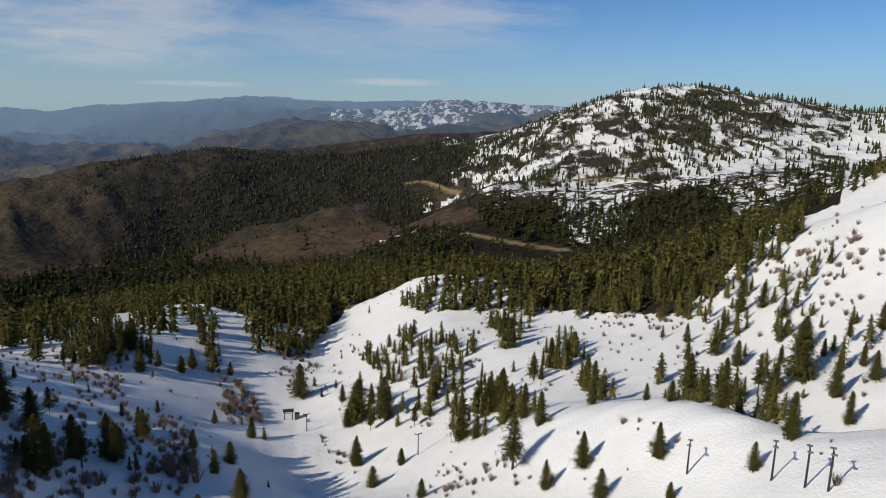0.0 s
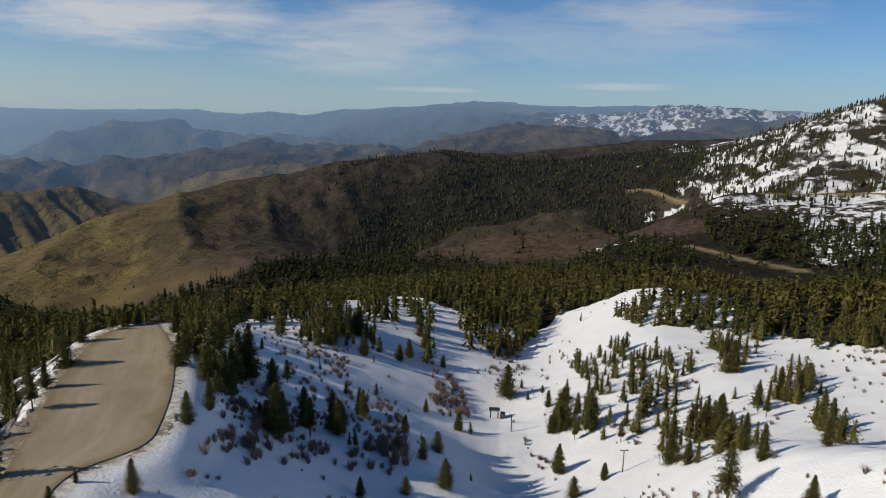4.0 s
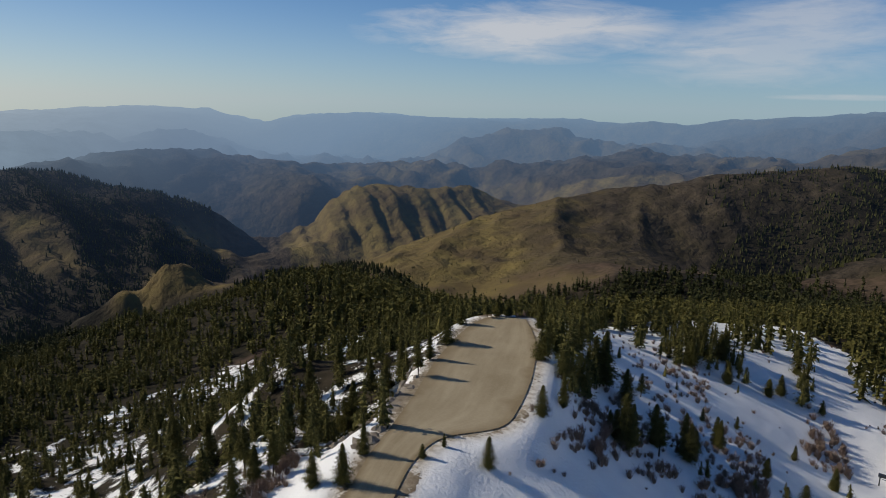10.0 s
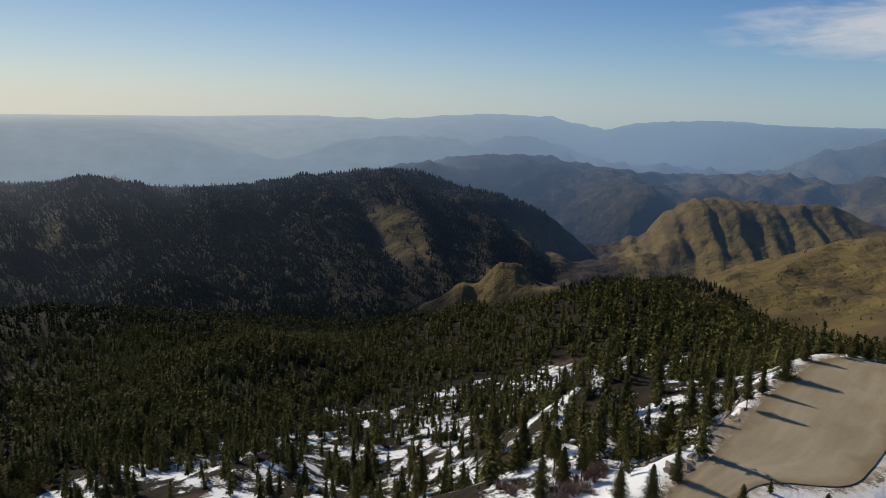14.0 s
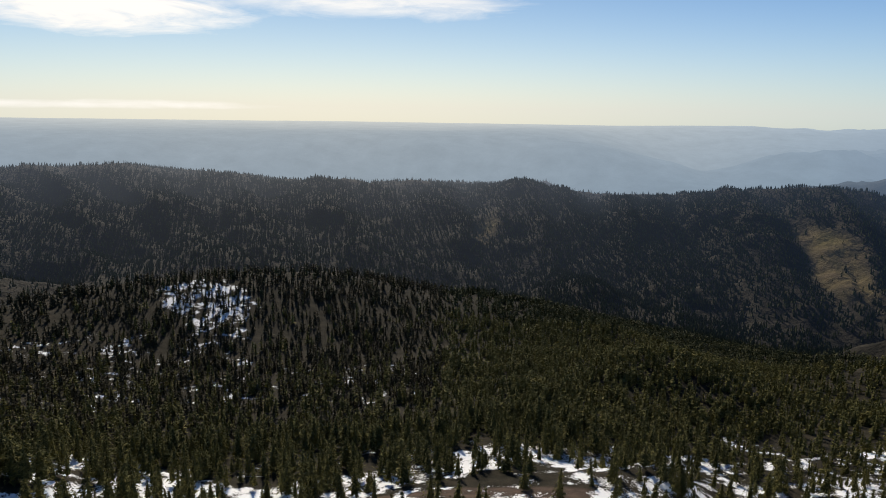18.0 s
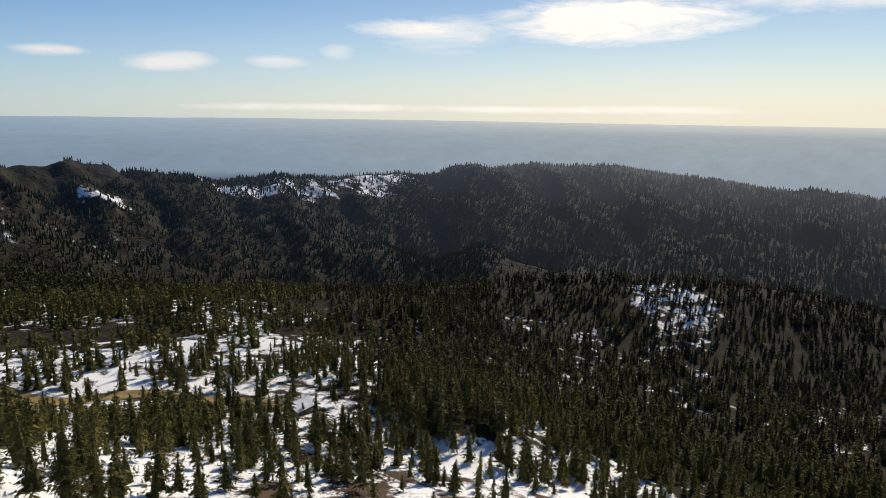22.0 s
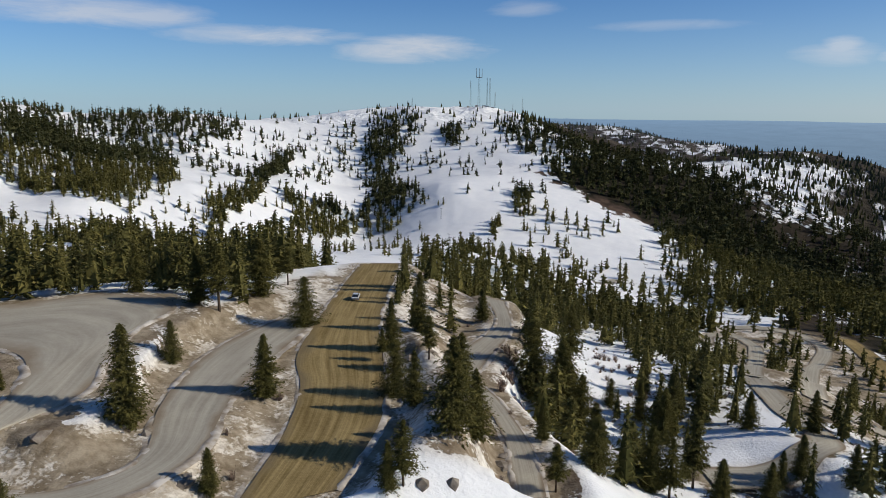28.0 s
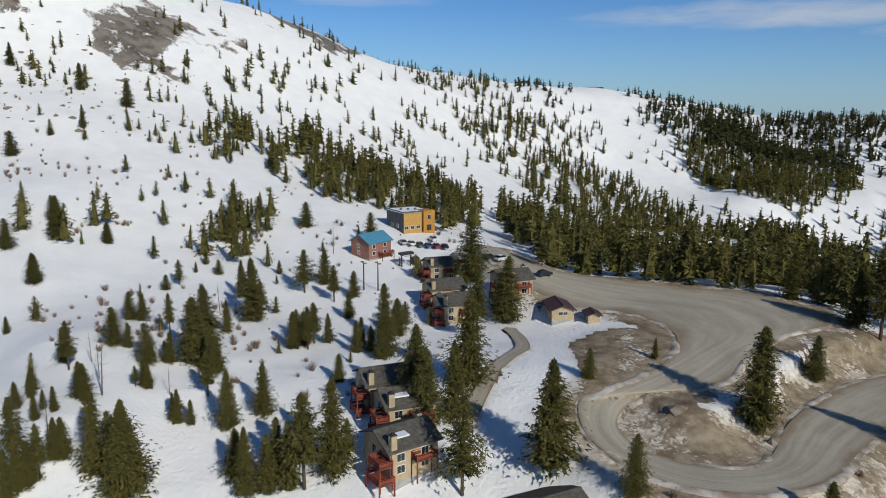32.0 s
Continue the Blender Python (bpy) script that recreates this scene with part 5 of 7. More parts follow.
def conifer(branches, tufts, slim=0.2, low=0.1, ragged=0.3, tuft=0.05, blades=2, core=0.33, blade=(0.25, 0.5)):
    """The crown of a conifer of unit height: branches round the stem, each with tufts of needles. Points and triangles."""
    vs, fs = [], []
    bulge = RNG.uniform(0.55, 0.85)
    turn = RNG.random() * 6.283
    for q in range(branches):
        u = 1 - (q + RNG.random()) / branches
        u = u ** 1.05
        turn += 2.4 + 0.5 * RNG.normal()
        reach = slim * (1 - u) ** bulge * (0.5 + 0.5 * min(1.0, u * 5 + 0.25)) * max(0.25, 1 + ragged * RNG.normal()) + 0.012
        c, s_ = math.cos(turn), math.sin(turn)
        lift = RNG.uniform(-0.4, 0.2) + 0.3 * u
        for k in range(tufts):
            f = 0.2 + 0.8 * (k + RNG.random()) / tufts
            rho = reach * f
            spread = 0.22 * rho * RNG.normal()
            x, y = rho * c - spread * s_, rho * s_ + spread * c
            z = low + (0.97 - low) * u + lift * rho + 0.01 * RNG.normal()
            for _ in range(blades):
                b = turn + 0.8 * RNG.normal()
                cb, sb_ = math.cos(b), math.sin(b)
                size = tuft * (0.6 + 0.6 * (1 - u)) * RNG.uniform(0.6, 1.4)
                w = size * RNG.uniform(*blade)
                tip, tilt = RNG.uniform(-1.0, 0.25), RNG.uniform(-1.1, 1.1)
                n = len(vs)
                vs += [(x - 0.5 * size * cb - w * sb_, y - 0.5 * size * sb_ + w * cb, z + w * tilt),
                       (x - 0.5 * size * cb + w * sb_, y - 0.5 * size * sb_ - w * cb, z - w * tilt),
                       (x + 0.9 * size * cb, y + 0.9 * size * sb_, z + size * tip)]
                fs.append((n, n + 1, n + 2))
    # the leader, and the dark inner mass
    n = len(vs)
    vs += [(0, 0, 1.0)] + [(0.022 * math.cos(k * 2.1), 0.022 * math.sin(k * 2.1), 0.88) for k in range(3)]
    fs += [(n, n + 1, n + 2), (n, n + 2, n + 3), (n, n + 3, n + 1)]
    n = len(vs)
    vs += [(0, 0, 0.93)] + [(slim * core * math.cos(k * 1.571), slim * core * math.sin(k * 1.571), low + 0.05) for k in range(4)]
    fs += [(n, n + 1 + k, n + 1 + (k + 1) % 4) for k in range(4)]
    return np.array(vs), np.array(fs)


def spike(sides, tiers):
    """A far conifer of unit height: ragged skirts, no more."""
    vs, fs = [], []
    for k in range(tiers):
        z0, z1 = 0.04 + 0.92 * k / tiers, min(1.0, 0.1 + 0.95 * (k + 1.7) / tiers)
        r = 0.21 * (1 - k / tiers) ** 0.8 + 0.02
        n = len(vs)
        for q in range(sides):
            a = 2 * math.pi * (q + 0.5 * (k % 2)) / sides
            rr = r * (0.6 + 0.7 * RNG.random())
            vs.append((rr * math.cos(a), rr * math.sin(a), z0 - 0.06 * RNG.random()))
        vs.append((0.02 * RNG.normal(), 0.02 * RNG.normal(), z1))
        fs += [(n + q, n + (q + 1) % sides, n + sides) for q in range(sides)]
    return np.array(vs), np.array(fs)


def mesh_of(name, vs, fs, material, smooth=False):
    me = bpy.data.meshes.new(name)
    fs = np.asarray(fs, np.int32)
    me.vertices.add(len(vs))
    me.vertices.foreach_set("co", np.asarray(vs, np.float32).ravel())
    me.loops.add(fs.size)
    me.loops.foreach_set("vertex_index", fs.ravel())
    me.polygons.add(len(fs))
    me.polygons.foreach_set("loop_start", np.arange(0, fs.size, fs.shape[1], dtype=np.int32))
    me.polygons.foreach_set("use_smooth", np.full(len(fs), smooth))
    me.update()
    me.materials.append(material)
    return me


def scattered(spots, heights, shapes, sink=0.3, width=(0.72, 1.15)):
    """Many copies of a few shapes on the ground, as one set of points and triangles."""
    z = ground_at(spots[:, 0], spots[:, 1])
    vs, fs, n = [], [], 0
    for kind, (v, f) in enumerate(shapes):
        mine = np.arange(kind, len(spots), len(shapes))
        if not len(mine):
            continue
        a = RNG.random(len(mine)) * 6.28
        c, s_ = np.cos(a)[:, None], np.sin(a)[:, None]
        h = heights[mine][:, None]
        w = h * RNG.uniform(*width, len(mine))[:, None]
        lean_x, lean_y = RNG.normal(0, 0.03, (2, len(mine), 1))
        x = (v[None, :, 0] * c - v[None, :, 1] * s_) * w + spots[mine, 0][:, None] + lean_x * v[None, :, 2] * h
        y = (v[None, :, 0] * s_ + v[None, :, 1] * c) * w + spots[mine, 1][:, None] + lean_y * v[None, :, 2] * h
        vs.append(np.stack([x, y, v[None, :, 2] * h + z[mine][:, None] - sink], -1).reshape(-1, 3))
        fs.append((f[None] + (np.arange(len(mine)) * len(v))[:, None, None] + n).reshape(-1, 3))
        n += len(vs[-1])
    return np.concatenate(vs), np.concatenate(fs)


def on_any_road(x, y, margin=1.5):
    hit = np.zeros(x.shape, bool)
    for edges_of in (LOT_EDGES, DIRT_EDGES, ROAD_EDGES, PAD_EDGES):
        a, b = np.array(edges_of[0])[:, :2], np.array(edges_of[1])[:, :2]
        mid = (a + b) / 2
        a, b = mid + (a - mid) * 1.12, mid + (b - mid) * 1.12
        hit |= inside(x, y, np.concatenate([a, b[::-1]]))
    for _, width, line in TRACKS:
        p = np.array(line)
        for (x0, y0), (x1, y1) in zip(p[:-1], p[1:]):
            f = np.clip(((x - x0) * (x1 - x0) + (y - y0) * (y1 - y0)) / ((x1 - x0) ** 2 + (y1 - y0) ** 2), 0, 1)
            hit |= np.hypot(x - x0 - f * (x1 - x0), y - y0 - f * (y1 - y0)) < width / 2 + margin
    return hit


def stand(dens, tall, outline):
    p = np.array(outline, float)
    lo, hi = p.min(0), p.max(0)
    size = abs(np.dot(p[:, 0], np.roll(p[:, 1], 1)) - np.dot(p[:, 1], np.roll(p[:, 0], 1))) / 2
    dens *= 1.8 if size < 6000 else 1.0
    n = int((hi - lo).prod() * dens / 1000)
    x, y = RNG.uniform(lo[0], hi[0], n), RNG.uniform(lo[1], hi[1], n)
    torn = 20 if size > 6000 else 6  # uneven edges
    keep = inside(x + torn * fbm(x, y, 40, 3, 71), y + torn * fbm(x, y, 40, 3, 79), outline) & ~on_any_road(x, y)
    if dens < 10:
        keep &= fbm(x, y, 30 if size < 60000 else 75, 3, 31) + 0.3 * RNG.normal(size=n) > -0.08
    for value, grass in STRAW[4:]:
        keep &= ~inside(x, y, grass) | (RNG.random(n) < 0.22)
    x, y = x[keep], y[keep]
    return np.stack([x, y, tall * RNG.uniform(0.5, 1.3, len(x))], -1)


# more woods, as sectors: bearings, distances, trees per 1000 square metres, height
SECTORS = [(84, 150, 2250, 2600, 9, 13), (150, 176, 1700, 2200, 8, 13), (62, 86, 2000, 2300, 8, 13), (88, 146, 300, 560, 9, 14), (62, 100, 330, 700, 6, 14),
           (90, 150, 1100, 2300, 4, 13), (62, 90, 1300, 2100, 4, 13), (205, 240, 860, 1160, 1.5, 11), (240, 300, 400, 900, 1.5, 8), (-40, -5, 1250, 1600, 4, 13),
           (262, 296, 130, 430, 1.6, 6), (-36, 26, 180, 400, 1.6, 5), (140, 192, 150, 440, 6.5, 11), (178, 206, 1200, 2200, 3, 13), (228, 262, 450, 1000, 2.2, 10), (96, 150, 240, 420, 6, 13), (84, 150, 150, 300, 3, 11), (245, 312, 250, 900, 2.4, 8), (200, 245, 420, 1000, 1.8, 9)]


def sector(b0, b1, d0, d1, dens, tall):
    n = int(radians(b1 - b0) * (d1**2 - d0**2) / 2 * dens / 1000)
    d, b = np.sqrt(RNG.uniform(d0**2, d1**2, n)), np.radians(RNG.uniform(b0, b1, n))
    x, y = -np.sin(b) * d, np.cos(b) * d
    keep = ~on_any_road(x, y)
    for value, grass in STRAW[4:]:
        keep &= ~inside(x, y, grass) | (RNG.random(n) < 0.22)
    if dens < 3:
        keep &= fbm(x, y, 40, 3, 44) > -0.1
    return np.stack([x, y, tall * RNG.uniform(0.5, 1.25, n)], -1)[keep]


SPOTS = np.concatenate([stand(*row) for row in WOODS] + [sector(*row) for row in SECTORS])
SPOT_D = np.hypot(SPOTS[:, 0], SPOTS[:, 1])
# the woods on the southern slopes are lower and closer together
SPOT_B = np.degrees(np.arctan2(-SPOTS[:, 0], SPOTS[:, 1])) % 360
low_wood = (SPOT_D > 340) & (SPOT_D < 1000) & (SPOT_B > 58) & (SPOT_B < 156)
SPOTS[low_wood, 2] *= 0.7
more = SPOTS[low_wood & (RNG.random(len(SPOTS)) < 0.45)]
more[:, :2] += RNG.normal(0, 7, (len(more), 2))
SPOTS = np.concatenate([SPOTS, more])
SPOTS[np.hypot(SPOTS[:, 0], SPOTS[:, 1]) > 1000, 2] *= 0.78
thin = np.zeros(len(SPOTS), bool)
for outline in CLEARINGS:
    thin |= inside(SPOTS[:, 0], SPOTS[:, 1], outline)
SPOTS = SPOTS[~thin | (RNG.random(len(SPOTS)) < 0.35)]
SPOT_D = np.hypot(SPOTS[:, 0], SPOTS[:, 1])
BANDS = ((0, 340, [conifer(80, 4, RNG.uniform(0.19, 0.31), RNG.uniform(0.02, 0.2), RNG.uniform(0.2, 0.4), 0.066, 1, 0.5, (0.2, 0.4)) for _ in range(14)], NEEDLES, "olive green firs and pines on snowy slopes"),
         (340, 700, [conifer(18, 2, RNG.uniform(0.17, 0.26), RNG.uniform(0.02, 0.12), 0.25, 0.16, 1, 0.42) for _ in range(12)], NEEDLES, "dark green fir and pine forest on the slopes"),
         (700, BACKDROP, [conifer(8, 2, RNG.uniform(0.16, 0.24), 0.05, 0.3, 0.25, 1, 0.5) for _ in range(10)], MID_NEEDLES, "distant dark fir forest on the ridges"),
         (BACKDROP, 5000, [spike(3, 2) for _ in range(8)], FAR_NEEDLES, "far fir forest in painted blue haze on the ridges"))
SPOT_B = np.degrees(np.arctan2(-SPOTS[:, 0], SPOTS[:, 1])) % 360
# the knob to the south bears many browned trees, fewer towards its foot
BROWNED = (SPOT_D > 330) & (SPOT_D < BACKDROP) & (SPOT_B > 104) & (SPOT_B < 152) & (RNG.random(len(SPOTS)) < np.interp(SPOT_D, (330, 560), (0.25, 0.8)))
for lo, hi, shapes, material, label in BANDS:
    mine = SPOTS[(SPOT_D >= lo) & (SPOT_D < hi) & ~BROWNED]
    if len(mine):
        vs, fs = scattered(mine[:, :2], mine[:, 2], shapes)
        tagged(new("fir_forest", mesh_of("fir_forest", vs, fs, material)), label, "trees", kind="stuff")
mine = SPOTS[BROWNED]
vs, fs = scattered(mine[:, :2], mine[:, 2], BANDS[1][2], 0.3, (0.7, 1.1))
tagged(new("brown_forest", mesh_of("brown_forest", vs, fs, DRY_NEEDLES)), "thin browned conifers on a dark knob", "trees", kind="stuff")


# ---------------------------------------------------------------- single trees near the drone: x, y and height
STANDS = []
STANDS.append([(98, -62, 17.2), (116, -84, 9), (90, -26, 17.3), (81, -35, 9), (116, -18, 16.7), (88, -13, 15.2), (144, -24, 16.5), (186, -29, 17.4), (159, -32, 11.2), (155, -33, 16.2), (105, -14, 13.5), (206, 73, 6.5), (203, 85, 12.6), (215, 91, 7.5), (358, 133, 13), (371, 169, 11.4), (348, 109, 12.8), (276, 129, 9.2), (294, 122, 6.6), (303, 113, 10.1), (231, -2, 9.5), (230, 2, 4.8), (243, 36, 9.7), (243, 20, 8.9), (224, 42, 12.6), (113, -39, 5.8), (120, -54, 4.2), (175, 80, 7.9), (150, 75, 3.9), (123, 52, 9.3)])
STANDS.append([(111, 45, 6.4), (134, 48, 7.6), (133, 45, 5.1), (153, 51, 6.4), (152, 48, 6.3), (143, 40, 9.2), (183, 48, 7), (178, 50, 4.1), (150, 30, 7.6), (129, 32, 13.2), (138, 32, 13.2), (124, 28, 9.4), (128, 37, 4.4), (117, 39, 4), (117, 37, 4.7), (116, 55, 4.2), (110, 55, 4.6), (107, 55, 3), (105, 50, 4.2), (108, 50, 3.4), (107, 48, 4.3), (108, 30, 6.1), (108, 28, 4.4), (97, 43, 6.6), (94, 45, 8.4), (96, 49, 10.1), (91, 48, 7.5), (93, 46, 6.6), (95, 38, 12.7), (92, 33, 13.9)])
STANDS.append([(92, 35, 3.5), (92, 17, 10.7), (107, 22, 10.3), (111, 17, 9.4), (95, 13, 9.5), (92, 11, 11), (92, 9, 14.9), (94, 5, 15.7), (96, 3, 7.2), (107, -8, 15.7), (102, -9, 13.9), (141, 15, 8.2), (140, 12, 9.5), (144, 11, 9.3), (122, 5, 5.5), (137, 2, 6.9), (138, -1, 5.7), (132, -3, 6.3), (146, -4, 12.9), (154, -9, 6.9), (163, 4, 6.6), (160, 26, 15.4), (166, 25, 8.5), (176, 31, 9.9), (182, 16, 11.9), (189, 11, 10.1), (175, 8, 10), (201, 45, 4.6), (193, 40, 4.3), (193, 46, 3.2)])
STANDS.append([(196, 24, 4.4), (178, 3, 7.3), (150, -7, 8.8), (92, 14, 9.3), (96, 19, 7.7), (125, 27, 7.3), (127, 40, 7.9), (144, 8, 6.8)])
STANDS.append([(90, -84, 12.5), (113, -119, 12.4), (74, -58, 7.1), (73, -46, 3.8), (75, -41, 3.3), (136, -107, 14.6), (130, -108, 17.1), (135, -126, 15.4), (146, -126, 9.7), (138, -139, 12.1), (158, -113, 13.1), (157, -105, 12.7), (186, -49, 10)])
STANDS.append([(86, -117, 12.1), (72, -99, 11), (65, -95, 10.4), (84, -111, 7.4), (49, -69, 9.6), (51, -85, 15.3), (51, -92, 12.5), (69, -118, 13.5), (50, -67, 7.1), (73, -112, 9.4), (88, -131, 15), (91, -167, 9.9), (65, -145, 19.7), (69, -179, 18.2), (58, -151, 13), (47, -110, 8.7), (46, -136, 14.3), (33, -118, 12.2), (30, -121, 12.3), (26, -132, 9.4), (38, -171, 12), (31, -166, 8.6), (48, -181, 9.6), (53, -167, 7.7), (10, -141, 8.2), (19, -131, 8), (-2, -146, 9.1), (20, -168, 9.7), (38, -95, 8.6)])
STANDS.append([(24, -129, 15.1), (36, -154, 13.5), (45, -166, 10.1), (58, -146, 19.8), (52, -143, 16), (36, -108, 10.5), (29, -117, 9.5), (26, -119, 11.9), (18, -123, 11.3), (11, -133, 11), (7, -145, 9.2), (-1, -130, 8.7), (-5, -130, 5.6), (-18, -136, 20.6), (-26, -170, 12.7), (-24, -145, 12.4), (-27, -137, 8), (-34, -139, 6.9), (-56, -201, 6.7), (-69, -179, 14), (-82, -195, 11.4), (-115, -189, 13.4), (-60, -182, 6.2), (-13, -190, 8.6), (20, -169, 9), (40, -208, 8.9), (7, -175, 10.9), (-91, -167, 8.5)])
STANDS.append([(-194, 98, 18.3), (-211, 95, 19.5), (-211, 68, 16.9), (-229, 53, 15.4), (-235, 27, 14.8), (-167, 118, 14.9), (-127, 84, 9.4), (-129, 89, 8.8), (-148, 108, 9.1), (-140, 110, 12.2), (-123, 70, 10.8), (-114, 67, 8.6), (-112, 70, 10.1), (-112, 61, 9.2), (-96, 68, 6.9), (-91, 71, 8.1), (-96, 80, 6.9), (-140, 113, 15.3), (-142, 121, 13.3), (-141, 126, 10.1), (-117, 115, 8.4), (-139, 130, 11), (-168, 130, 11.4), (-123, 125, 8), (-129, 138, 8.4), (-138, 154, 6.9), (-189, 134, 7), (-137, 165, 4.6), (-136, 169, 6.4), (-134, 172, 5.8)])
STANDS.append([(-471, 627, 24), (-119, 169, 10.8), (-111, 164, 11.4), (-103, 147, 8.4), (-107, 156, 7.9), (-123, 198, 10.6), (-96, 156, 12.4), (-94, 144, 8), (-110, 187, 14.5), (-107, 188, 18.7), (-83, 120, 7.5), (-86, 133, 8.4), (-78, 96, 6.9), (-85, 154, 5.5), (-82, 152, 7.9), (-87, 93, 3.1), (-87, 87, 3)])
STANDS.append([(-80, 170, 12.1), (-75, 163, 11.7), (-71, 173, 11.5), (-74, 184, 7.4), (-104, 283, 9.4), (-117, 277, 13.3), (-73, 199, 9.7), (-90, 294, 8.2), (-88, 302, 9.7), (-59, 199, 5.8), (-50, 240, 7.8), (-38, 167, 9.2), (-46, 157, 5), (-55, 148, 5.7), (-91, 333, 13.5), (-115, 307, 12.9)])
STANDS.append([(51, 282, 13.6), (62, 253, 12.4), (67, 249, 11.5), (74, 265, 8.8), (53, 241, 10.3), (54, 233, 8.7), (40, 192, 11.4), (41, 175, 10), (38, 220, 15), (34, 222, 12.5), (23, 207, 13), (27, 200, 8.3), (31, 160, 16.4), (44, 144, 9.3), (56, 131, 8.5), (36, 145, 7.6), (44, 130, 7.1), (54, 119, 3.7), (55, 175, 8.1), (62, 155, 4.5), (66, 150, 5.2), (70, 150, 12.1), (90, 182, 10.3), (74, 141, 12.3), (108, 200, 8.6), (107, 235, 8), (115, 225, 8.3), (134, 235, 9.8), (130, 243, 13.1), (132, 218, 7.2)])
STANDS.append([(114, 177, 18.1), (124, 192, 11.1), (116, 190, 6.4), (125, 184, 5.7), (114, 161, 11.6), (132, 184, 8), (127, 170, 7.3), (124, 161, 8.4), (141, 183, 9.4), (106, 175, 8.8), (102, 176, 13.1), (97, 162, 12.1), (76, 118, 9.8), (110, 149, 8.6), (67, 114, 5.9), (-122, 224, 4.6), (-126, 275, 5.4), (-126, 283, 9.9), (-119, 278, 10.3), (-102, 280, 10), (-113, 301, 13.9), (-120, 294, 16), (-91, 296, 7), (-88, 303, 8), (-86, 217, 5.2), (-75, 201, 9.7), (-81, 235, 5), (-59, 200, 6.2), (-65, 248, 6.1), (-50, 240, 8.2)])
STANDS.append([(-48, 199, 7.4), (-48, 181, 7.4), (-55, 178, 5), (-38, 168, 8.3), (-79, 155, 12.3), (-106, 188, 8.9), (-100, 190, 11.4), (-101, 202, 8.5), (-40, 297, 16.3), (-30, 293, 4.5), (-20, 280, 7.9), (-24, 296, 5.4), (-12, 253, 16.2), (-7, 263, 6.5), (-2, 248, 16.1), (-16, 249, 7.8), (-7, 241, 8.3), (9, 234, 8.3), (-11, 220, 11.2), (-5, 200, 7.1), (9, 175, 5.9), (4, 209, 6), (-74, 176, 12.8), (-79, 151, 14.6)])

STANDS.append([(92, 47, 8.2), (97, 44, 6.4), (92, 33, 14.5), (98, 37, 7.8), (113, 54, 4.6), (126, 54, 7.0), (112, 46, 6.2), (137, 49, 6.0), (128, 36, 6.2), (109, 31, 4.8), (116, 27, 8.2), (118, 38, 4.6), (204, 87, 6.2), (217, 91, 6.6), (206, 73, 6.4), (176, 80, 7.2), (195, 95, 8.4), (143, 13, 7.6), (148, 15, 6.8), (134, -4, 9.4), (155, -7, 7.0), (141, 1, 6.8)])


def part(name, mesh, parent, label=""):
    ob = new(name, mesh)
    ob.parent = parent
    return tagged(ob, label)


def tube(points, radii, sides=6):
    """A round tapering stem along points."""
    vs, fs = [], []
    for (x, y, z), r in zip(points, radii):
        vs += [(x + r * math.cos(6.283 * k / sides), y + r * math.sin(6.283 * k / sides), z) for k in range(sides)]
    for k in range(len(points) - 1):
        for q in range(sides):
            a, b = k * sides + q, k * sides + (q + 1) % sides
            fs += [(a, b, b + sides), (a, b + sides, a + sides)]
    return np.array(vs), np.array(fs)


def tree_model(name, label, shape):
    root = new(name)
    stem = tube([(0, 0, -0.04), (0, 0, 0.3), (0.004, 0, 0.65), (0, 0, 0.97)], (0.02, 0.014, 0.008, 0.002))
    part("trunk", mesh_of("trunk", *stem, BARK, True), root)
    part("crown", mesh_of("crown", *shape, NEEDLES), root)
    return tagged(root, label, "tree", "trees on the slopes")


MODELS = [tree_model("fir_tree", "olive green fir tree standing in snow", conifer(400, 15, s_, l_, r_ + 0.1, 0.024, 3, 0.33, (0.12, 0.26)))
          for s_, l_, r_ in ((0.20, 0.04, 0.2), (0.25, 0.04, 0.25), (0.18, 0.07, 0.35), (0.28, 0.02, 0.22), (0.22, 0.06, 0.3))]
MODELS += [tree_model("pine_tree", "open-crowned pine tree with a bare lower trunk", conifer(190, 15, s_, l_, 0.45, 0.026, 3, 0.2, (0.12, 0.26)))
           for s_, l_ in ((0.20, 0.25), (0.17, 0.32))]
count, first = 0, []
for row in STANDS:
    for x, y, h in row:
        k = int(RNG.integers(0, 5)) if RNG.random() < 0.8 else int(RNG.integers(5, 7))
        z = float(ground_at(np.array([x]), np.array([y]))[0])
        wide = h * float(RNG.uniform(0.78, 1.2))
        m = pose(x, y, z - 0.1, 0, 0, float(RNG.uniform(0, 360))) @ Matrix.Diagonal((wide, wide, h, 1))
        if count < len(MODELS):
            first.append(m)
        else:
            copy_thing(MODELS[k], m)
        count += 1
for model, m in zip(MODELS, first):
    model.matrix_basis = m

# ---------------------------------------------------------------- tracks, shrubs and rocks


def ribbon(material, width, line, label):
    p = smooth_edge([(x, y, 0) for x, y in line], 2.0)[:, :2]
    along = np.gradient(p, axis=0)
    side = np.stack([-along[:, 1], along[:, 0]], -1)
    side /= np.linalg.norm(side, axis=1, keepdims=True) + 1e-9
    v = np.linspace(-0.5, 0.5, 5)[None, :, None] * width
    g = p[:, None] + side[:, None] * v
    mid_z = ground_at(p[:, 0], p[:, 1])
    z = np.maximum(ground_at(g[..., 0], g[..., 1]), mid_z[:, None] * 0.5 + ground_at(g[..., 0], g[..., 1]) * 0.5) + 0.35
    tagged(facing_up(sheet("road", g[..., 0], g[..., 1], z, material, along_across(g))), label, "road", kind="structure")


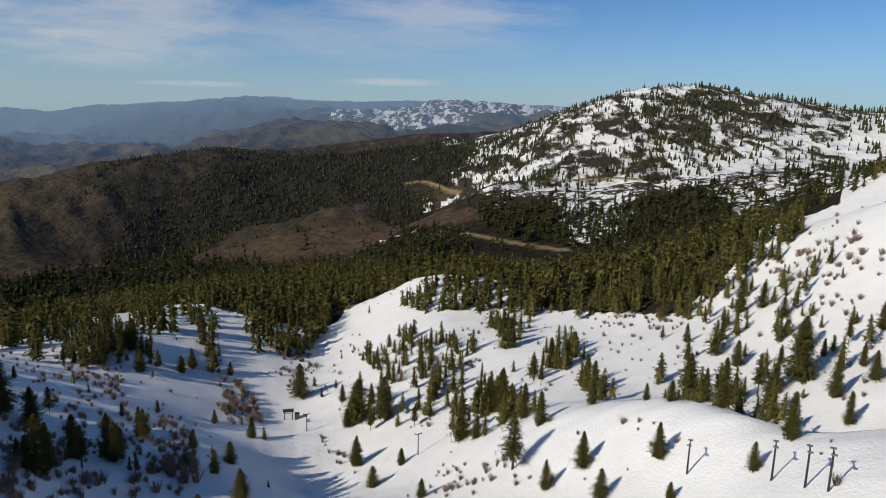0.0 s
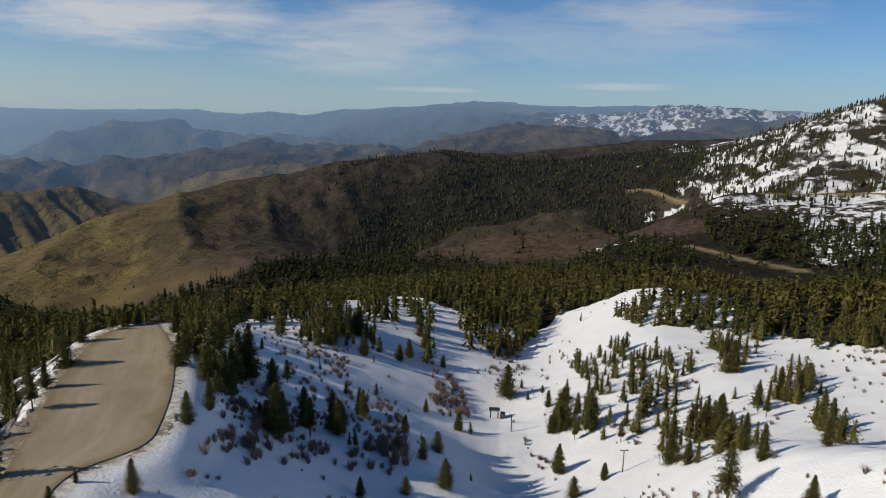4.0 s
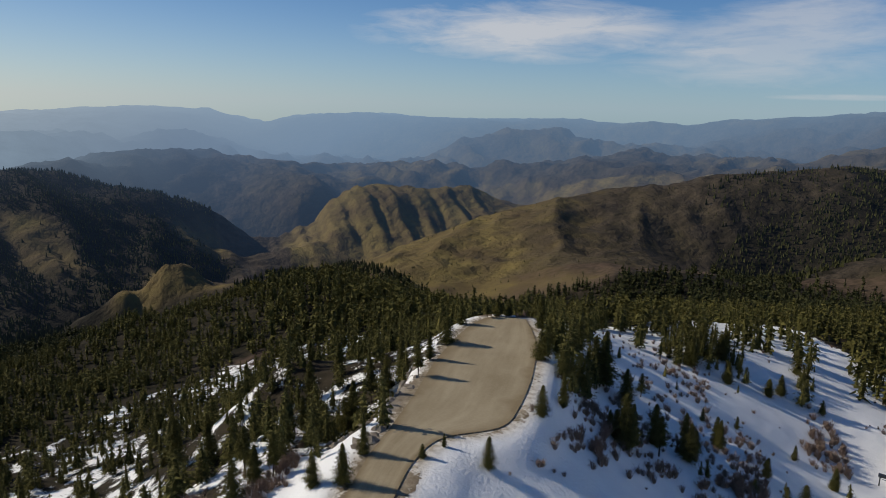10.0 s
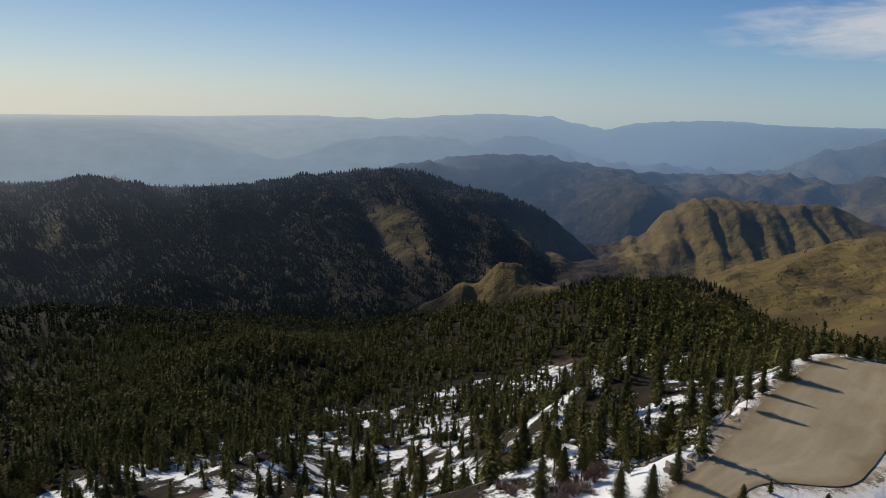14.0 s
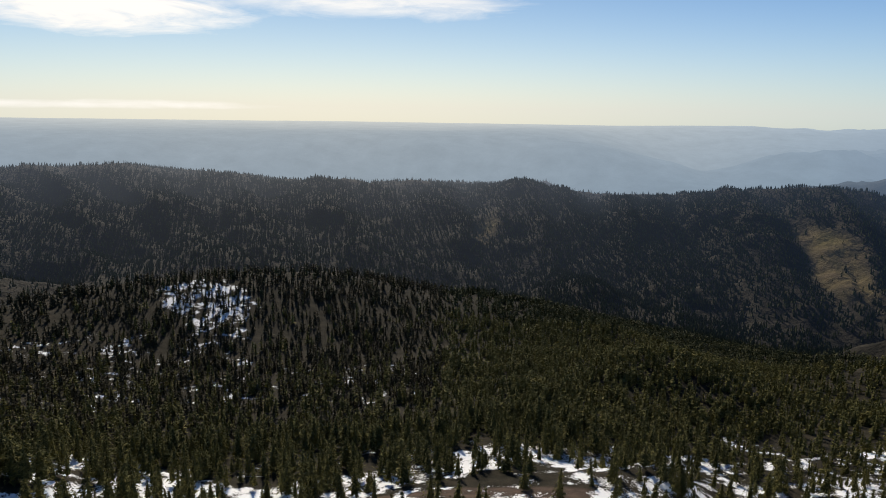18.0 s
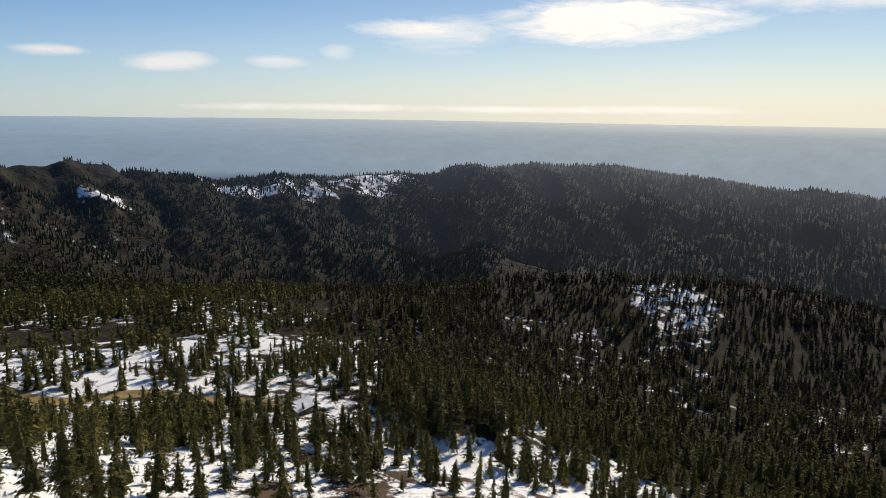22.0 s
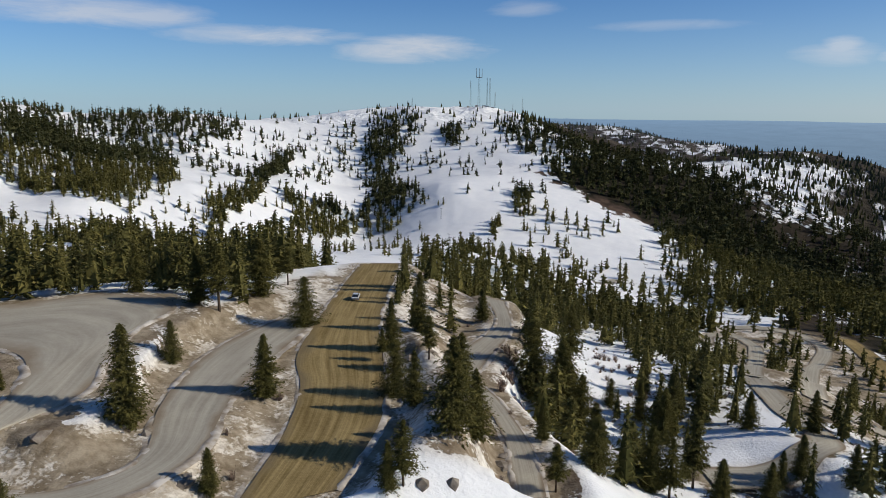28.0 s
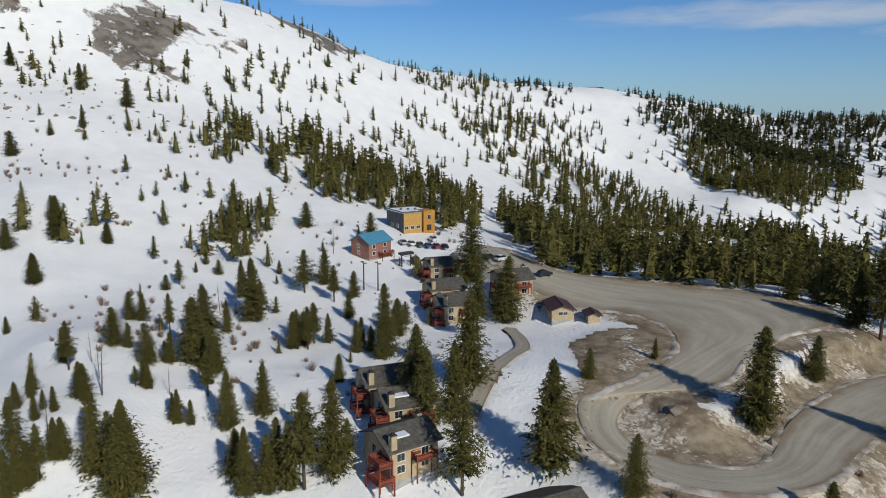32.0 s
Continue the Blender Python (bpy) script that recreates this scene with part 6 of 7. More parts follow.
for what, width, line in TRACKS:
    if what != "snow":
        ribbon({"dirt": DIRT, "asphalt": ASPHALT}[what], width, line,
               {"dirt": "bare dirt track winding over the slope", "asphalt": "narrow worn asphalt road"}[what])

SNOW_MAT = plain("trodden_snow", (0.80, 0.81, 0.84), (0.88, 0.88, 0.90), 0.5, 0.6, 0.3)
DIRTY_SNOW = plain("dirty_snow", (0.26, 0.205, 0.145), (0.60, 0.55, 0.48), 0.35, 0.9, 0.6)


def berm(edge, high, wide, label):
    """A ploughed bank of old snow along an edge, uneven in height."""
    p = smooth_edge(edge, 0.8)
    along = np.gradient(p[:, :2], axis=0)
    side = np.stack([-along[:, 1], along[:, 0]], -1)
    side /= np.linalg.norm(side, axis=1, keepdims=True) + 1e-9
    v = np.linspace(-1, 1, 7)
    g = p[:, None, :2] + side[:, None] * (v * wide / 2)[None, :, None]
    lumpy = 0.35 + 1.1 * fbm(p[:, 0], p[:, 1], 6, 4, 88)
    shift = 0.5 * wide * fbm(p[:, 0], p[:, 1], 9, 3, 87)
    g = g + side[:, None] * shift[:, None, None]
    z = p[:, None, 2] - 0.12 + 0.6 * high * np.clip(lumpy, -0.05, 1.1)[:, None] * np.maximum(0, 1 - v**2)[None] + 0.16 * fbm(g[..., 0], g[..., 1], 1.4, 3, 91)
    tagged(facing_up(sheet("snow_berm", g[..., 0], g[..., 1], z, DIRTY_SNOW)), label, "snow bank", kind="structure")


berm(LOT_EDGES[0], 0.7, 2.0, "ploughed bank of dirty old snow along the car park")
berm(LOT_EDGES[1][3:], 0.7, 1.8, "ploughed bank of dirty old snow along the hairpin")
berm(DIRT_EDGES[0], 0.6, 1.6, "dirty snow bank beside the dirt track")
berm(DIRT_EDGES[1], 0.9, 1.6, "earth and snow bank beside the dirt track")
berm(ROAD_EDGES[0], 0.7, 1.5, "ploughed snow bank along the mountain road")
berm(ROAD_EDGES[1], 0.6, 1.4, "ploughed snow bank along the mountain road")
TWIGS = plain("bare_twigs", (0.16, 0.11, 0.08), (0.30, 0.22, 0.17), 2.0, 0.9, 0)


def twig_bush():
    """A leafless shrub: many thin upright stems from one root, each with a side twig."""
    vs, fs = [], []
    for _ in range(44):
        a, out, h = RNG.random() * 6.28, RNG.uniform(0.05, 0.55), RNG.uniform(0.45, 1.0)
        c, s_ = math.cos(a), math.sin(a)
        n = len(vs)
        w = 0.024
        vs += [(0.15 * c - w * s_, 0.15 * s_ + w * c, 0), (0.15 * c + w * s_, 0.15 * s_ - w * c, 0), (out * c, out * s_, h)]
        fs.append((n, n + 1, n + 2))
        for k in RNG.uniform(0.35, 0.85, 2):
            x_, y_, z_ = out * c * k, out * s_ * k, h * k
            n = len(vs)
            vs += [(x_, y_, z_), (x_ + 0.03 * s_, y_ - 0.03 * c, z_ + 0.02), (x_ + RNG.normal() * 0.16, y_ + RNG.normal() * 0.16, z_ + RNG.uniform(0.1, 0.3))]
            fs.append((n, n + 1, n + 2))
    return np.array(vs), np.array(fs)


rows = []
for dens, tall, outline in SHRUBS:
    p = np.array(outline, float)
    lo, hi = p.min(0), p.max(0)
    n = int((hi - lo).prod() * dens * 1.6)
    x, y = RNG.uniform(lo[0], hi[0], n), RNG.uniform(lo[1], hi[1], n)
    keep = inside(x, y, outline) & ~on_any_road(x, y) & (fbm(x, y, 14, 2, 77) + 0.3 * RNG.normal(size=n) > -0.1)
    rows.append(np.stack([x, y, tall * RNG.uniform(0.8, 2.0, n)], -1)[keep])
# and strewn thinly over the open slopes: bearings, distances, bushes a square metre, height
for b0, b1, d0, d1, dens, tall in ((-38, 40, 110, 420, 0.024, 1.4), (262, 296, 110, 420, 0.016, 1.3), (244, 262, 230, 420, 0.006, 1.0), (186, 214, 80, 260, 0.02, 0.9), (60, 96, 90, 260, 0.016, 1.0)):
    n = int(radians(b1 - b0) * (d1**2 - d0**2) / 2 * dens)
    d, b = np.sqrt(RNG.uniform(d0**2, d1**2, n)), np.radians(RNG.uniform(b0, b1, n))
    x, y = -np.sin(b) * d, np.cos(b) * d
    keep = ~on_any_road(x, y) & (fbm(x, y, 26, 3, 78) + 0.25 * RNG.normal(size=n) > 0.12)
    rows.append(np.stack([x, y, tall * RNG.uniform(0.5, 1.7, n)], -1)[keep])
rows = np.concatenate(rows)
vs, fs = scattered(rows[:, :2], rows[:, 2], [twig_bush() for _ in range(6)], 0.1, (0.9, 1.5))
tagged(new("bare_shrubs", mesh_of("bare_shrubs", vs, fs, TWIGS)), "leafless reddish brown shrubs sticking out of the snow", "shrubs", kind="stuff")


# ---------------------------------------------------------------- built things
def blocks(*boxes):
    """Boxes as (centre x, y, z, size x, y, z) in one set of points and quads, with a fine bevel."""
    vs, fs = [], []
    for cx, cy, cz, sx, sy, sz in boxes:
        b = min(0.03, 0.2 * min(sx, sy, sz))
        n = len(vs)
        hx, hy, hz = sx / 2, sy / 2, sz / 2
        for z, k in ((-hz, b), (-hz + b, 0), (hz - b, 0), (hz, b)):
            vs += [(cx + i * (hx - k), cy + j * (hy - k), cz + z) for i, j in ((-1, -1), (1, -1), (1, 1), (-1, 1))]
        fs.append((n + 3, n + 2, n + 1, n))
        fs.append((n + 12, n + 13, n + 14, n + 15))
        for r in range(3):
            for q in range(4):
                a, c = n + r * 4 + q, n + r * 4 + (q + 1) % 4
                fs.append((a, c, c + 4, a + 4))
    return vs, fs


def box_part(name, material, parent, *boxes, label=""):
    return part(name, mesh_of(name, *blocks(*boxes), material), parent, label)


def quads_part(name, material, parent, vs, fs, label=""):
    return part(name, mesh_of(name, vs, fs, material), parent, label)


def siding(name, a, b, pitch, upright=False):
    m = Nodes(name, 0.8)
    w = m.node("ShaderNodeTexWave", Scale=1.0 / pitch / 3.14, Distortion=0.0, bands_direction="X" if upright else "Z")
    m.link(m.place(), w.inputs["Vector"])
    n = m.noise(1.2, 5)
    m.colour(m.mix(m.ramp(n, 0.3, 0.7), a, b))
    m.bump(w.outputs["Fac"], 0.35, 0.03)
    return m.mat


TAN = siding("tan_siding", (0.40, 0.31, 0.19), (0.50, 0.40, 0.26), 0.2)
OCHRE = siding("ochre_panel", (0.42, 0.25, 0.07), (0.52, 0.32, 0.10), 0.3)
ORANGE = siding("orange_panel", (0.40, 0.19, 0.04), (0.48, 0.25, 0.06), 0.3)
SLATE = siding("grey_metal_siding", (0.10, 0.105, 0.11), (0.15, 0.155, 0.16), 0.3, True)
REDWOOD = siding("red_stained_wood", (0.17, 0.045, 0.03), (0.25, 0.075, 0.05), 0.15)
ROSE = siding("rose_brown_siding", (0.26, 0.13, 0.10), (0.32, 0.17, 0.13), 0.2)
SHINGLE = plain("grey_shingle", (0.075, 0.07, 0.06), (0.13, 0.12, 0.105), 1.6, 0.9, 0.5)
BLUE_METAL = siding("blue_metal_roof", (0.07, 0.22, 0.34), (0.10, 0.28, 0.40), 0.4, True)
PLUM_METAL = siding("plum_metal_roof", (0.07, 0.045, 0.05), (0.10, 0.065, 0.07), 0.4, True)
WHITE_ROOF = plain("snowy_roof", (0.70, 0.71, 0.73), (0.85, 0.85, 0.86), 0.5, 0.7, 0.2)
STEEL = plain("galvanised_steel", (0.13, 0.13, 0.13), (0.2, 0.2, 0.2), 2, 0.5, 0)
DARK_STEEL = plain("dark_painted_steel", (0.02, 0.02, 0.022), (0.04, 0.04, 0.04), 2, 0.5, 0)
FRAME_WHITE = plain("white_trim", (0.62, 0.60, 0.55), (0.72, 0.70, 0.66), 2, 0.6, 0)
CONCRETE = plain("concrete", (0.30, 0.29, 0.27), (0.40, 0.39, 0.36), 0.8, 0.9, 0.3)
TYRE = plain("tyre_rubber", (0.015, 0.015, 0.015), (0.03, 0.03, 0.03), 4, 0.9, 0)
WEATHERED = plain("weathered_wood", (0.10, 0.075, 0.05), (0.17, 0.13, 0.09), 2.0, 0.9, 0.3)


def window_glass():
    m = Nodes("window_glass", 0.08)
    m.colour((0.02, 0.025, 0.03))
    m.bsdf.inputs["Specular IOR Level"].default_value = 0.7
    return m.mat


GLASS = window_glass()


def at_ground(x, y):
    return float(ground_at(np.array([float(x)]), np.array([float(y)]))[0])


def window(parent, x, y, z, w, h, axis):
    """A framed window on a wall: axis 0 faces along x, axis 1 along y."""
    f = 0.09
    if axis == 1:
        rim = [(x, y, z + h / 2, w, 0.12, f), (x, y, z - h / 2, w + 0.1, 0.16, f), (x - w / 2, y, z, f, 0.12, h), (x + w / 2, y, z, f, 0.12, h), (x, y, z, 0.05, 0.1, h)]
        pane = (x, y, z, w - f, 0.05, h - f)
    else:
        rim = [(x, y, z + h / 2, 0.12, w, f), (x, y, z - h / 2, 0.16, w + 0.1, f), (x, y - w / 2, z, 0.12, f, h), (x, y + w / 2, z, 0.12, f, h), (x, y, z, 0.1, 0.05, h)]
        pane = (x, y, z, 0.05, w - f, h - f)
    win = box_part("window", FRAME_WHITE, parent, *rim)
    box_part("pane", GLASS, win, pane)


def gable_walls(w, d, h, rise, base=2.5):
    """Walls with gables at both ends of x, closed below."""
    x, y = w / 2, d / 2
    vs = [(-x, -y, -base), (x, -y, -base), (x, y, -base), (-x, y, -base), (-x, -y, h), (x, -y, h), (x, y, h), (-x, y, h), (-x, 0, h + rise), (x, 0, h + rise)]
    fs = [(0, 1, 5), (0, 5, 4), (2, 3, 7), (2, 7, 6), (1, 2, 6), (1, 6, 5), (5, 6, 9), (3, 0, 4), (3, 4, 7), (7, 4, 8), (4, 5, 9), (4, 9, 8), (6, 7, 8), (6, 8, 9)]
    return vs, fs


def roof_half(w, d, h, rise, sign, over=0.6, thick=0.22):
    x, y = w / 2 + over, d / 2 + over
    eave = h - rise * over / (d / 2)
    vs = [(-x, 0, h + rise + 0.02), (x, 0, h + rise + 0.02), (x, sign * y, eave + 0.02), (-x, sign * y, eave + 0.02)]
    vs += [(a, b, c + thick) for a, b, c in vs]
    fs = [(0, 1, 2, 3), (7, 6, 5, 4), (0, 4, 5, 1), (1, 5, 6, 2), (2, 6, 7, 3), (3, 7, 4, 0)]
    return vs, fs


def deck(parent, x, y, z, w, d, drop):
    """A railed timber deck with posts down to the ground."""
    dk = box_part("deck", REDWOOD, parent, (x, y, z, w, d, 0.2), label="red-stained timber deck")
    rails = [(x, y - d / 2, z + 1.0, w, 0.08, 0.1), (x, y + d / 2, z + 1.0, w, 0.08, 0.1), (x - w / 2, y, z + 1.0, 0.08, d, 0.1), (x + w / 2, y, z + 1.0, 0.08, d, 0.1),
             (x, y - d / 2, z + 0.55, w, 0.05, 0.5), (x, y + d / 2, z + 0.55, w, 0.05, 0.5), (x - w / 2, y, z + 0.55, 0.05, d, 0.5), (x + w / 2, y, z + 0.55, 0.05, d, 0.5)]
    for box in rails[:4]:
        box_part("rail", REDWOOD, dk, box)
    for box in rails[4:]:
        box_part("panel", REDWOOD, dk, box)
    for i in (-1, 1):
        for j in (-1, 1):
            box_part("post", REDWOOD, dk, (x + i * w / 2, y + j * d / 2, z + 0.5 - drop / 2, 0.18, 0.18, 1.1 + drop))


def house(name, label, x, y, yaw, w, d, h, rise, walls, roof, decks=(), chimneys=(), windows=(), snow_patch=False, lift=0.0, z=None):
    root = new(name)
    tagged(root, label, "building", "ski village buildings")
    quads_part("wall", walls, root, *gable_walls(w, d, h, rise))
    for sign in (-1, 1):
        r = quads_part("roof", roof, root, *roof_half(w, d, h, rise, sign))
    box_part("ridge_cap", roof, root, (0, 0, h + rise + 0.26, w + 1.2, 0.3, 0.08))
    box_part("foundation", CONCRETE, root, (0, 0, -1.2, w + 0.06, d + 0.06, 1.9))
    for cx, cy, top in chimneys:
        c = box_part("chimney", walls, root, (cx, cy, (h + rise + top) / 2, 0.9, 0.9, h + rise + top))
        box_part("cap", DARK_STEEL, c, (cx, cy, h + rise + top + 0.1, 1.0, 1.0, 0.15), (cx, cy, h + rise + top + 0.3, 0.35, 0.35, 0.4))
    for wx, wy, wz, ww, wh, axis in windows:
        window(root, wx, wy, wz, ww, wh, axis)
    for dx, dy, dz, dw, dd, drop in decks:
        deck(root, dx, dy, dz, dw, dd, drop)
    if snow_patch:
        box_part("snow_patch", SNOW_MAT, root, (-w * 0.2, -d * 0.25, h + rise * 0.5 + 0.35, w * 0.35, d * 0.25, 0.25))
    root.matrix_basis = pose(x, y, (at_ground(x, y) if z is None else z) + lift, 0, 0, yaw)
    return root


def front_windows(w, d, h):
    """Two storeys of windows on the side towards -y, and one on each gable end."""
    rows_ = []
    for z in ((1.4, h - 1.3) if h > 4 else (1.5,)):
        for k in (-0.28, 0.22):
            rows_.append((w * k, -d / 2 - 0.03, z, 1.3, 1.2, 1))
            rows_.append((w * k, d / 2 + 0.03, z, 1.3, 1.2, 1))
        for i in (-1, 1):
            rows_.append((i * (w / 2 + 0.03), 0.6, z, 1.1, 1.2, 0))
    return rows_


CONDO = "tan condominium with a grey shingle roof and red decks"
for x, y, yaw, w, d in ((198, -22, -78, 9, 7.5), (174, -20, -78, 9, 8), (161, -21.5, -78, 9, 8), (166, -36, -78, 8, 8), (113, -3.5, -74, 9, 7), (104.5, -6, -74, 8, 7), (94.5, -4.8, -62, 8, 7.5)):
    house("condominium", CONDO, x, y, yaw, w, d, 4.5, 1.6, TAN, SHINGLE,
          decks=((-w / 2 - 1.0, -d / 2 + 1.0, 2.6, 2.0, 3.4, 3.5), (-w / 2 - 1.0, -d / 2 + 1.0, 0.2, 2.4, 3.8, 2.0), (w * 0.15, -d / 2 - 0.8, 2.6, 3.4, 1.6, 3.2)),
          chimneys=((-w / 2 + 0.6, -d / 2 + 0.2, 0.6), (w / 2 - 0.4, 1.0, 0.5)), windows=front_windows(w, d, 4.5), snow_patch=(w == 8))
house("condominium", "condominium roof of grey shingles below the road", 82.5, -24, -70, 9, 8, 3.4, 1.5, TAN, SHINGLE, windows=front_windows(9, 8, 3.4), lift=-2.2)
house("garage", "small tan garage with a dark plum metal roof", 151.7, -44.3, -1, 7.5, 5, 2.1, 1.0, TAN, PLUM_METAL, windows=((-3.78, 0.5, 1.3, 0.9, 0.8, 0), (-3.78, -0.6, 1.3, 0.9, 0.8, 0)))
house("shed", "small tan shed with a brown roof beside the car park", 146, -50.4, -4, 3.4, 2.6, 1.7, 0.5, TAN, PLUM_METAL)
house("ski_patrol_house", "rose-brown house with a blue metal roof", 217, -2, -47, 9.5, 8, 4.8, 2.2, ROSE, BLUE_METAL,
      decks=((1.5, -5.0, 0.8, 5.0, 2.2, 2.5),), windows=front_windows(9.5, 8, 4.8))
house("cabin", "small brown cabin with a snow-covered roof beside the track", -114, -238, 20, 10, 7, 3.0, 2.2, WEATHERED, WHITE_ROOF, windows=front_windows(10, 7, 3.0))


def lodge():
    root = tagged(new("lodge"), "flat-roofed ski lodge in ochre, orange and grey panels", "building", "ski village buildings")
    w, d, h = 12.5, 12.7, 6.4
    box_part("wall", SLATE, root, (-0.4, 0.4, h / 2 - 1.2, w - 0.8, d - 0.8, h + 2.4), label="dark grey metal siding")
    box_part("front_panel", OCHRE, root, (-2.6, -d / 2 + 0.1, h / 2 - 1.0, 7.2, 0.5, h + 2.0), label="ochre wall panel")
    box_part("stair_tower", ORANGE, root, (w / 2 - 2.2, -d / 2 + 2.2, h / 2 - 0.6, 4.6, 4.8, h + 2.2), label="orange panelled stair tower")
    box_part("roof", WHITE_ROOF, root, (-0.4, 0.4, h + 0.12, w - 0.2, d - 0.2, 0.25), label="snow-covered flat roof")
    for bx in ((-0.4, -d / 2 + 0.6, h + 0.3, w, 0.25, 0.5), (-0.4, d / 2, h + 0.3, w, 0.25, 0.5), (-w / 2, 0.4, h + 0.3, 0.25, d, 0.5), (w / 2 - 0.8, 0.4, h + 0.3, 0.25, d, 0.5)):
        box_part("parapet", SLATE, root, bx)
    for k in range(3):
        box_part("roof_vent", STEEL, root, (-3 + 2.4 * k, 1.5 - k, h + 0.55, 0.7, 0.7, 0.7))
    for k in range(3):
        window(root, -5.2 + 2.4 * k, -d / 2 - 0.2, 1.3, 1.6, 1.2, 1)
    for k in range(2):
        window(root, -w / 2 - 0.05, -2 + 4 * k, 1.6, 1.6, 1.3, 0)
    window(root, w / 2 - 2.2, -d / 2 - 0.25, 4.6, 1.3, 1.5, 1)
    box_part("door", DARK_STEEL, root, (w / 2 - 2.2, -d / 2 - 0.25, 0.8, 1.8, 0.12, 2.1))
    box_part("foundation", CONCRETE, root, (-0.4, 0.2, -1.6, w - 0.4, d - 0.2, 1.8))
    root.matrix_basis = pose(250.5, -16.5, at_ground(245, -17) + 0.6, 0, 0, -64.5)


lodge()

house("summit_lodge", "long low brown lodge on the crest", 781, -250, 72, 34, 9, 2.6, 0.9, WEATHERED, SHINGLE, windows=[(-14 + 4 * k, -4.55, 1.4, 2.0, 1.2, 1) for k in range(8)])


# ---------------------------------------------------------------- cars
def paint(name, col):
    m = Nodes(name, 0.3)
    m.colour(m.mix(m.ramp(m.noise(3, 4), 0.4, 0.7), col, tuple(0.8 * c + 0.02 for c in col)))
    m.bsdf.inputs["Coat Weight"].default_value = 0.5
    return m.mat


def car(label, x, y, yaw, body, tall=1.0):
    root = tagged(new("car"), label, "car", "parked cars")
    prof = [(-2.15, 0.35), (-2.2, 0.75), (-1.95, 0.95), (-0.95, 1.02), (0.6, 1.02), (1.9, 0.9), (2.15, 0.7), (2.15, 0.35)]
    vs = [(px, s_ * (0.88 if k in (1, 6) else 0.9), pz * tall) for s_ in (-1, 1) for k, (px, pz) in enumerate(prof)]
    n = len(prof)
    fs = [(k, (k + 1) % n, n + (k + 1) % n, n + k) for k in range(n)]
    fs += [(0, 7, 6, 1), (1, 6, 5, 2), (2, 5, 4, 3)] + [(n + 1, n + 6, n + 7, n), (n + 2, n + 5, n + 6, n + 1), (n + 3, n + 4, n + 5, n + 2)]
    quads_part("body", body, root, vs, fs)
    top = [(-1.9, 1.0), (-1.35, 1.5), (0.25, 1.5), (1.0, 1.0)]
    vs = [(px, s_ * (0.8 if pz < 1.2 else 0.66), pz * tall) for s_ in (-1, 1) for px, pz in top]
    quads_part("windows", GLASS, root, vs, [(0, 1, 5, 4), (2, 3, 7, 6), (0, 3, 2, 1), (4, 5, 6, 7)])
    box_part("roof", body, root, (-0.55, 0, 1.52 * tall, 1.65, 1.34, 0.07))
    for i in (-1.35, 1.35):
        for j in (-0.82, 0.82):
            ring = [(i + 0.33 * math.cos(a * 0.5236), j + s_ * 0.11, 0.33 + 0.33 * math.sin(a * 0.5236)) for s_ in (-1, 1) for a in range(12)]
            fs = [(a, (a + 1) % 12, 12 + (a + 1) % 12) for a in range(12)] + [(a, 12 + (a + 1) % 12, 12 + a) for a in range(12)]
            fs += [(0, a, a + 1) for a in range(1, 11)] + [(12, 12 + a + 1, 12 + a) for a in range(1, 11)]
            wheel = part("wheel", mesh_of("wheel", ring, fs, TYRE), root)
            box_part("rim", STEEL, wheel, (i, j, 0.33, 0.3, 0.24, 0.3))
    for j in (-0.62, 0.62):
        box_part("headlight", FRAME_WHITE, root, (2.14, j, 0.72 * tall, 0.06, 0.36, 0.14))
    root.matrix_basis = pose(x, y, at_ground(x, y) + 0.32, 0, 0, yaw)


P_WHITE, P_DARK, P_SILVER, P_RED, P_BLUE, P_GREEN = (paint(n, c) for n, c in (("white_paint", (0.7, 0.7, 0.7)), ("black_paint", (0.015, 0.015, 0.018)), ("silver_paint", (0.4, 0.41, 0.42)), ("red_paint", (0.25, 0.03, 0.03)), ("blue_paint", (0.03, 0.08, 0.2)), ("green_paint", (0.04, 0.1, 0.06))))
car("white van parked by the lodge", 233.9, -23, 20, P_WHITE, 1.25)
for k, (p, n) in enumerate(((P_SILVER, "silver"), (P_WHITE, "white"), (P_GREEN, "dark green"), (P_BLUE, "blue"), (P_RED, "red"), (P_DARK, "black"))):
    car(n + " car parked in a row on the asphalt", 228.5 - 0.55 * k, -12.5 - 2.7 * k, 18, p)
car("black car parked on the asphalt lot", 193.5, -35.5, -60, P_DARK)
car("white pickup parked on the asphalt lot", 190.5, -38.5, -60, P_WHITE, 1.15)
car("black car driving lane of the lot", 176.4, -47.2, -70, P_DARK)
car("white car standing on the dirt track", 117.4, -143.6, -58, P_WHITE)


# ---------------------------------------------------------------- lift, poles and masts
def t_pole(x, y, h, yaw, label, bar=2.6, group="lift poles"):
    root = tagged(new("lift_pole"), label, "pole", group)
    part("post", mesh_of("post", *tube([(0, 0, -0.6), (0, 0, h)], (0.2, 0.15), 8), DARK_STEEL, True), root)
    box_part("crossbar", DARK_STEEL, root, (0, 0, h, bar, 0.2, 0.22))
    for i in (-1, 1):
        box_part("sheave", STEEL, root, (i * bar / 2, 0, h + 0.12, 0.25, 0.9, 0.3))
    root.matrix_basis = pose(x, y, at_ground(x, y), 0, 0, yaw)


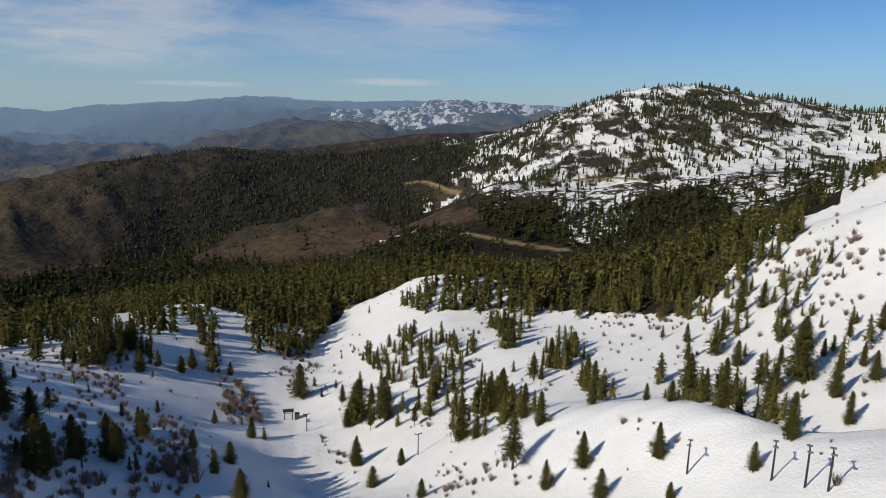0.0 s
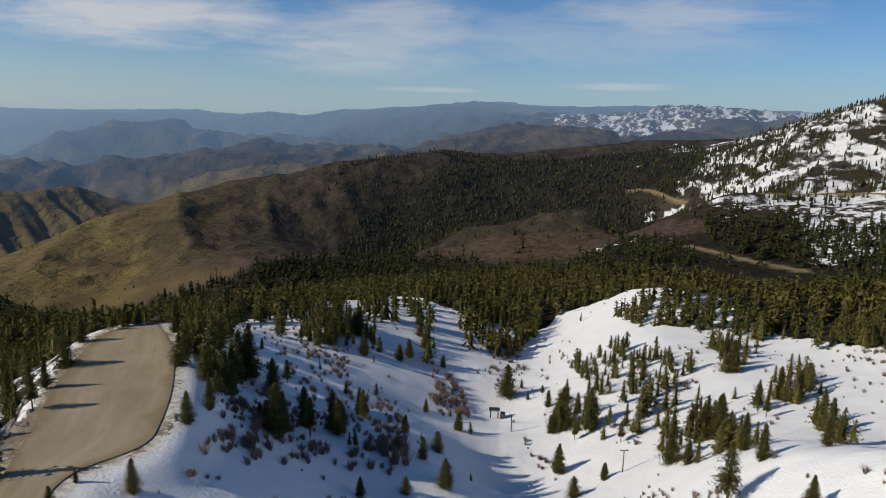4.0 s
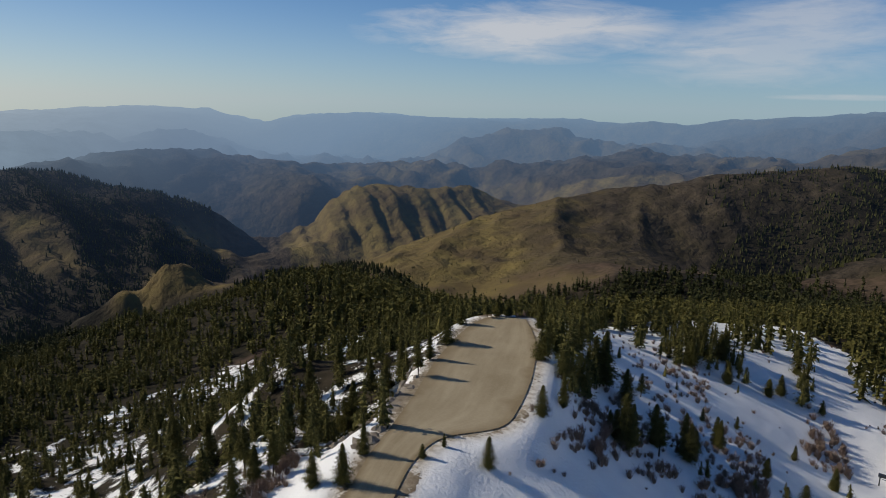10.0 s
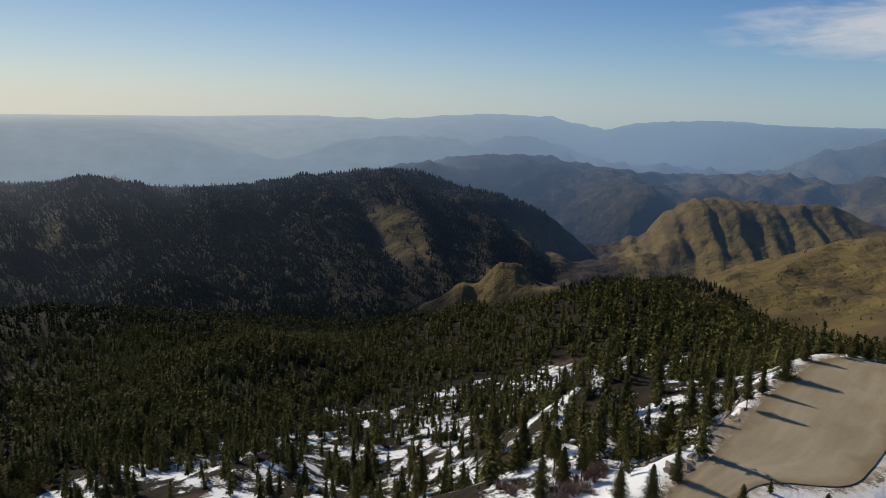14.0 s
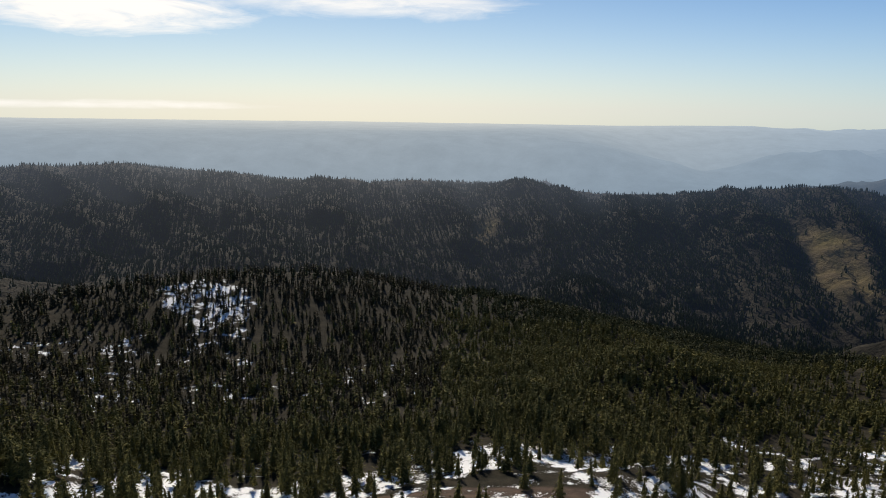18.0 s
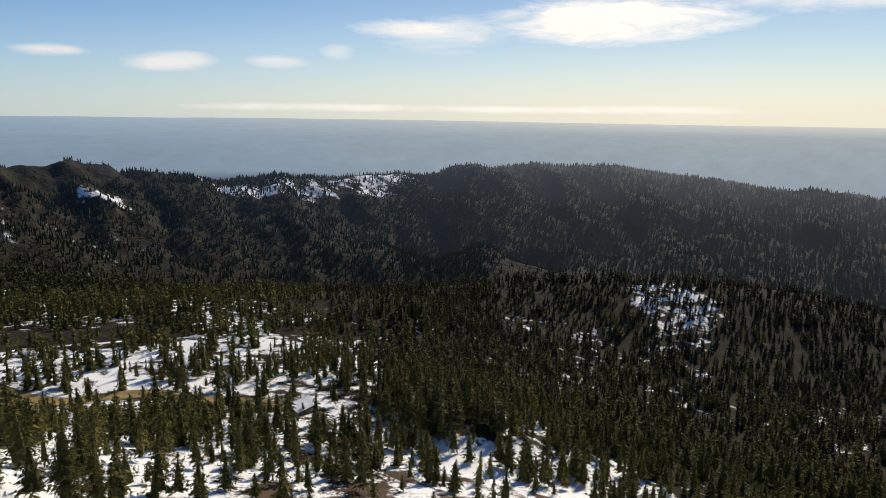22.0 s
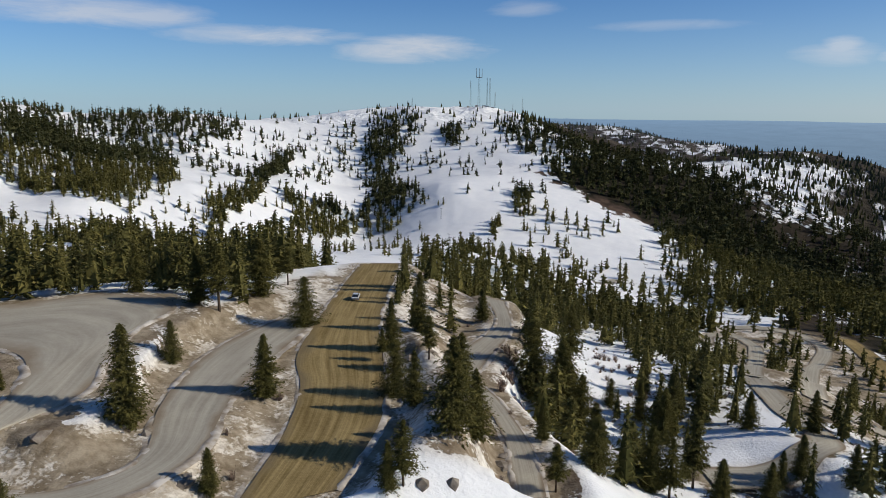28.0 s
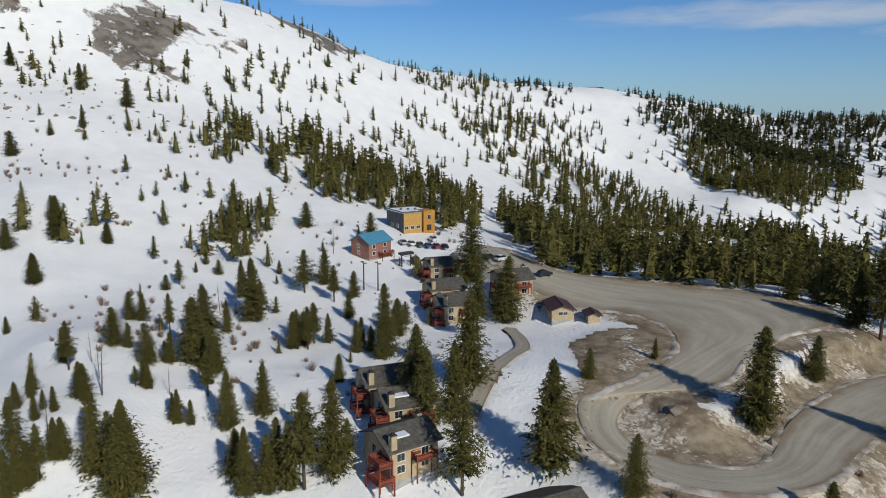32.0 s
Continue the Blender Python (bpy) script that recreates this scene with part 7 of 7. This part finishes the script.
for x, y, h in ((58.7, 122.8, 6.5), (67.3, 108.4, 6.8), (68.9, 101.4, 6.8), (70.1, 97.3, 6.8)):
    t_pole(x, y, h, 60, "dark steel pole with a crossbar on the snow mound")
for x, y, h in ((-31.5, 251.4, 7), (9.4, 210.4, 7.3), (31.3, 160.5, 6.6), (183.8, 0.4, 7.5), (183.8, -3.4, 7.5), (352, -560, 10), (300, -490, 10), (411, -715, 11), (266, -436, 9)):
    t_pole(x, y, h, 20, "dark steel lift pole with a crossbar standing in snow", 2.2)


def lift_station(x, y, yaw):
    root = tagged(new("lift_station"), "small chairlift station with a bullwheel on posts", "lift")
    for i in (-1.6, 1.6):
        part("post", mesh_of("post", *tube([(i, 0, -0.5), (i, 0, 3.4)], (0.22, 0.2), 8), DARK_STEEL, True), root)
    part("bullwheel", mesh_of("bullwheel", *tube([(0, 0, 3.5), (0, 0, 3.75)], (1.9, 1.9), 20), STEEL, False), root)
    box_part("housing", DARK_STEEL, root, (0, 0, 4.1, 4.4, 2.0, 0.7))
    box_part("cabin", WEATHERED, root, (3.6, 0.6, 1.1, 2.0, 2.2, 2.6))
    root.matrix_basis = pose(x, y, at_ground(x, y), 0, 0, yaw)


lift_station(-41.7, 273.1, 10)
lift_station(209, -12.5, -60)


def mast(x, y, h, wide, label, fork=False):
    """A lattice radio mast: four legs, rungs and diagonals."""
    root = tagged(new("radio_mast"), label, "radio mast", "masts on the summit")
    r0, r1 = wide / 2, wide / 4
    corner = [(-1, -1), (1, -1), (1, 1), (-1, 1)]
    thick = 0.16 if h > 30 else 0.12
    for i, j in corner:
        part("leg", mesh_of("leg", *tube([(i * r0, j * r0, -1), (i * r1, j * r1, h)], (thick, thick * 0.8), 5), STEEL), root)
    n = max(5, int(h / 4))
    for k in range(n):
        z, t = h * (k + 0.5) / n, (k + 0.5) / n
        r = r0 + (r1 - r0) * t
        box_part("rung", STEEL, root, (0, -r, z, 2 * r, 0.12, 0.12), (0, r, z, 2 * r, 0.12, 0.12), (-r, 0, z, 0.12, 2 * r, 0.12), (r, 0, z, 0.12, 2 * r, 0.12))
        part("brace", mesh_of("brace", *tube([(-r, -r, z), (r, -r, z + h / n)], (0.07, 0.07), 4), STEEL), root)
    if fork:
        box_part("crossarm", STEEL, root, (0, 0, h, 9, 1.0, 0.9))
        for i in (-4.2, 0, 4.2):
            part("aerial", mesh_of("aerial", *tube([(i, 0, h), (i, 0, h + 13)], (0.4, 0.22), 6), STEEL), root)
    box_part("base_hut", CONCRETE, root, (3.5, 2.0, 0.8, 4, 3, 3.2))
    root.matrix_basis = pose(x, y, at_ground(x, y) - 0.5, 0, 0, 29)


mast(525, -940, 43, 3.4, "tall forked steel lattice radio mast on the summit", True)
for x, y, h, wide in ((536, -934, 40, 1.6), (514.5, -946, 42, 1.3), (511, -948, 43, 2.0), (504, -952, 24, 1.4), (467, -970, 24, 1.6), (480, -964, 12, 1.0), (610, -887, 13, 1.8)):
    mast(x, y, h, wide, "steel lattice radio mast on the snowy summit")


# ---------------------------------------------------------------- rocks
def rock_shape():
    bm = bmesh.new()
    bmesh.ops.create_icosphere(bm, subdivisions=1, radius=1.0)
    for v in bm.verts:
        v.co *= 0.7 + 0.6 * RNG.random()
        v.co.z *= 0.7
    vs_ = np.array([v.co[:] for v in bm.verts])
    fs_ = np.array([[v.index for v in f.verts] for f in bm.faces])
    bm.free()
    return vs_, fs_


STONE = plain("grey_brown_rock", (0.16, 0.13, 0.10), (0.30, 0.26, 0.21), 0.8, 0.9, 0.5)
spots = []
for x0, y0, x1, y1, n in ((-116, 80, -90, 108, 130), (-132, 105, -112, 140, 80), (72, -150, 96, -110, 30), (44, -120, 76, -70, 26), (300, 90, 420, 240, 120), (60, -75, 100, -40, 16)):
    spots.append(np.stack([RNG.uniform(x0, x1, n), RNG.uniform(y0, y1, n), RNG.uniform(0.25, 1.5, n)], -1))
spots = np.concatenate(spots)
spots = spots[~on_any_road(spots[:, 0], spots[:, 1])]
vs, fs = scattered(spots[:, :2], spots[:, 2], [rock_shape() for _ in range(6)], 0.2, (0.8, 1.6))
tagged(new("rocks", mesh_of("rocks", vs, fs, STONE)), "grey-brown rocks lying on the cut slopes", "rocks", kind="stuff")


# ---------------------------------------------------------------- leafless trees
DEAD_BARK = plain("grey_dead_bark", (0.13, 0.11, 0.09), (0.24, 0.21, 0.18), 3, 0.9, 0.2)


def bare_tree(seed):
    rng = np.random.default_rng(seed)
    root = tagged(new("bare_tree"), "leafless grey tree with thin branches in snow", "tree", "leafless trees")
    lean = rng.normal(0, 0.02, 2)
    stem = tube([(0, 0, -0.04), (lean[0] * 0.4, lean[1] * 0.4, 0.4), (lean[0], lean[1], 1.0)], (0.014, 0.010, 0.002))
    part("trunk", mesh_of("trunk", *stem, DEAD_BARK, True), root)
    for _ in range(26):
        u, a = rng.uniform(0.15, 0.95), rng.uniform(0, 6.28)
        reach = 0.17 * (1 - u) ** 0.7 * rng.uniform(0.5, 1.3) + 0.02
        c, s_ = math.cos(a), math.sin(a)
        base = (lean[0] * u, lean[1] * u, u)
        twig = tube([base, (base[0] + reach * 0.6 * c, base[1] + reach * 0.6 * s_, u + 0.02), (base[0] + reach * c, base[1] + reach * s_, u + rng.uniform(-0.02, 0.08))], (0.004, 0.0028, 0.001), 3)
        part("branch", mesh_of("branch", *twig, DEAD_BARK), root)
    return root


SNAGS, placed = [bare_tree(k) for k in (1, 2, 3)], []
for k, (x, y, h) in enumerate([(125.8, 49.2, 5.5), (119.2, 45.6, 6.7), (153.4, 34.8, 10.6), (99.3, 49.8, 6.4), (101.2, 46.6, 6.1), (113.1, 43.1, 9.6), (139.1, 43.3, 6.4), (137.8, 36.1, 5.8), (161.2, 33.6, 8.1), (92.2, 48.4, 6.3), (217.0, 9.8, 9.0), (115.3, 33.1, 5.0)]):
    m = pose(x, y, at_ground(x, y) - 0.1, 0, 0, 70.0 * k) @ Matrix.Diagonal((h, h, h, 1))
    if k < 3:
        placed.append(m)
    else:
        copy_thing(SNAGS[k % 3], m)
for model, m in zip(SNAGS, placed):
    model.matrix_basis = m
